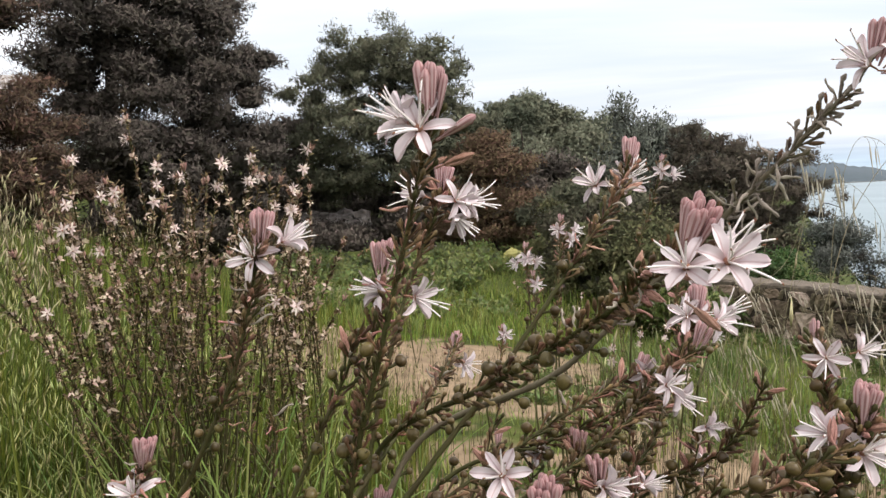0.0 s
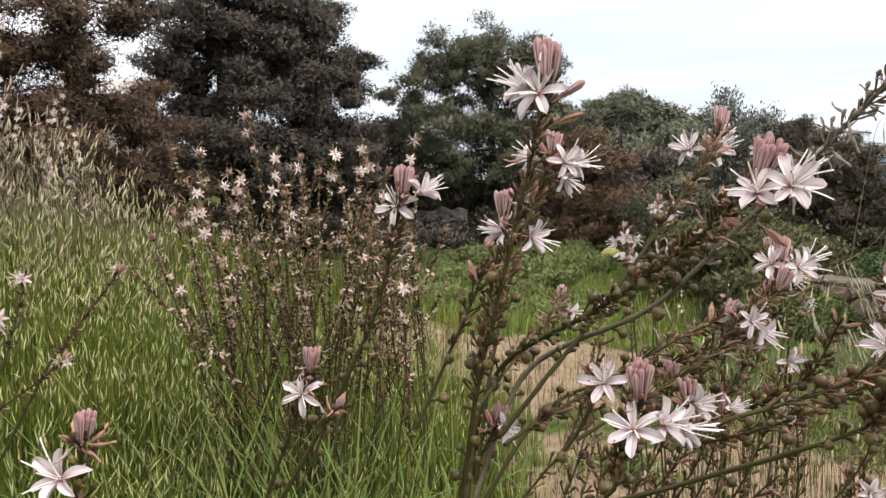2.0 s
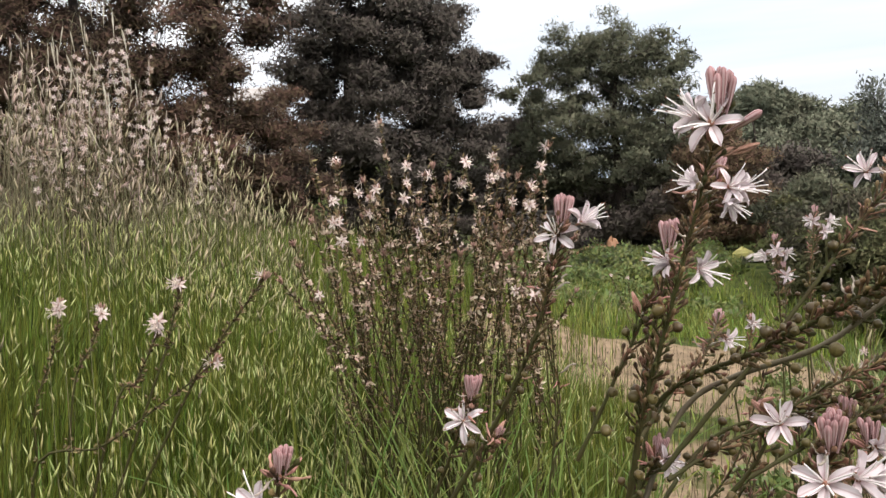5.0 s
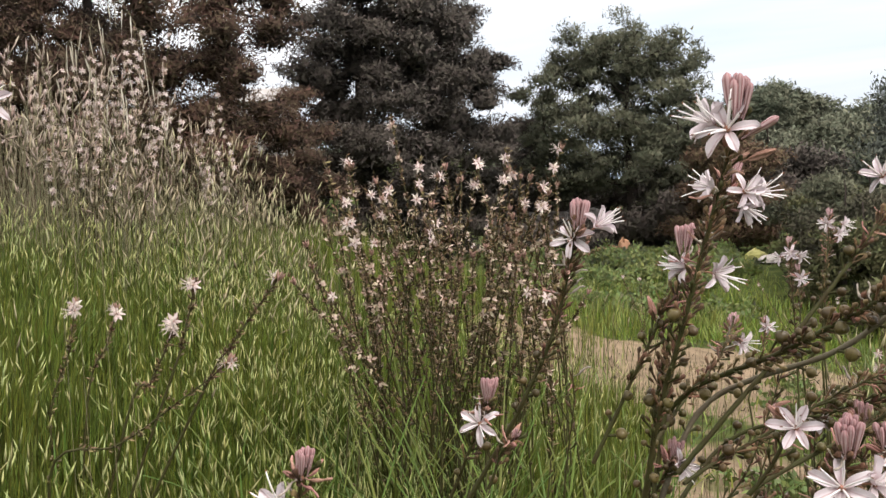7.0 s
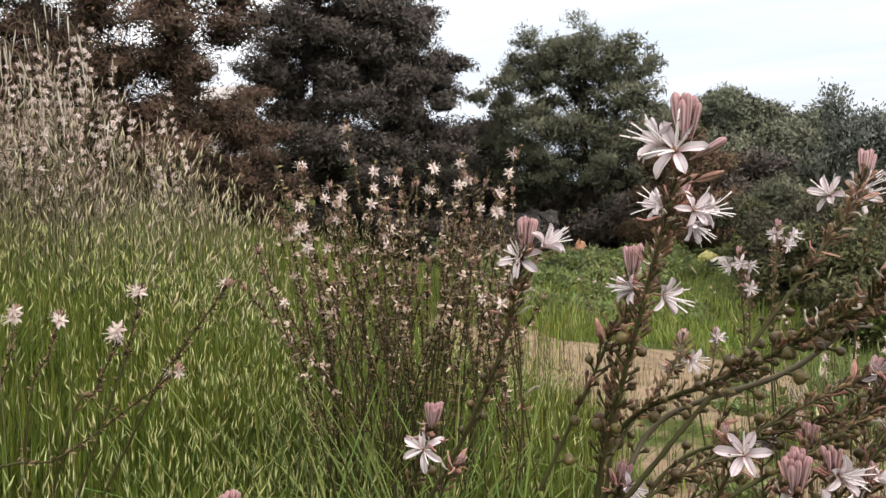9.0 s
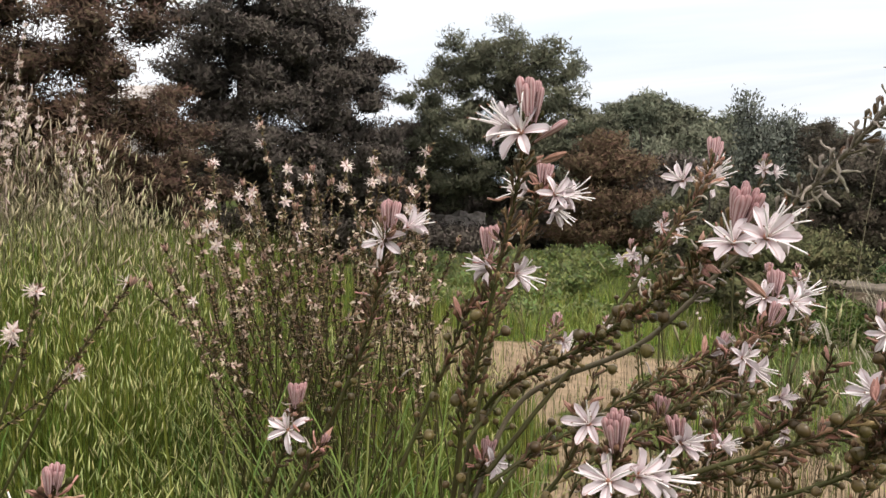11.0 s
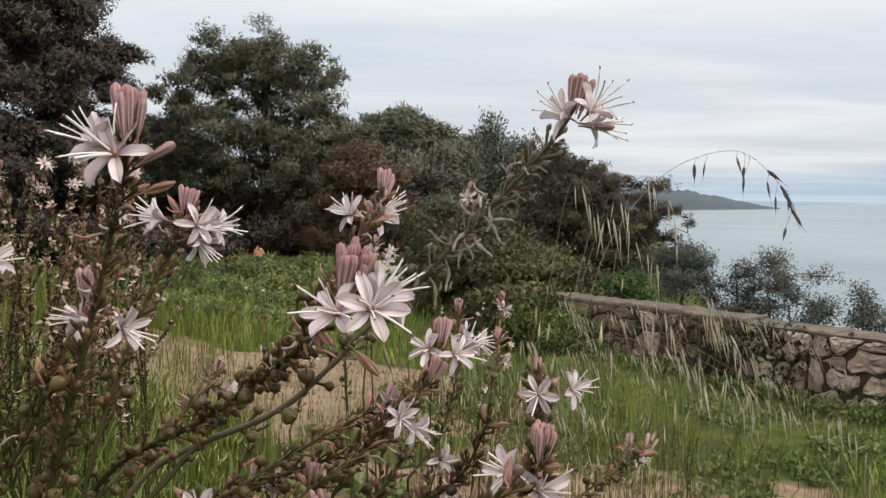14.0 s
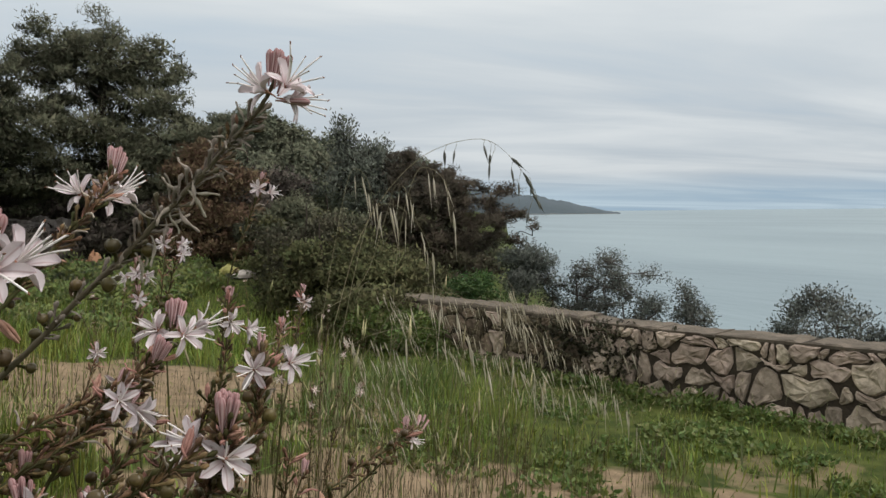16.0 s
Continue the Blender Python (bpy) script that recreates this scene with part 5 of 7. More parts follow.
def bud_mesh(fat):
    geo = Geo()
    geo.lathe([(0.03, -0.25), (0.04, -0.02), (0.065, 0.06), (0.090 * fat, 0.3), (0.112 * fat, 0.6), (0.118 * fat, 0.82), (0.085, 0.95), (0.012, 1.01)], 12, 0, None, 6, 0.07)
    return geo.mesh("bud")


BUDS = [bud_mesh(f) for f in (1.0, 0.85, 1.15)]


def capsule_mesh(bend, size):
    """A round three-lobed seed pod on its stalk, about a centimetre across all told."""
    geo = Geo()
    s = np.linspace(0, 1, 5)
    line = np.stack([bend * s * (1 - s), 0 * s, s * 0.95], -1) * 0.0062
    geo.tube(line, [0.0010, 0.0009, 0.0009, 0.0010, 0.0014], 5, 1, cap=False)
    z = line[-1][2]
    prof = [(0.0012, 0), (0.0030, 0.0007), (0.0043, 0.0026), (0.0046, 0.0045), (0.0036, 0.0066), (0.0016, 0.0078), (0.0006, 0.0082), (0.0004, 0.0100)]
    geo.lathe([(q * size, z + e * size) for q, e in prof], 12, 0, None, 3, 0.09)
    return geo.mesh("seed_capsule")


CAPSULES = [capsule_mesh(b, s) for b, s in ((0.3, 0.82), (-0.4, 0.66), (0.5, 0.95), (-0.2, 0.5))]


def wither_mesh(seed):
    """A spent flower: its petals folded and twisted into a crumpled spindle."""
    r = np.random.default_rng(seed)
    geo = Geo()
    for k in range(4):
        a = k * 2 * math.pi / 4
        s = np.linspace(0, 1, 4)
        tw = a + s * r.uniform(0.5, 1.8)
        rad = 0.07 * np.sin(np.pi * (0.15 + 0.75 * s)) + 0.02
        line = np.stack([rad * np.cos(tw), rad * np.sin(tw), s * r.uniform(0.8, 1.0)], -1)
        geo.tube(line, 0.07 * np.sin(np.pi * (0.12 + 0.8 * s)) + 0.01, 4)
    geo.tube([(0, 0, -0.35), (0.02, 0, -0.1), (0, 0, 0.1)], [0.04, 0.035, 0.05], 4, cap=False)
    return geo.mesh("withered_flower")


WITHERS = [wither_mesh(s) for s in (1, 2, 3)]
HUSKS = [wither_mesh(s) for s in (4, 5, 6)]


def string_mesh(seed):
    """A dried flower hanging as a thin crooked string with a knot at its end."""
    r = np.random.default_rng(seed)
    geo = Geo()
    s = np.linspace(0, 1, 9)
    line = np.stack([0.09 * np.sin(s * r.uniform(2, 6)), 0.08 * np.sin(s * r.uniform(2, 6) + 1), s], -1)
    geo.tube(line, 0.028 + 0.05 * np.exp(-((s - 0.5) / 0.16) ** 2) + 0.03 * np.exp(-((s - 0.93) / 0.08) ** 2), 6)
    return geo.mesh("dried_flower")


STRINGS = [string_mesh(s) for s in (1, 2, 3)]
PALE_STRINGS = [string_mesh(s) for s in (4, 5, 6, 7)]


def aim(side, lift):
    """A direction: side degrees round from facing the first eye (to its right: plus), lift degrees up."""
    a, e = radians(side), radians(lift)
    return Vector((math.sin(a) * math.cos(e), -math.cos(a) * math.cos(e), math.sin(e)))


def flower(plant, place, axis, size, spread=1.0, seed=0):
    """An open flower: six petals, six stamens and a style round the heart. spread 0: nearly shut, 1: flat."""
    r = random.Random(seed)
    f = part("flower", HEART, M_HEART, plant, m=facing(place, axis, r.uniform(0, 6.28), size))
    for k in range(6):
        turn = Matrix.Rotation(k * math.pi / 3 + r.uniform(-0.12, 0.12), 4, "Z")
        tip = Matrix.Rotation((1 - spread) * 1.1 - r.uniform(-0.22, 0.22), 4, "X")
        part("tepal", TEPALS[r.randrange(4)], M_TEPAL, f, m=turn @ tip @ Matrix.Scale(r.uniform(0.93, 1.06), 4))
        turn = Matrix.Rotation((k + 0.5) * math.pi / 3 + r.uniform(-0.25, 0.25), 4, "Z")
        tip = Matrix.Rotation((1 - spread) * 0.5 + r.uniform(-0.15, 0.25), 4, "X")
        part("stamen", STAMENS[r.randrange(3)], [M_FILAMENT, M_ANTHER], f, m=turn @ tip @ Matrix.Scale(r.uniform(0.85, 1.1), 4))
    return f


def frame_at(line, i):
    t = unit(line[min(i + 1, len(line) - 1)] - line[max(i - 1, 0)])
    e = unit(np.cross(t, (0.2, 0.9, 0.15)))
    return t, e, np.cross(t, e)


def stalk(plant, guide, thick=0.0042, pods=(0.3, 0.62), scales=(0.4, 0.96), flowers=(), buds=10, bud=0.018, withered=2, seed=1, density=1.0, rooted=None, mats=None, plump=1.0):
    """One flowering stem through the guide points: seed pods low down, dry bracts above, spent and open flowers, and a tuft of buds.
    flowers: (place, side, lift, petal length, spread)."""
    r = np.random.default_rng(seed)
    pts = [np.array(p) for p in guide]
    length = sum(np.linalg.norm(b - a) for a, b in zip(pts, pts[1:]))
    n = max(10, int(length / 0.006))
    line = spline(pts, n)
    wig = np.cumsum(r.normal(0, 0.00025, (n, 3)), 0)
    line = line + wig - np.outer(np.linspace(0, 1, n), wig[-1])
    rad = 0.52 * thick * np.linspace(1, 0.45, n)
    rad = rad * (1 + 0.10 * np.sin(np.arange(n) * 1.9))
    geo = Geo()
    if rooted is not None:
        low = spline([np.array(rooted), (np.array(rooted) * 0.45 + line[0] * 0.55) + [0, 0, -0.05], line[0]], 8)
        geo.tube(low, np.linspace(thick * 0.8, thick * 0.52, 8), 8, 0, cap=False)
    geo.tube(line, rad, 8, 0)
    gold = r.uniform(0, 6.28)
    step = 0.0027 / density
    count = int(length * (scales[1] - scales[0]) / step)
    for k in range(count):
        f = scales[0] + (scales[1] - scales[0]) * (k + r.random()) / count
        i = min(n - 2, int(f * n))
        t, e, b = frame_at(line, i)
        gold += 2.4
        out = math.cos(gold) * e + math.sin(gold) * b
        d = unit(t * r.uniform(0.5, 1.4) + out * r.uniform(0.2, 0.75) + r.normal(0, 0.22, 3))
        ln = r.uniform(0.004, 0.010) * (0.75 + 0.5 * f)
        geo.blade(line[i] + out * rad[i] * 0.8, d, np.cross(d, out) + 1e-6, ln, r.uniform(0.0018, 0.0038), r.uniform(-0.3, 0.6), 1, 2, r.uniform(0.0005, 0.0016))
        if r.random() < 0.6:
            # the bare little stalk of a fallen flower
            d2 = unit(t * 0.8 + out * 0.8 + r.normal(0, 0.15, 3))
            p = line[i] + out * rad[i] * 0.7
            end = p + d2 * r.uniform(0.005, 0.010) + t * 0.0015
            geo.tube([p, p + d2 * 0.003, end, end + d2 * 0.0015 + t * 0.001, end + d2 * 0.002 + t * 0.0028], [0.0008, 0.0007, 0.0010, 0.0019, 0.0009], 5, 1 if r.random() < 0.7 else 0)
    stem = part("flower_stalk", geo.mesh("flower_stalk"), mats or [M_STEM, M_BRACT], plant)
    count = int(length * max(0, pods[1] - pods[0]) / (0.0125 / max(density, 0.9) / plump))
    for k in range(count):
        f = pods[0] + (pods[1] - pods[0]) * (k + r.random()) / count
        i = min(n - 2, int(f * n))
        t, e, b = frame_at(line, i)
        gold += 2.4 + r.normal(0, 0.3)
        out = math.cos(gold) * e + math.sin(gold) * b
        d = unit(t * r.uniform(0.5, 1.0) + out * 0.8)
        part("seed_capsule", CAPSULES[r.integers(0, 4)], [M_CAPSULE, M_STEM], stem, m=facing(line[i] + out * rad[i] * 0.6, d, gold, plump * r.uniform(0.85, 1.2)))
    spent = int(length * (scales[1] - scales[0]) / 0.009 * density)
    for k in range(withered + spent):
        f = r.uniform(0.80, 0.96) if k < withered else r.uniform(scales[0], scales[1])
        i = min(n - 2, int(f * n))
        t, e, b = frame_at(line, i)
        a = r.uniform(0, 6.28)
        out = math.cos(a) * e + math.sin(a) * b
        part("withered_flower", WITHERS[k % 3] if k < withered else HUSKS[k % 3], M_WITHER if k < withered else M_HUSK, stem, "shrivelled rust-coloured spent flower" if k < withered else "", facing(line[i] + out * (rad[i] + 0.003), unit(out * 0.8 + t * 0.7), a, r.uniform(0.011, 0.017) if k < withered else r.uniform(0.006, 0.010)))
    for k in range((14 if density > 1.1 else 9) if flowers else 3):
        i = min(n - 2, int(r.uniform(0.62, min(0.95, scales[1])) * n))
        t, e, b = frame_at(line, i)
        a = r.uniform(0, 6.28)
        out = math.cos(a) * e + math.sin(a) * b
        pale = k % 2 or mats
        part("dried_flower", PALE_STRINGS[k % 4] if pale else STRINGS[k % 3], M_HUSK_PALE if pale else M_WITHER, stem, m=facing(line[i] + out * rad[i], unit(out + t * r.uniform(-0.2, 0.8)), a, r.uniform(0.010, 0.018)))
    tip, (t, e, b) = line[-1], frame_at(line, n - 2)
    for k in range(buds):
        # a close sheaf: the inner ones stand level with the outer
        q = (k + 0.5) / buds
        a = k * 2.4
        out = math.cos(a) * e + math.sin(a) * b
        ln = bud * (0.64 + 0.30 * q) * r.uniform(0.85, 1.1)
        d = unit(t * 0.6 + np.array([0, 0, 0.6]) + out * (0.03 + 0.20 * q) + r.normal(0, 0.04, 3))
        part("bud", BUDS[k % 3], M_BUD, stem, m=facing(tip + d * bud * (0.22 - 0.34 * q) + out * (0.05 + 0.17 * q ** 0.6) * bud, d, a, ln))
    for k, (place, side, lift, size, spread) in enumerate(flowers):
        axis = aim(side, lift)
        flower(plant, Vector(place) + axis * 0.002, axis, size, spread, seed * 31 + k)
    return line


main = tagged(new("asphodel"), "branching white asphodel with striped petals, pink buds and green seed capsules", "wildflower")
ROOT = (-0.1, 0.55, 0.0)
FORK = (-0.088, 0.495, 1.10)
stalk(main, [(-0.085, 0.490, 1.136), (-0.067, 0.478, 1.222), (-0.042, 0.466, 1.306), (-0.019, 0.455, 1.388), (-0.002, 0.442, 1.454)], 0.0048, (0.02, 0.5), (0.25, 0.97), [((-0.0090, 0.4390, 1.4400), -14, 30, 0.0215, 0.9), ((-0.0150, 0.4470, 1.4440), -72, 34, 0.0200, 0.5)], 12, 0.0265, 4, 3, 1.2, ROOT)
stalk(main, [(-0.069, 0.485, 1.212), (-0.062, 0.486, 1.260), (-0.049, 0.488, 1.311), (-0.039, 0.489, 1.362)], 0.0036, (0.05, 0.55), (0.3, 0.95), [((-0.036, 0.486, 1.346), -58, 10, 0.0165, 0.4), ((-0.022, 0.485, 1.342), 55, -8, 0.0175, 0.55)], 9, 0.0200, 2, 5, 1.0)
# the shorter stem that stands close behind the tallest one
stalk(main, [(-0.075, 0.52, 1.14), (-0.055, 0.545, 1.25), (-0.030, 0.572, 1.335), (-0.006, 0.588, 1.385), (0.003, 0.592, 1.412)], 0.0040, (0.1, 0.5), (0.3, 0.97), [((-0.010, 0.584, 1.404), -62, 18, 0.0185, 0.5), ((0.010, 0.582, 1.400), 30, 5, 0.0180, 0.75), ((0.016, 0.592, 1.398), 72, 8, 0.0185, 0.5), ((0.008, 0.588, 1.390), 55, -35, 0.0175, 0.45)], 9, 0.0190, 4, 4, 1.2)
stalk(main, [(-0.113, 0.471, 1.202), (-0.088, 0.472, 1.252), (-0.066, 0.473, 1.294), (-0.054, 0.473, 1.325)], 0.0034, (0.1, 0.9), (0.4, 1.0), [], 0, 0.015, 1, 6, 0.8)
stalk(main, [(-0.238, 0.515, 1.131), (-0.184, 0.518, 1.218), (-0.152, 0.516, 1.277), (-0.133, 0.514, 1.332), (-0.120, 0.510, 1.384)], 0.0045, (0.15, 0.55), (0.45, 0.97), [((-0.124, 0.512, 1.37), -10, 22, 0.0185, 0.9), ((-0.108, 0.516, 1.378), 62, 28, 0.0185, 0.55)], 13, 0.0215, 2, 7, 1.15, ROOT)
stalk(main, [(-0.241, 0.496, 1.145), (-0.216, 0.489, 1.198), (-0.199, 0.481, 1.231), (-0.191, 0.471, 1.252)], 0.0034, (0.0, 0.4), (0.3, 0.95), [((-0.200, 0.474, 1.229), 0, 25, 0.0180, 0.85)], 9, 0.0175, 2, 8, 1.0, ROOT)
stalk(main, [(-0.198, 0.481, 1.175), (-0.185, 0.479, 1.205), (-0.174, 0.476, 1.218)], 0.0026, (0.0, 0.3), (0.2, 0.95), [], 5, 0.0100, 2, 9)
stalk(main, [(-0.069, 0.505, 1.207), (-0.048, 0.558, 1.224), (-0.022, 0.612, 1.243), (-0.002, 0.665, 1.260), (0.006, 0.717, 1.268)], 0.0034, (0.12, 0.45), (0.3, 0.97), [((0.010, 0.712, 1.251), 48, -12, 0.0158, 0.7)], 10, 0.0135, 2, 10, 1.1)
stalk(main, [(-0.052, 0.505, 1.184), (-0.004, 0.527, 1.235), (0.043, 0.548, 1.286), (0.092, 0.570, 1.347), (0.130, 0.590, 1.392), (0.148, 0.608, 1.424)], 0.0042, (0.2, 0.62), (0.55, 0.97), [((0.1250, 0.6210, 1.4050), -35, 28, 0.0180, 0.75), ((0.1410, 0.6110, 1.4020), 38, 22, 0.0180, 0.75), ((0.1460, 0.6410, 1.4060), 75, 35, 0.0180, 0.5)], 13, 0.0200, 3, 11, 1.2)
stalk(main, [FORK] + [(-0.058, 0.547, 1.221), (0.021, 0.485, 1.282), (0.063, 0.433, 1.319), (0.090, 0.385, 1.349), (0.108, 0.339, 1.377)], 0.0047, (0.18, 0.66), (0.25, 0.97), [((0.1040, 0.3330, 1.3650), -28, 25, 0.0165, 0.75), ((0.1160, 0.3220, 1.3680), 12, 18, 0.0165, 0.8), ((0.1190, 0.3440, 1.3680), 60, 32, 0.0175, 0.55)], 14, 0.0215, 5, 12, 1.3)
stalk(main, [(-0.009, 0.469, 1.176), (0.011, 0.467, 1.204), (0.022, 0.464, 1.228), (0.025, 0.460, 1.242)], 0.0036, (0.0, 0.8), (0.3, 0.95), [((0.027, 0.450, 1.237), -8, 30, 0.0182, 0.85)], 0, 0.0150, 1, 13)
stalk(main, [FORK] + [(0.014, 0.390, 1.174), (0.028, 0.373, 1.208), (0.036, 0.355, 1.236), (0.038, 0.337, 1.260)], 0.0034, (0.18, 0.66), (0.35, 0.95), [((0.034, 0.333, 1.238), -22, 28, 0.0180, 0.8), ((0.048, 0.340, 1.239), 38, 20, 0.0175, 0.7), ((0.056, 0.346, 1.236), 70, 0, 0.0175, 0.45)], 13, 0.0200, 3, 14, 1.0)
stalk(main, [FORK] + [(-0.016, 0.584, 1.183), (0.059, 0.576, 1.214), (0.130, 0.569, 1.241), (0.171, 0.572, 1.277), (0.187, 0.582, 1.310)], 0.0039, (0.18, 0.66), (0.3, 0.97), [((0.1770, 0.5690, 1.3050), -32, 25, 0.0170, 0.75), ((0.1920, 0.5590, 1.3020), 35, 15, 0.0170, 0.75), ((0.2010, 0.5770, 1.3030), 75, 30, 0.0165, 0.5)], 13, 0.0205, 3, 15, 1.2)
stalk(main, [FORK] + [(0.191, 0.470, 1.189), (0.218, 0.477, 1.221), (0.235, 0.486, 1.254), (0.240, 0.499, 1.282), (0.243, 0.512, 1.296)], 0.0027, (0.18, 0.66), (0.35, 0.95), [((0.236, 0.485, 1.288), -15, 10, 0.0150, 0.9), ((0.258, 0.49, 1.289), 35, 18, 0.0145, 0.75)], 4, 0.0130, 2, 16, 1.0)
stalk(main, [FORK] + [(0.160, 0.438, 1.195), (0.195, 0.418, 1.225), (0.207, 0.404, 1.254), (0.210, 0.393, 1.279)], 0.0034, (0.18, 0.66), (0.35, 0.97), [((0.209, 0.396, 1.258), 10, 18, 0.0180, 0.8), ((0.198, 0.40, 1.266), -58, 25, 0.0175, 0.55)], 12, 0.0195, 3, 17, 1.2)
stalk(main, [FORK] + [(-0.031, 0.559, 1.221), (0.070, 0.521, 1.279), (0.136, 0.494, 1.342), (0.192, 0.470, 1.399), (0.231, 0.450, 1.442), (0.246, 0.437, 1.469)], 0.0050, (0.12, 0.62), (0.42, 0.86), [((0.2420, 0.4350, 1.4610), -68, 22, 0.0165, 0.5), ((0.2490, 0.4280, 1.4620), 32, 34, 0.0175, 0.6), ((0.2510, 0.4360, 1.4580), 66, -8, 0.0160, 0.5)], 11, 0.0205, 0, 18, 0.8, None, [M_STEM_DRY, M_HUSK_PALE], 1.12)
part("closed_flower", BUDS[2], M_BUD, main, "closing pink spent flower", facing((0.2490, 0.4300, 1.4560), aim(66, -4), 0.4, 0.0165))
part("closed_flower", BUDS[2], M_WITHER, main, "closing salmon-coloured spent flower", facing((0.0040, 0.4400, 1.4370), aim(68, 26), 0.4, 0.0215))
part("withered_flower", WITHERS[0], M_WITHER, main, "shrivelled rust-coloured spent flower", facing((0.0040, 0.4450, 1.4210), aim(75, 16), 0.9, 0.018))
part("withered_flower", WITHERS[2], M_WITHER, main, "shrivelled rust-coloured spent flower", facing((0.112, 0.35, 1.345), aim(60, -40), 0.4, 0.016))
for k, (f, side, lift) in enumerate(((0.06, 110, -20), (0.10, -60, -70), (0.14, 60, -60), (0.17, -100, -50), (0.21, 90, -80), (0.26, -80, 30), (0.30, 30, -75), (0.34, -110, -40), (0.12, -120, 60), (0.2, -70, 75), (0.27, 100, 10), (0.19, 80, -60), (0.24, 50, -85), (0.31, -90, -85), (0.36, 80, -75))):
    f = 0.16 + 0.9 * f
    at_ = np.array([0.243, 0.441, 1.462]) * (1 - f / 0.4) + np.array([0.178, 0.476, 1.385]) * f / 0.4
    part("dried_flower", PALE_STRINGS[k % 4], M_HUSK_PALE, main, "long pale dried flower remnant", facing(at_ + np.array(aim(side, lift)) * 0.002, aim(side, lift), k, 0.015 + 0.002 * (k % 4)))
# lower side branches, heavy with pods and dry bracts
for k, (guide, fl) in enumerate((
        ([(-0.048, 0.487, 1.183), (-0.018, 0.515, 1.193), (0.037, 0.544, 1.217), (0.097, 0.572, 1.243), (0.148, 0.600, 1.259)], [((0.148, 0.592, 1.262), 10, -10, 0.016, 0.7)]),
        ([(0.008, 0.487, 1.186), (0.075, 0.512, 1.216), (0.120, 0.536, 1.238), (0.155, 0.560, 1.256)], [((0.158, 0.552, 1.254), 45, -20, 0.017, 0.6)]),
        ([(0.083, 0.536, 1.160), (0.122, 0.563, 1.185), (0.155, 0.591, 1.213), (0.170, 0.619, 1.230)], []),
        ([(0.080, 0.379, 1.225), (0.138, 0.379, 1.242), (0.170, 0.380, 1.254), (0.194, 0.380, 1.267)], []),
        ([(0.094, 0.550, 1.191), (0.117, 0.547, 1.230), (0.137, 0.544, 1.257), (0.175, 0.542, 1.289)], [((0.150, 0.54, 1.262), 10, 20, 0.015, 0.6)]),
        ([(0.089, 0.547, 1.161), (0.130, 0.525, 1.174), (0.175, 0.504, 1.195), (0.222, 0.483, 1.226)], []),
        ([(0.134, 0.573, 1.185), (0.163, 0.553, 1.195), (0.194, 0.534, 1.223), (0.211, 0.514, 1.268)], []),
        ([(-0.082, 0.530, 1.140), (-0.065, 0.533, 1.169), (-0.055, 0.535, 1.188)], [((-0.053, 0.53, 1.185), 40, 0, 0.017, 0.5)]),
        ([(0.093, 0.555, 1.152), (0.086, 0.558, 1.197), (0.089, 0.558, 1.215)], []),
        ([(0.105, 0.516, 1.167), (0.097, 0.512, 1.190), (0.094, 0.508, 1.210)], [((0.094, 0.50, 1.208), 35, 10, 0.019, 0.5)]))):
    stalk(main, guide, 0.0032, (0.1, 0.75), (0.2, 0.98), fl, 6 if fl or k == 8 else 0, 0.018, 2, 30 + k, 1.15)
# the tangle of spent side branches lower down
r = np.random.default_rng(61)
for k in range(44):
    p0 = np.array([r.uniform(-0.06, 0.26), r.uniform(0.42, 0.62), r.uniform(1.00, 1.08)])
    rise = r.uniform(0.07, 0.17) * (1 - 1.1 * max(0, p0[0] - 0.05))
    end = p0 + np.array([r.uniform(0.02, 0.13), r.normal(0.02, 0.05), rise])
    mid = (p0 + end) / 2 + [0.012, 0, -0.008]
    stalk(main, [p0, mid, end], 0.0024, (0.3, 0.7) if k % 3 else (0, 0), (0.10, 0.98), [((end[0], end[1] - 0.004, end[2]), r.uniform(-60, 60), 20, 0.014, 0.35)] if k % 7 == 0 else [], 4 if k % 5 == 0 else 0, 0.014, 1, 640 + k, 0.55)
stalk(main, [(-0.161, 0.621, 1.103), (-0.152, 0.619, 1.170), (-0.144, 0.616, 1.212), (-0.144, 0.611, 1.248)], 0.0021, (0, 0), (0.3, 0.9), [], 0, 0.01, 0, 41, 0.25)
stalk(main, [(-0.150, 0.617, 1.191), (-0.162, 0.613, 1.218), (-0.170, 0.609, 1.247)], 0.0017, (0, 0), (0.3, 0.9), [], 0, 0.01, 0, 42, 0.25)
near = tagged(new("asphodel"), "single white asphodel stem with pink-striped buds in the grass", "wildflower")
stalk(near, [(-0.257, 0.258, 1.205), (-0.250, 0.254, 1.232), (-0.242, 0.250, 1.255), (-0.237, 0.246, 1.267)], 0.0036, (0.0, 0.3), (0.2, 0.95), [((-0.249, 0.245, 1.245), -5, 35, 0.0160, 0.7)], 9, 0.0150, 1, 43, 1.0, (-0.27, 0.3, 0.0))
aside = tagged(new("asphodel"), "tall single asphodel stem with an open pink-white flower above the meadow", "wildflower")
stalk(aside, [(-0.62, 0.30, 1.20), (-0.56, 0.290, 1.34), (-0.500, 0.280, 1.43), (-0.462, 0.272, 1.495)], 0.0036, (0.0, 0.4), (0.3, 0.95), [((-0.462, 0.266, 1.486), 10, 20, 0.0180, 0.75), ((-0.455, 0.272, 1.482), 60, 10, 0.0175, 0.55)], 9, 0.0180, 2, 55, 1.0, (-0.64, 0.34, 0.0))
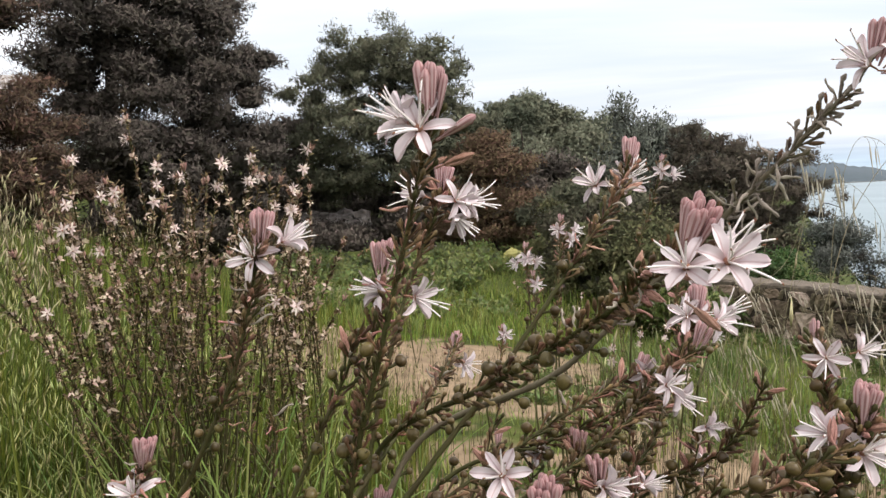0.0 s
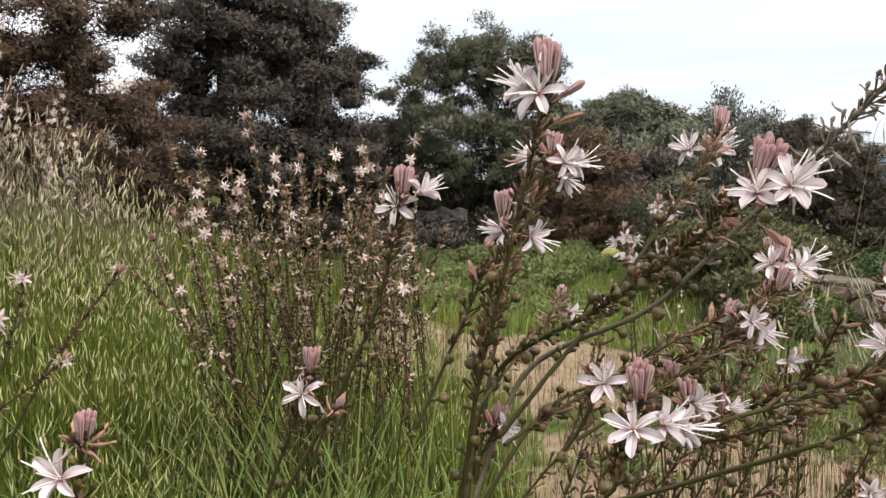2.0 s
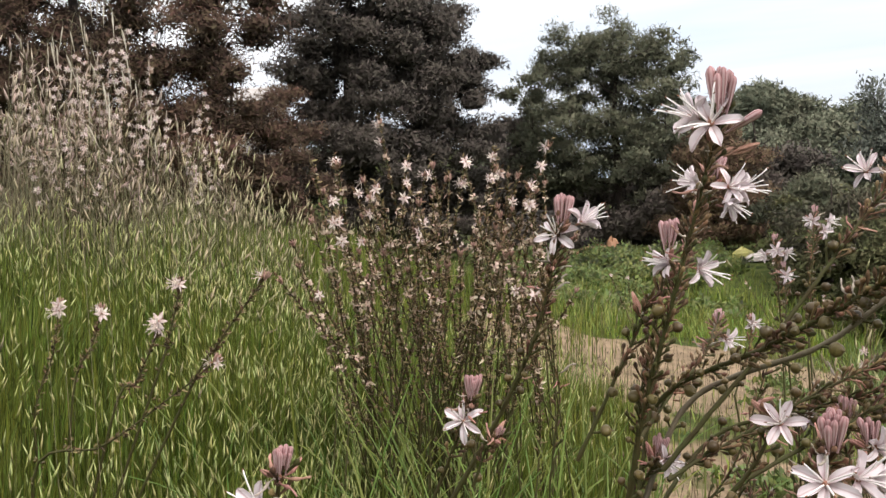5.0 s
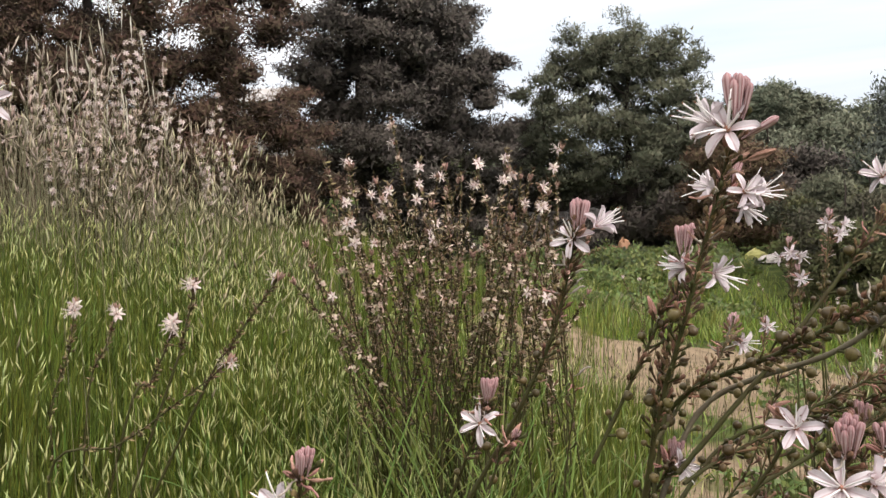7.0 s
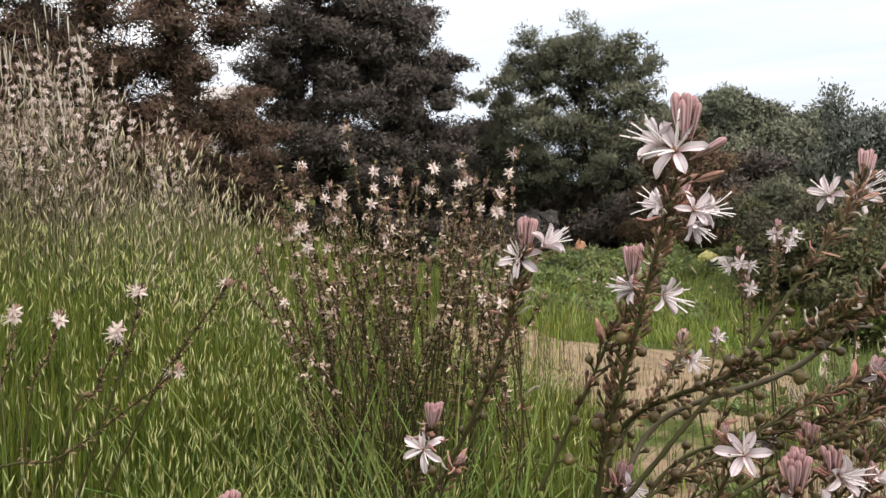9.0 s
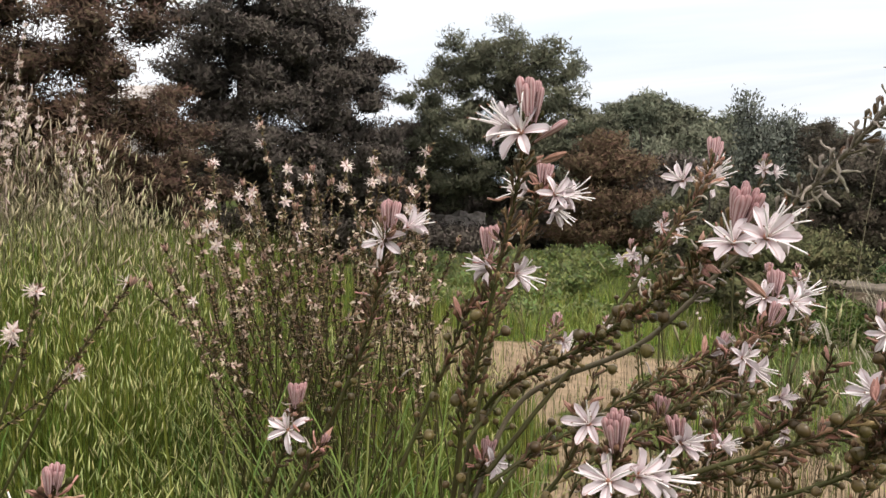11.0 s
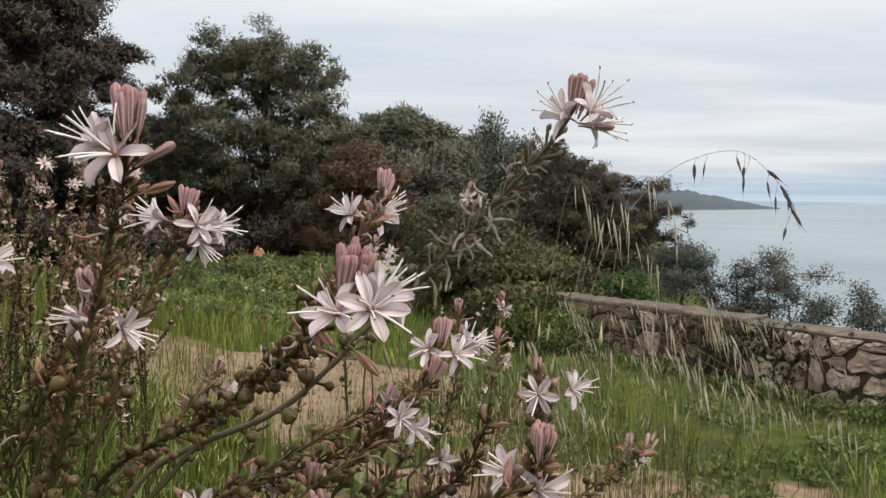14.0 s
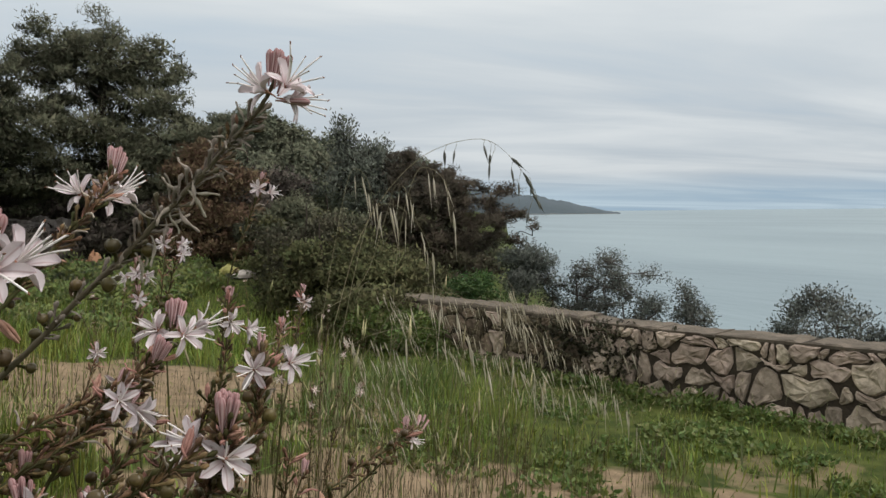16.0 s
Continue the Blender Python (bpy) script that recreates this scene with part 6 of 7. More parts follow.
# slighter stems just behind
slim = tagged(new("asphodel"), "slim asphodel with small white flowers beyond the main plant", "wildflower")
SLIM_ROOT = (0.2, 1.15, 0.0)
stalk(slim, [(0.183, 0.783, 1.133), (0.219, 0.790, 1.175), (0.237, 0.803, 1.225), (0.244, 0.819, 1.271), (0.248, 0.835, 1.300)], 0.0030, (0.1, 0.5), (0.2, 0.97), [((0.246, 0.818, 1.276), 25, -10, 0.0175, 0.85), ((0.262, 0.82, 1.268), 60, -20, 0.0166, 0.6)], 8, 0.0130, 2, 44, 1.0, SLIM_ROOT)
stalk(slim, [(0.253, 1.078, 1.179), (0.267, 1.093, 1.290), (0.291, 1.102, 1.362), (0.313, 1.111, 1.415), (0.321, 1.123, 1.440)], 0.0028, (0.1, 0.6), (0.3, 0.97), [((0.313, 1.10, 1.425), -20, 5, 0.0145, 0.8), ((0.327, 1.11, 1.42), 50, 0, 0.0138, 0.7)], 6, 0.0120, 1, 45, 0.6, SLIM_ROOT)
stalk(slim, [(0.347, 1.150, 1.090), (0.374, 1.182, 1.188), (0.388, 1.215, 1.233), (0.398, 1.248, 1.262)], 0.0028, (0.1, 0.5), (0.3, 0.97), [((0.396, 1.235, 1.245), 5, -5, 0.0160, 0.8)], 6, 0.0130, 1, 46, 0.6, SLIM_ROOT)
stalk(slim, [(0.276, 0.862, 1.178), (0.300, 0.891, 1.210), (0.313, 0.923, 1.232), (0.321, 0.957, 1.248)], 0.0028, (0.1, 0.5), (0.3, 0.97), [((0.318, 0.935, 1.222), 25, -20, 0.0130, 0.5)], 8, 0.0130, 1, 47, 0.8, SLIM_ROOT)
stalk(slim, [(0.136, 1.217, 1.162), (0.142, 1.245, 1.228), (0.144, 1.272, 1.270)], 0.0028, (0.1, 0.5), (0.3, 0.97), [((0.143, 1.26, 1.258), 25, 0, 0.0160, 0.6)], 5, 0.0110, 1, 48, 0.6, SLIM_ROOT)
stalk(slim, [(0.184, 1.306, 1.142), (0.188, 1.311, 1.255), (0.206, 1.309, 1.330)], 0.0028, (0.1, 0.5), (0.3, 0.97), [((0.208, 1.295, 1.325), 40, 0, 0.0160, 0.6)], 3, 0.0110, 1, 49, 0.6, SLIM_ROOT)
stalk(slim, [(0.139, 1.278, 1.036), (0.142, 1.301, 1.146), (0.141, 1.324, 1.259), (0.142, 1.344, 1.311)], 0.0030, (0.1, 0.5), (0.2, 0.97), [((0.142, 1.33, 1.295), -10, 0, 0.0170, 0.75), ((0.152, 1.335, 1.29), 50, -10, 0.0162, 0.6), ((0.128, 1.335, 1.288), -60, -10, 0.0162, 0.6)], 6, 0.0135, 1, 50, 0.7, SLIM_ROOT)
stalk(slim, [(0.162, 1.185, 1.131), (0.174, 1.210, 1.232), (0.185, 1.235, 1.319), (0.192, 1.256, 1.358)], 0.0030, (0.1, 0.5), (0.2, 0.97), [((0.186, 1.24, 1.345), -30, 0, 0.0155, 0.7), ((0.206, 1.245, 1.343), 50, 0, 0.0147, 0.7)], 6, 0.0130, 1, 51, 0.7, SLIM_ROOT)
stalk(slim, [(0.051, 1.151, 1.085), (0.077, 1.188, 1.149), (0.086, 1.218, 1.193)], 0.0028, (0.1, 0.5), (0.2, 0.97), [((0.086, 1.21, 1.188), 15, 0, 0.0160, 0.7)], 4, 0.0120, 1, 52, 0.7, SLIM_ROOT)
low = tagged(new("asphodel"), "low half-spent asphodel stem beside the dry grass", "wildflower")
stalk(low, [(0.355, 0.791, 1.074), (0.409, 0.799, 1.112), (0.435, 0.815, 1.130), (0.446, 0.836, 1.137)], 0.0026, (0.1, 0.5), (0.2, 0.97), [((0.448, 0.83, 1.124), 40, -5, 0.0130, 0.5)], 4, 0.0140, 1, 53, 0.8, (0.3, 0.75, 0.0))
stalk(low, [(0.288, 0.682, 1.096), (0.346, 0.716, 1.127), (0.407, 0.750, 1.144), (0.447, 0.784, 1.148)], 0.0028, (0.1, 0.9), (0.2, 0.97), [], 3, 0.018, 1, 54, 0.8, (0.28, 0.72, 0.0))

# ---- plants farther off: the same kind with simpler flowers ----
def far_flower_mesh(seed, spent=False):
    r = np.random.default_rng(seed)
    geo = Geo()
    for k in range(4 if spent else 6):
        a = k * math.pi / 3 + r.normal(0, 0.15)
        d = unit(r.normal(0, 1, 3)) * r.uniform(0.4, 1.0) if spent else np.array([math.cos(a), math.sin(a), r.uniform(0.1, 0.7)])
        geo.blade((0, 0, 0), d, np.cross(d, (0.3, 0.2, 1)) if spent else (-math.sin(a), math.cos(a), 0), 0.75 if spent else 1.0, 0.34, 0.5 if spent else 0.25, 0, 2, 0.03)
        b = a + 0.5
        e = unit([math.cos(b) * 0.6, math.sin(b) * 0.6, 0.9])
        if not spent:
            geo.tube([(0, 0, 0), e * 0.6, e * 1.1], [0.03, 0.025, 0.03], 3, 0, cap=False)
    geo.lathe([(0.03, -0.4), (0.06, -0.1), (0.13, 0.05), (0.03, 0.2)], 6, 1)
    return geo.mesh("flower")


FAR_FLOWERS = [far_flower_mesh(s) for s in (1, 2, 3)]
DRY_FLOWERS = [far_flower_mesh(s, True) for s in (4, 5, 6)]


def far_buds_mesh(seed):
    r = np.random.default_rng(seed)
    geo = Geo()
    for k in range(8):
        a = k * 2.4
        d = unit([math.cos(a) * 0.35, math.sin(a) * 0.35, 1])
        geo.lathe([(0.05, -0.1), (0.13, 0.3), (0.14, 0.65), (0.01, 1.0)], 5, 0, facing((0.1 * math.cos(a), 0.1 * math.sin(a), -0.2 * r.random()), d, 0, r.uniform(0.7, 1.0)))
    return geo.mesh("bud_tuft")


FAR_BUDS = [far_buds_mesh(s) for s in (1, 2)]


def far_stalk(plant, guide, seed, flowers=2, thick=0.0032, size=0.021, bracts=90, pods=16, start=0.35, dry=0):
    r = np.random.default_rng(seed)
    n = 22
    line = spline([np.array(p) for p in guide], n)
    line = line + np.cumsum(r.normal(0, 0.0012, (n, 3)), 0) * np.linspace(0, 1, n)[:, None]
    length = np.linalg.norm(np.diff(line, axis=0), axis=1).sum()
    rad = np.linspace(thick, thick * 0.45, n)
    geo = Geo()
    geo.tube(line, rad, 5, 0)
    for k in range(bracts):
        f = r.uniform(start, 0.98)
        i = min(n - 2, int(f * n))
        t, e, b = frame_at(line, i)
        p = line[i] + (line[i + 1] - line[i]) * (f * n - i)
        a = r.uniform(0, 6.28)
        out = math.cos(a) * e + math.sin(a) * b
        geo.blade(p, unit(t * 0.8 + out * 0.8 + r.normal(0, 0.3, 3)), np.cross(t, out), r.uniform(0.010, 0.024), r.uniform(0.006, 0.012), 0.1, 1, 2, 0.002)
    for k in range(pods):
        f = r.uniform(start * 0.7, 0.75)
        i = min(n - 2, int(f * n))
        t, e, b = frame_at(line, i)
        a = r.uniform(0, 6.28)
        out = math.cos(a) * e + math.sin(a) * b
        geo.lathe([(0.001, -0.004), (0.004, 0.002), (0.003, 0.006), (0.0004, 0.008)], 4, 2, facing(line[i] + out * 0.009, unit(out + t * 0.7)))
    st = part("flower_stalk", geo.mesh("flower_stalk"), [M_STEM, M_BRACT_FAR, M_CAPSULE], plant)
    t, e, b = frame_at(line, n - 2)
    part("bud_tuft", FAR_BUDS[seed % 2], M_BUD_FAR, st, m=facing(line[-1], t + np.array([0, 0, 0.3]), 0, size * r.uniform(0.8, 1.05)))
    for k in range(flowers):
        f = 0.985 - 0.035 * k * r.uniform(0.6, 1.4)
        i = min(n - 1, int(f * n))
        a = r.uniform(-80, 80)
        d = aim(a, r.uniform(-15, 25))
        part("flower", FAR_FLOWERS[(seed + k) % 3], [M_TEPAL_FAR, M_HEART], st, m=facing(Vector(line[i]) + d * 0.010, d, r.uniform(0, 6), size * r.uniform(0.75, 1.05)))
    for k in range(dry):
        f = r.uniform(0.66, 0.97)
        i = min(n - 1, int(f * n))
        d = aim(r.uniform(-180, 180), r.uniform(-40, 40))
        part("dry_flower", DRY_FLOWERS[(seed + k) % 3], [M_TEPAL_DRY, M_HUSK], st, m=facing(Vector(line[i]) + d * 0.009, d, r.uniform(0, 6), size * r.uniform(0.65, 1.25)))
    return line


low_left = tagged(new("asphodel"), "sprawling asphodel with pale flowers low in the meadow grass", "wildflower")
for k, (guide, fl) in enumerate((([(-1.546, 1.412, 0.816), (-1.396, 1.475, 0.872), (-1.240, 1.542, 0.981), (-1.137, 1.592, 1.058)], 2), ([(-1.209, 1.568, 0.977), (-1.138, 1.611, 1.097), (-1.080, 1.650, 1.191), (-1.041, 1.681, 1.259)], 1), ([(-1.388, 1.515, 0.939), (-1.341, 1.549, 1.010), (-1.299, 1.584, 1.111), (-1.296, 1.604, 1.152)], 3), ([(-1.322, 1.588, 0.986), (-1.285, 1.622, 1.112), (-1.269, 1.649, 1.211), (-1.273, 1.667, 1.246)], 3))):
    far_stalk(low_left, [(-1.62, 1.5, 0.25)] + guide, 200 + k, fl, 0.0042, 0.028)
low_left2 = tagged(new("asphodel"), "small pale asphodel in the meadow grass", "wildflower")
for k, guide in enumerate(([(-1.813, 1.861, 0.903), (-1.765, 1.908, 1.052), (-1.752, 1.942, 1.153)], [(-1.935, 1.822, 0.806), (-1.884, 1.873, 1.042), (-1.875, 1.909, 1.191)])):
    far_stalk(low_left2, [(-1.9, 1.85, 0.3)] + guide, 210 + k, 3, 0.0042, 0.028)

# the wide clump beside the clearing
clump = tagged(new("asphodel_clump"), "wide clump of brown-stemmed asphodels with many small pale flowers", "wildflower")
r = np.random.default_rng(77)
tips = [(-1.04, 2.64, 1.741), (-1.16, 2.5, 1.60), (-1.06, 2.5, 1.53), (-0.94, 1.95, 1.387), (-0.37, 2.30, 1.573), (-0.54, 2.26, 1.552), (-0.44, 2.25, 1.44), (-0.68, 2.4, 1.55), (-0.90, 2.5, 1.58), (-0.80, 2.4, 1.52)]
while len(tips) < 84:
    ux = r.uniform(-1.17, -0.32)
    tips.append((ux, 2.35 + r.normal(0, 0.28), r.uniform(1.16, 1.54) - 0.25 * max(0, abs(ux + 0.8) - 0.25) - 0.5 * max(0, ux + 0.48)))
for k, tip in enumerate(tips):
    tip = np.array(tip)
    root = np.array([-0.78 + 0.35 * (tip[0] + 0.78) + r.normal(0, 0.16), 2.3 + r.normal(0, 0.22), 0.05])
    mid = root * 0.45 + tip * 0.55 + np.array([0.10 * (root[0] - tip[0]), 0, 0.03]) + r.normal(0, 0.03, 3)
    far_stalk(clump, [root, mid, tip], 300 + k, int(r.choice([0, 0, 0, 0, 1])) if k > 9 else 3, 0.0036, 0.0245, 120, 16, 0.50, 10)

strap = Geo()
for k in range(460):
    a = r.uniform(0, 6.28)
    out = np.array([math.cos(a), math.sin(a), r.uniform(1.4, 4.2)])
    ln = r.uniform(0.75, 1.3)
    q = np.array([-0.74 + r.normal(0, 0.30), 2.05 + r.normal(0, 0.26), 0.05])
    strap.blade(q, out, (-math.sin(a), math.cos(a), 0), ln, r.uniform(0.004, 0.009), r.uniform(0.15, 0.7), 0, 7, 0.003)
part("leaf_rosette", strap.mesh("leaf_rosette"), M_STRAP, clump, "long grey-green strap leaves")

# tall pale plants on top of the bank
for k in range(6):
    plant = tagged(new("asphodel_clump"), "tall asphodels with dense pale pink flower spikes on the grassy bank", "wildflower", "asphodels on the bank")
    cx, cy = ((-3.75, 4.35), (-3.5, 4.5), (-3.05, 4.9), (-4.35, 4.3), (-3.6, 4.0), (-4.1, 4.5))[k]
    gz = float(land(cx, cy))
    for q in range(6 if k == 2 else 13):
        root = np.array([cx + r.normal(0, 0.1), cy + r.normal(0, 0.1), gz])
        tall = (1.62, 1.75, 1.25, 1.6, 1.3, 1.55)[k] * r.uniform(0.6, 1.0)
        tip = root + [r.normal(0.02, 0.24), r.normal(0, 0.2), tall]
        far_stalk(plant, [root, root * 0.5 + tip * 0.5 + r.normal(0, 0.03, 3), tip], 500 + 20 * k + q, int(r.integers(6, 11)), 0.004, 0.027, 70, 8, 0.4, 13)
for k in range(6):
    x, y = ((-0.3, 6.9), (1.0, 7.7), (1.5, 6.6), (-1.9, 7.2), (0.75, 3.1), (0.62, 2.6))[k]
    plant = tagged(new("asphodel"), "small distant asphodel with a few white flowers", "wildflower", "scattered asphodels")
    for q in range(3):
        root = np.array([x, y, float(land(x, y))])
        tip = root + [r.normal(0, 0.2), r.normal(0, 0.1), r.uniform(0.7, 1.05)]
        far_stalk(plant, [root, (root + tip) / 2 + r.normal(0, 0.04, 3), tip], 700 + 10 * k + q, 2)

# ======== wild oats close by ========
def oat_grain_mesh(seed, slim=0.023):
    """A hanging spikelet: two slim husks a little apart, with a fine awn."""
    r = np.random.default_rng(seed)
    geo = Geo()
    fat = slim + 0.012 * r.random()
    geo.lathe([(0.008, 0.0), (fat * 0.6, -0.12), (fat, -0.35), (fat * 0.8, -0.62), (fat * 0.4, -0.85), (0.012, -1.0), (0.006, -1.25), (0.002, -1.5)], 6, 0, None, 2, 0.35)
    return geo.mesh("spikelet")


OAT_GRAINS = [oat_grain_mesh(s, 0.033) for s in (1, 2, 3)]
DARK_GRAINS = [oat_grain_mesh(s, 0.085) for s in (4, 5, 6)]


def oat(guide, grains=10, size=0.024, first=0.5, seed=1, rooted=None, mat=None, hang=0.012, thick=0.00035, tilt=0.08):
    """A thin arching stem with spikelets that hang from its outer part on hair-fine stalks."""
    r = np.random.default_rng(seed)
    n = 34
    line = spline(guide, n)
    geo = Geo()
    if rooted is not None:
        low = spline([np.array(rooted), (np.array(rooted) + line[0]) / 2 + r.normal(0, 0.01, 3), line[0]], 7)
        geo.tube(low, np.full(7, thick * 1.15), 5, 0, cap=False)
    geo.tube(line, np.linspace(thick, thick * 0.45, n), 5)
    spots = []
    for k in range(grains):
        f = first + (1 - first) * (k + 0.7 * r.random()) / grains
        p = line[min(n - 1, int(f * n))]
        drop = np.array([r.normal(0, 0.25), r.normal(0, 0.25), -1.0]) * hang * r.uniform(0.4, 1.6)
        drop = drop + np.array([0.006, 0, 0]) * r.random()
        geo.tube([p, p + drop * 0.4 + [0.002, 0, 0.002], p + drop], [0.00025, 0.0002, 0.0002], 3)
        spots.append(p + drop)
    root = thing("wild_oat", "arching wild oat stem with hanging straw-coloured spikelets", "grass", "wild oats", mesh=geo.mesh("wild_oat"), mats=[M_OAT_STEM])
    for k, p in enumerate(spots):
        part("spikelet", (DARK_GRAINS if mat else OAT_GRAINS)[k % 3], mat or M_OAT, root, m=facing(p, (r.normal(0, 0.10) - tilt, r.normal(0, 0.15), 1), r.uniform(0, 6), size * r.uniform(0.8, 1.35)))
    if mat:
        # the last spikelets lie close along the drooping tip
        for k, i in enumerate((n - 9, n - 6, n - 5, n - 3, n - 2, n - 1)):
            back = line[i - 1] - line[i]
            part("spikelet", DARK_GRAINS[k % 3], mat, root, m=facing(line[i], unit(back) + r.normal(0, 0.08, 3), r.uniform(0, 6), size * r.uniform(1.0, 1.35)))
    return root


oat([(0.328, 0.674, 1.286), (0.358, 0.672, 1.376), (0.408, 0.662, 1.439), (0.465, 0.647, 1.458), (0.498, 0.637, 1.434), (0.516, 0.634, 1.402)], 10, 0.0125, 0.45, 97, (0.4, 0.8, 0.0), M_OAT_DARK)
oat([(0.374, 0.867, 1.228), (0.404, 0.869, 1.354), (0.425, 0.870, 1.397), (0.456, 0.865, 1.392), (0.484, 0.859, 1.352), (0.494, 0.859, 1.290)], 9, 0.026, 0.4, 98, (0.45, 1.0, -0.02), None)
oat([(0.354, 0.905, 1.209), (0.374, 0.904, 1.326), (0.396, 0.902, 1.429), (0.409, 0.898, 1.442), (0.421, 0.892, 1.422), (0.424, 0.889, 1.387)], 7, 0.026, 0.5, 99, (0.42, 1.05, -0.02), None)
oat([(0.442, 1.032, 1.180), (0.489, 1.019, 1.255), (0.519, 1.009, 1.274), (0.557, 0.995, 1.268), (0.582, 0.983, 1.218), (0.613, 0.969, 1.162)], 10, 0.028, 0.35, 100, (0.55, 1.15, -0.02), None)
oat([(0.425, 1.143, 1.152), (0.467, 1.130, 1.195), (0.546, 1.102, 1.212), (0.634, 1.069, 1.190), (0.698, 1.044, 1.152), (0.747, 1.024, 1.110)], 10, 0.028, 0.35, 101, (0.55, 1.25, -0.02), None)
oat([(0.571, 1.188, 0.992), (0.653, 1.162, 1.059), (0.734, 1.135, 1.098), (0.807, 1.108, 1.091), (0.870, 1.086, 1.096), (0.902, 1.072, 1.060)], 12, 0.028, 0.4, 102, (0.75, 1.35, -0.03), None)
oat([(0.452, 0.922, 1.198), (0.466, 0.925, 1.350), (0.489, 0.922, 1.437), (0.510, 0.914, 1.444), (0.526, 0.907, 1.422), (0.532, 0.903, 1.371)], 8, 0.027, 0.45, 103, (0.6, 1.1, -0.02), None)
oat([(0.374, 1.007, 1.251), (0.433, 0.988, 1.296), (0.464, 0.981, 1.379), (0.479, 0.978, 1.425), (0.493, 0.972, 1.417), (0.506, 0.965, 1.371)], 6, 0.026, 0.5, 104, (0.5, 1.1, -0.02), None)
oat([(0.738, 1.018, 0.932), (0.765, 1.013, 1.018), (0.799, 1.004, 1.087), (0.833, 0.993, 1.113), (0.856, 0.983, 1.069), (0.863, 0.977, 1.017)], 8, 0.028, 0.45, 105, None, None)
oat([(0.649, 1.168, 1.140), (0.678, 1.161, 1.215), (0.705, 1.153, 1.243), (0.731, 1.142, 1.214), (0.752, 1.131, 1.157), (0.763, 1.124, 1.091)], 11, 0.028, 0.35, 106, (0.75, 1.3, -0.03), None)
for k, (x, y, top) in enumerate(((-0.99, 0.93, 1.72), (-0.93, 0.92, 1.75), (-1.04, 0.95, 1.70), (-0.97, 1.02, 1.66))):
    g = float(land(x, y))
    oat([(x, y, g + 0.9), (x + 0.01, y, top - 0.12), (x + 0.035, y, top), (x + 0.08, y - 0.01, top + 0.005), (x + 0.12, y - 0.02, top - 0.05), (x + 0.135, y - 0.02, top - 0.12)], 9, 0.028, 0.3, 110 + k, (x - 0.02, y + 0.05, g))
r = np.random.default_rng(314)
for k in range(32):
    az, d = 15 + 16 * r.random() ** 1.4, r.uniform(1.2, 2.4)
    x, y, _ = polar(az, d)
    g = float(land(x, y))
    top = 1.39 - d * r.uniform(0.10, 0.27) - g
    a = r.uniform(-0.6, 0.9)
    out = np.array([math.cos(a), math.sin(a), 0]) * r.uniform(0.16, 0.36)
    p0 = np.array([x, y, g])
    oat([p0, p0 + [0.02, 0, top * 0.6], p0 + out * 0.4 + [0, 0, top * 0.98], p0 + out * 0.75 + [0, 0, top], p0 + out * 1.15 + [0, 0, top - 0.07]], int(r.integers(9, 16)), 0.026, 0.70, 900 + k, hang=0.016, thick=0.00045, tilt=0.28)


# ======== small things of the clearing ========
def lumpy(r, n_seg, n_ring, size, rough):
    """A rough closed lump, flattened below."""
    verts, tris = [], []
    ph = r.uniform(0, 6, 6)
    for i in range(n_ring + 1):
        e = -math.pi / 2 + math.pi * i / n_ring
        for k in range(n_seg):
            a = 2 * math.pi * k / n_seg
            q = 1 + rough * (math.sin(2 * a + ph[0]) * math.cos(e + ph[1]) + 0.6 * math.sin(3 * a + ph[2] + 2 * e) + 0.4 * math.sin(5 * a + ph[3] - 3 * e)) + r.normal(0, rough * 0.15)
            verts.append((q * size[0] * math.cos(e) * math.cos(a), q * size[1] * math.cos(e) * math.sin(a), max(-0.25 * size[2], q * size[2] * math.sin(e))))
    for i in range(n_ring):
        for k in range(n_seg):
            p, q = i * n_seg + k, i * n_seg + (k + 1) % n_seg
            tris += [[p, q, q + n_seg], [p, q + n_seg, p + n_seg]]
    return verts, tris


def placed(name, label, category, az, dist, lump, mat, dz=0.0, parent=None, group=""):
    x, y, _ = polar(az, dist)
    v, t = lump
    ob = thing(name, label, category, group, mesh=np_mesh(name, v, t, smooth=False), mats=[mat])
    ob.location = (x, y, float(land(x, y)) + dz)
    return ob


r = np.random.default_rng(8)
placed("clay_mound", "low mound of orange clay earth behind the herbs", "mound", -4.6, 20.5, lumpy(r, 18, 8, (0.62, 0.4, 0.30), 0.12), M_CLAY)
placed("boulder", "upright rounded orange sandstone boulder beside the clay mound", "rock", -3.75, 20.0, lumpy(r, 14, 10, (0.20, 0.18, 0.46), 0.14), M_CLAY, 0.05)
placed("concrete_block", "pale broken concrete block in the scrub", "block", 6.1, 17.0, lumpy(r, 10, 5, (0.32, 0.2, 0.13), 0.06), M_RUBBLE, 0.03)
placed("plastic_sack", "crumpled yellow plastic sack lying in the scrub", "sack", 5.1, 18.2, lumpy(r, 14, 8, (0.26, 0.2, 0.19), 0.16), M_YELLOW, 0.04)


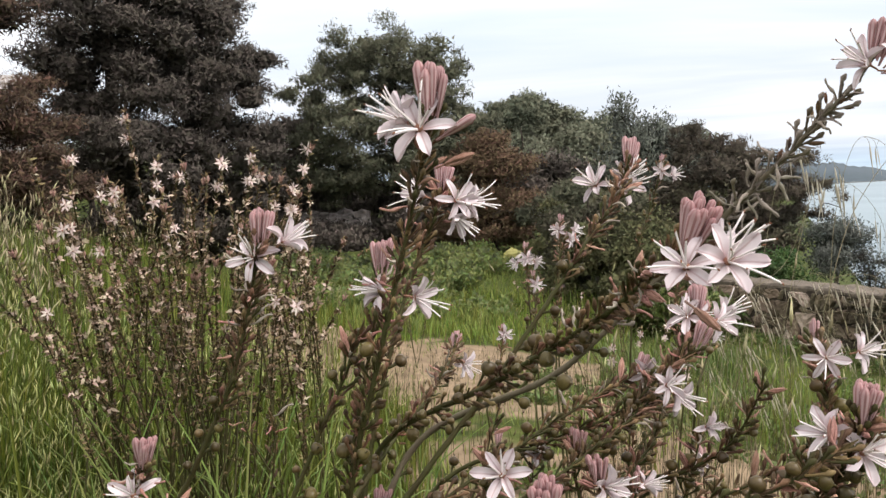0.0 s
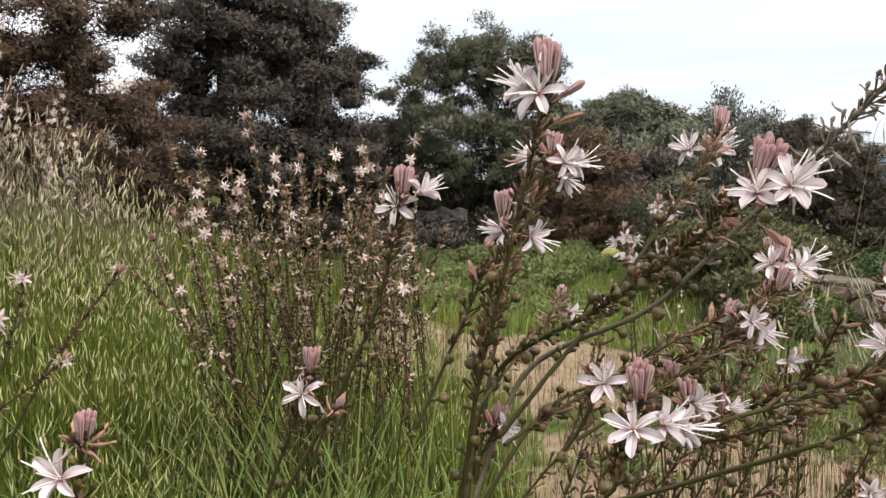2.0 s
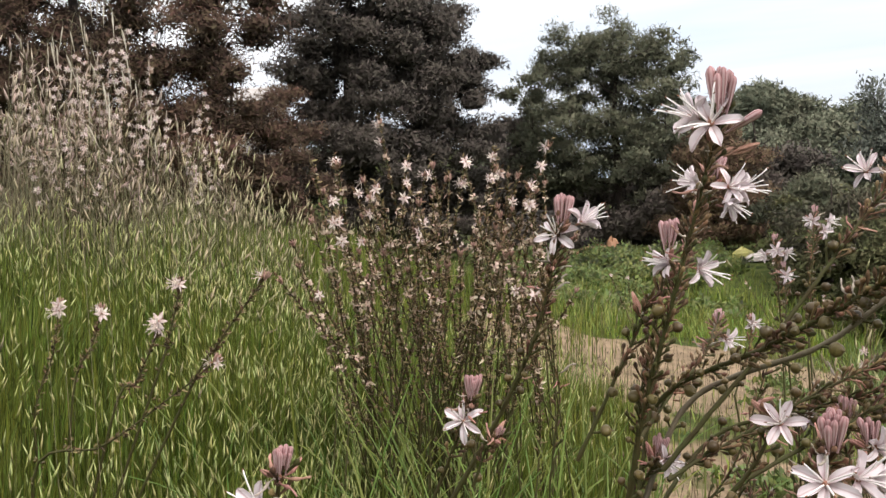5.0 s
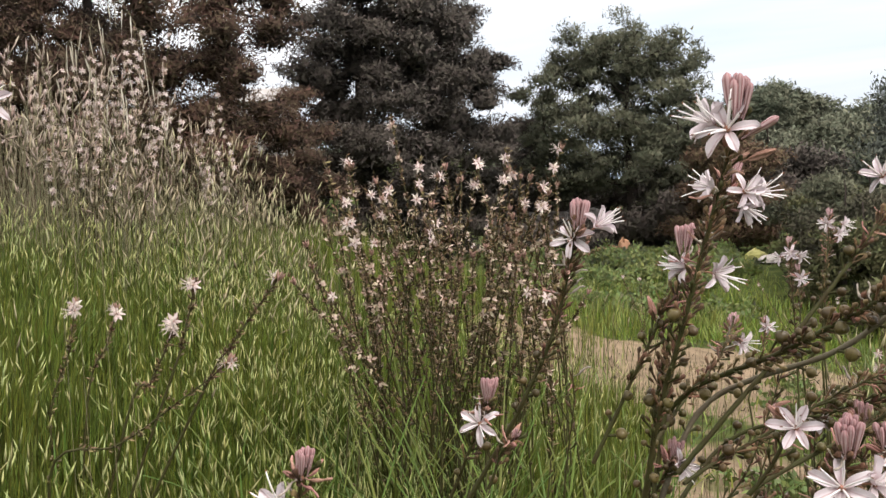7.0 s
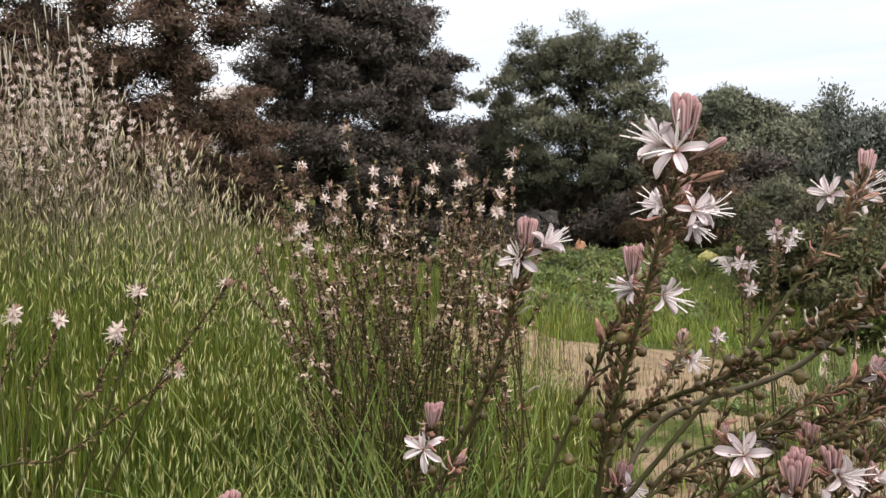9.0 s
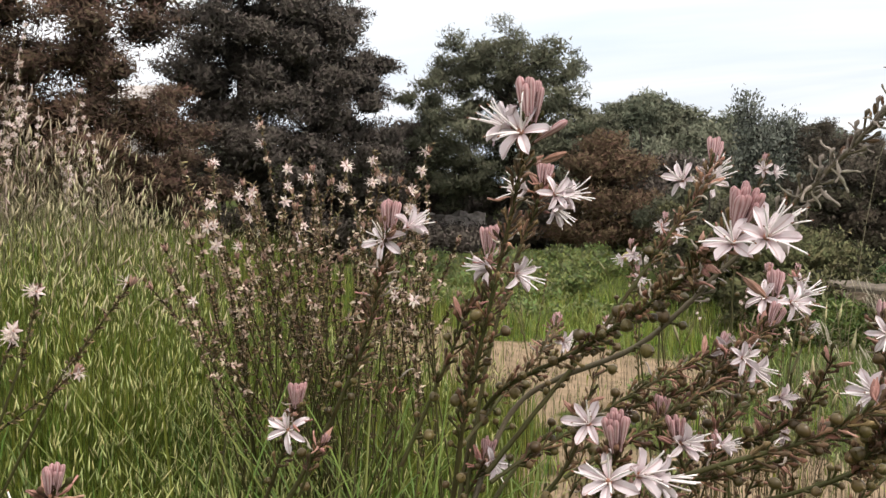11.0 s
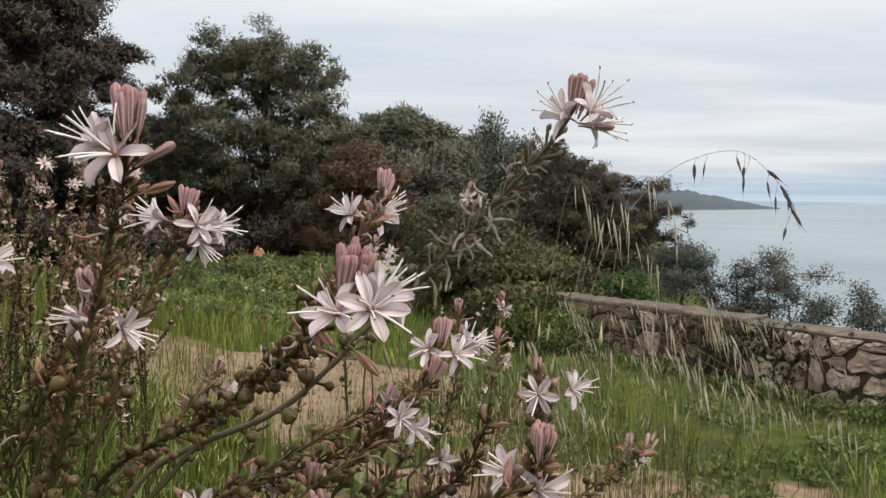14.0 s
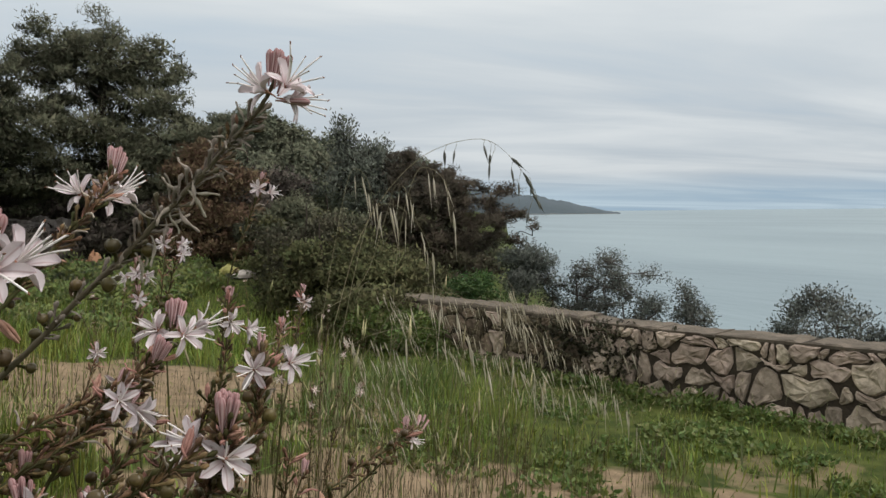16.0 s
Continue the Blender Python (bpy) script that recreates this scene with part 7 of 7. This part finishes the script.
def rubble_wall():
    """A low pale wall of loose stones far back under the trees."""
    rr = np.random.default_rng(12)
    core = Geo()
    a, b = polar(-11.4, 27.2), polar(-5.2, 26.8)
    d = unit(b - a)
    nrm = np.array([-d[1], d[0], 0])
    base = min(float(land(a[0], a[1])), float(land(b[0], b[1]))) - 0.1
    top = base + 1.35
    q = [a + nrm * 0.2, b + nrm * 0.2, b - nrm * 0.2, a - nrm * 0.2]
    core.add([(p[0], p[1], z) for z in (base, top) for p in q], [[0, 1, 5], [0, 5, 4], [1, 2, 6], [1, 6, 5], [2, 3, 7], [2, 7, 6], [3, 0, 4], [3, 4, 7], [4, 5, 6], [4, 6, 7]])
    wall = thing("wall_rubble", "low wall of pale loose stones back under the pines", "wall", kind="structure", mesh=core.mesh("wall_rubble", False), mats=[M_RUBBLE])
    length = np.linalg.norm(b - a)
    shapes = [np_mesh("stone", *lumpy(rr, 8, 5, (0.26, 0.16, 0.13), 0.12), smooth=False) for _ in range(4)]
    for row in range(7):
        u = rr.uniform(0, 0.2)
        while u < length:
            w = rr.uniform(0.22, 0.62)
            p = a + d * u - nrm * rr.uniform(0.1, 0.26)
            part("stone", shapes[int(rr.integers(0, 4))], M_RUBBLE, wall, m=Matrix.Translation((p[0], p[1], base + 0.15 + row * 0.19 + rr.normal(0, 0.04))) @ Matrix.Rotation(math.atan2(d[1], d[0]) + rr.normal(0, 0.1), 4, "Z") @ Matrix.Scale(w / 0.5, 4))
            u += w


rubble_wall()


def box(x0, x1, y0, y1, z0, z1):
    v = [(x, y, z) for z in (z0, z1) for x, y in ((x0, y0), (x1, y0), (x1, y1), (x0, y1))]
    return v, [[0, 1, 5], [0, 5, 4], [1, 2, 6], [1, 6, 5], [2, 3, 7], [2, 7, 6], [3, 0, 4], [3, 4, 7], [4, 5, 6], [4, 6, 7], [0, 2, 1], [0, 3, 2]]


def house():
    """A small pale house on the rise, glimpsed between the pines."""
    x, y, _ = polar(-29.3, 58)
    root = tagged(new("house"), "small pale plastered house glimpsed between the pines", "house")
    root.location = (x, y, float(land(x, y)) - 0.05)
    root.rotation_euler = (0, 0, radians(28))
    g = Geo()
    g.add(*box(-2.4, 2.4, -3, 3, 0.0, 4.6))
    part("wall", g.mesh("wall", False), M_PLASTER, root)
    g = Geo()
    g.add([(-2.7, -3.4, 4.6), (2.7, -3.4, 4.6), (2.7, 3.4, 4.6), (-2.7, 3.4, 4.6), (-2.7, 0, 6.0), (2.7, 0, 6.0)], [[0, 1, 5], [0, 5, 4], [2, 3, 4], [2, 4, 5], [0, 4, 3], [1, 2, 5], [0, 3, 2], [0, 2, 1]])
    part("roof", g.mesh("roof", False), M_PLASTER, root, "low pale gable roof")
    for k in (-1.2, 1.2):
        g = Geo()
        g.add(*box(k - 0.5, k + 0.5, -3.06, -2.9, 2.2, 3.5))
        part("window", g.mesh("window", False), M_BARK, root)


house()
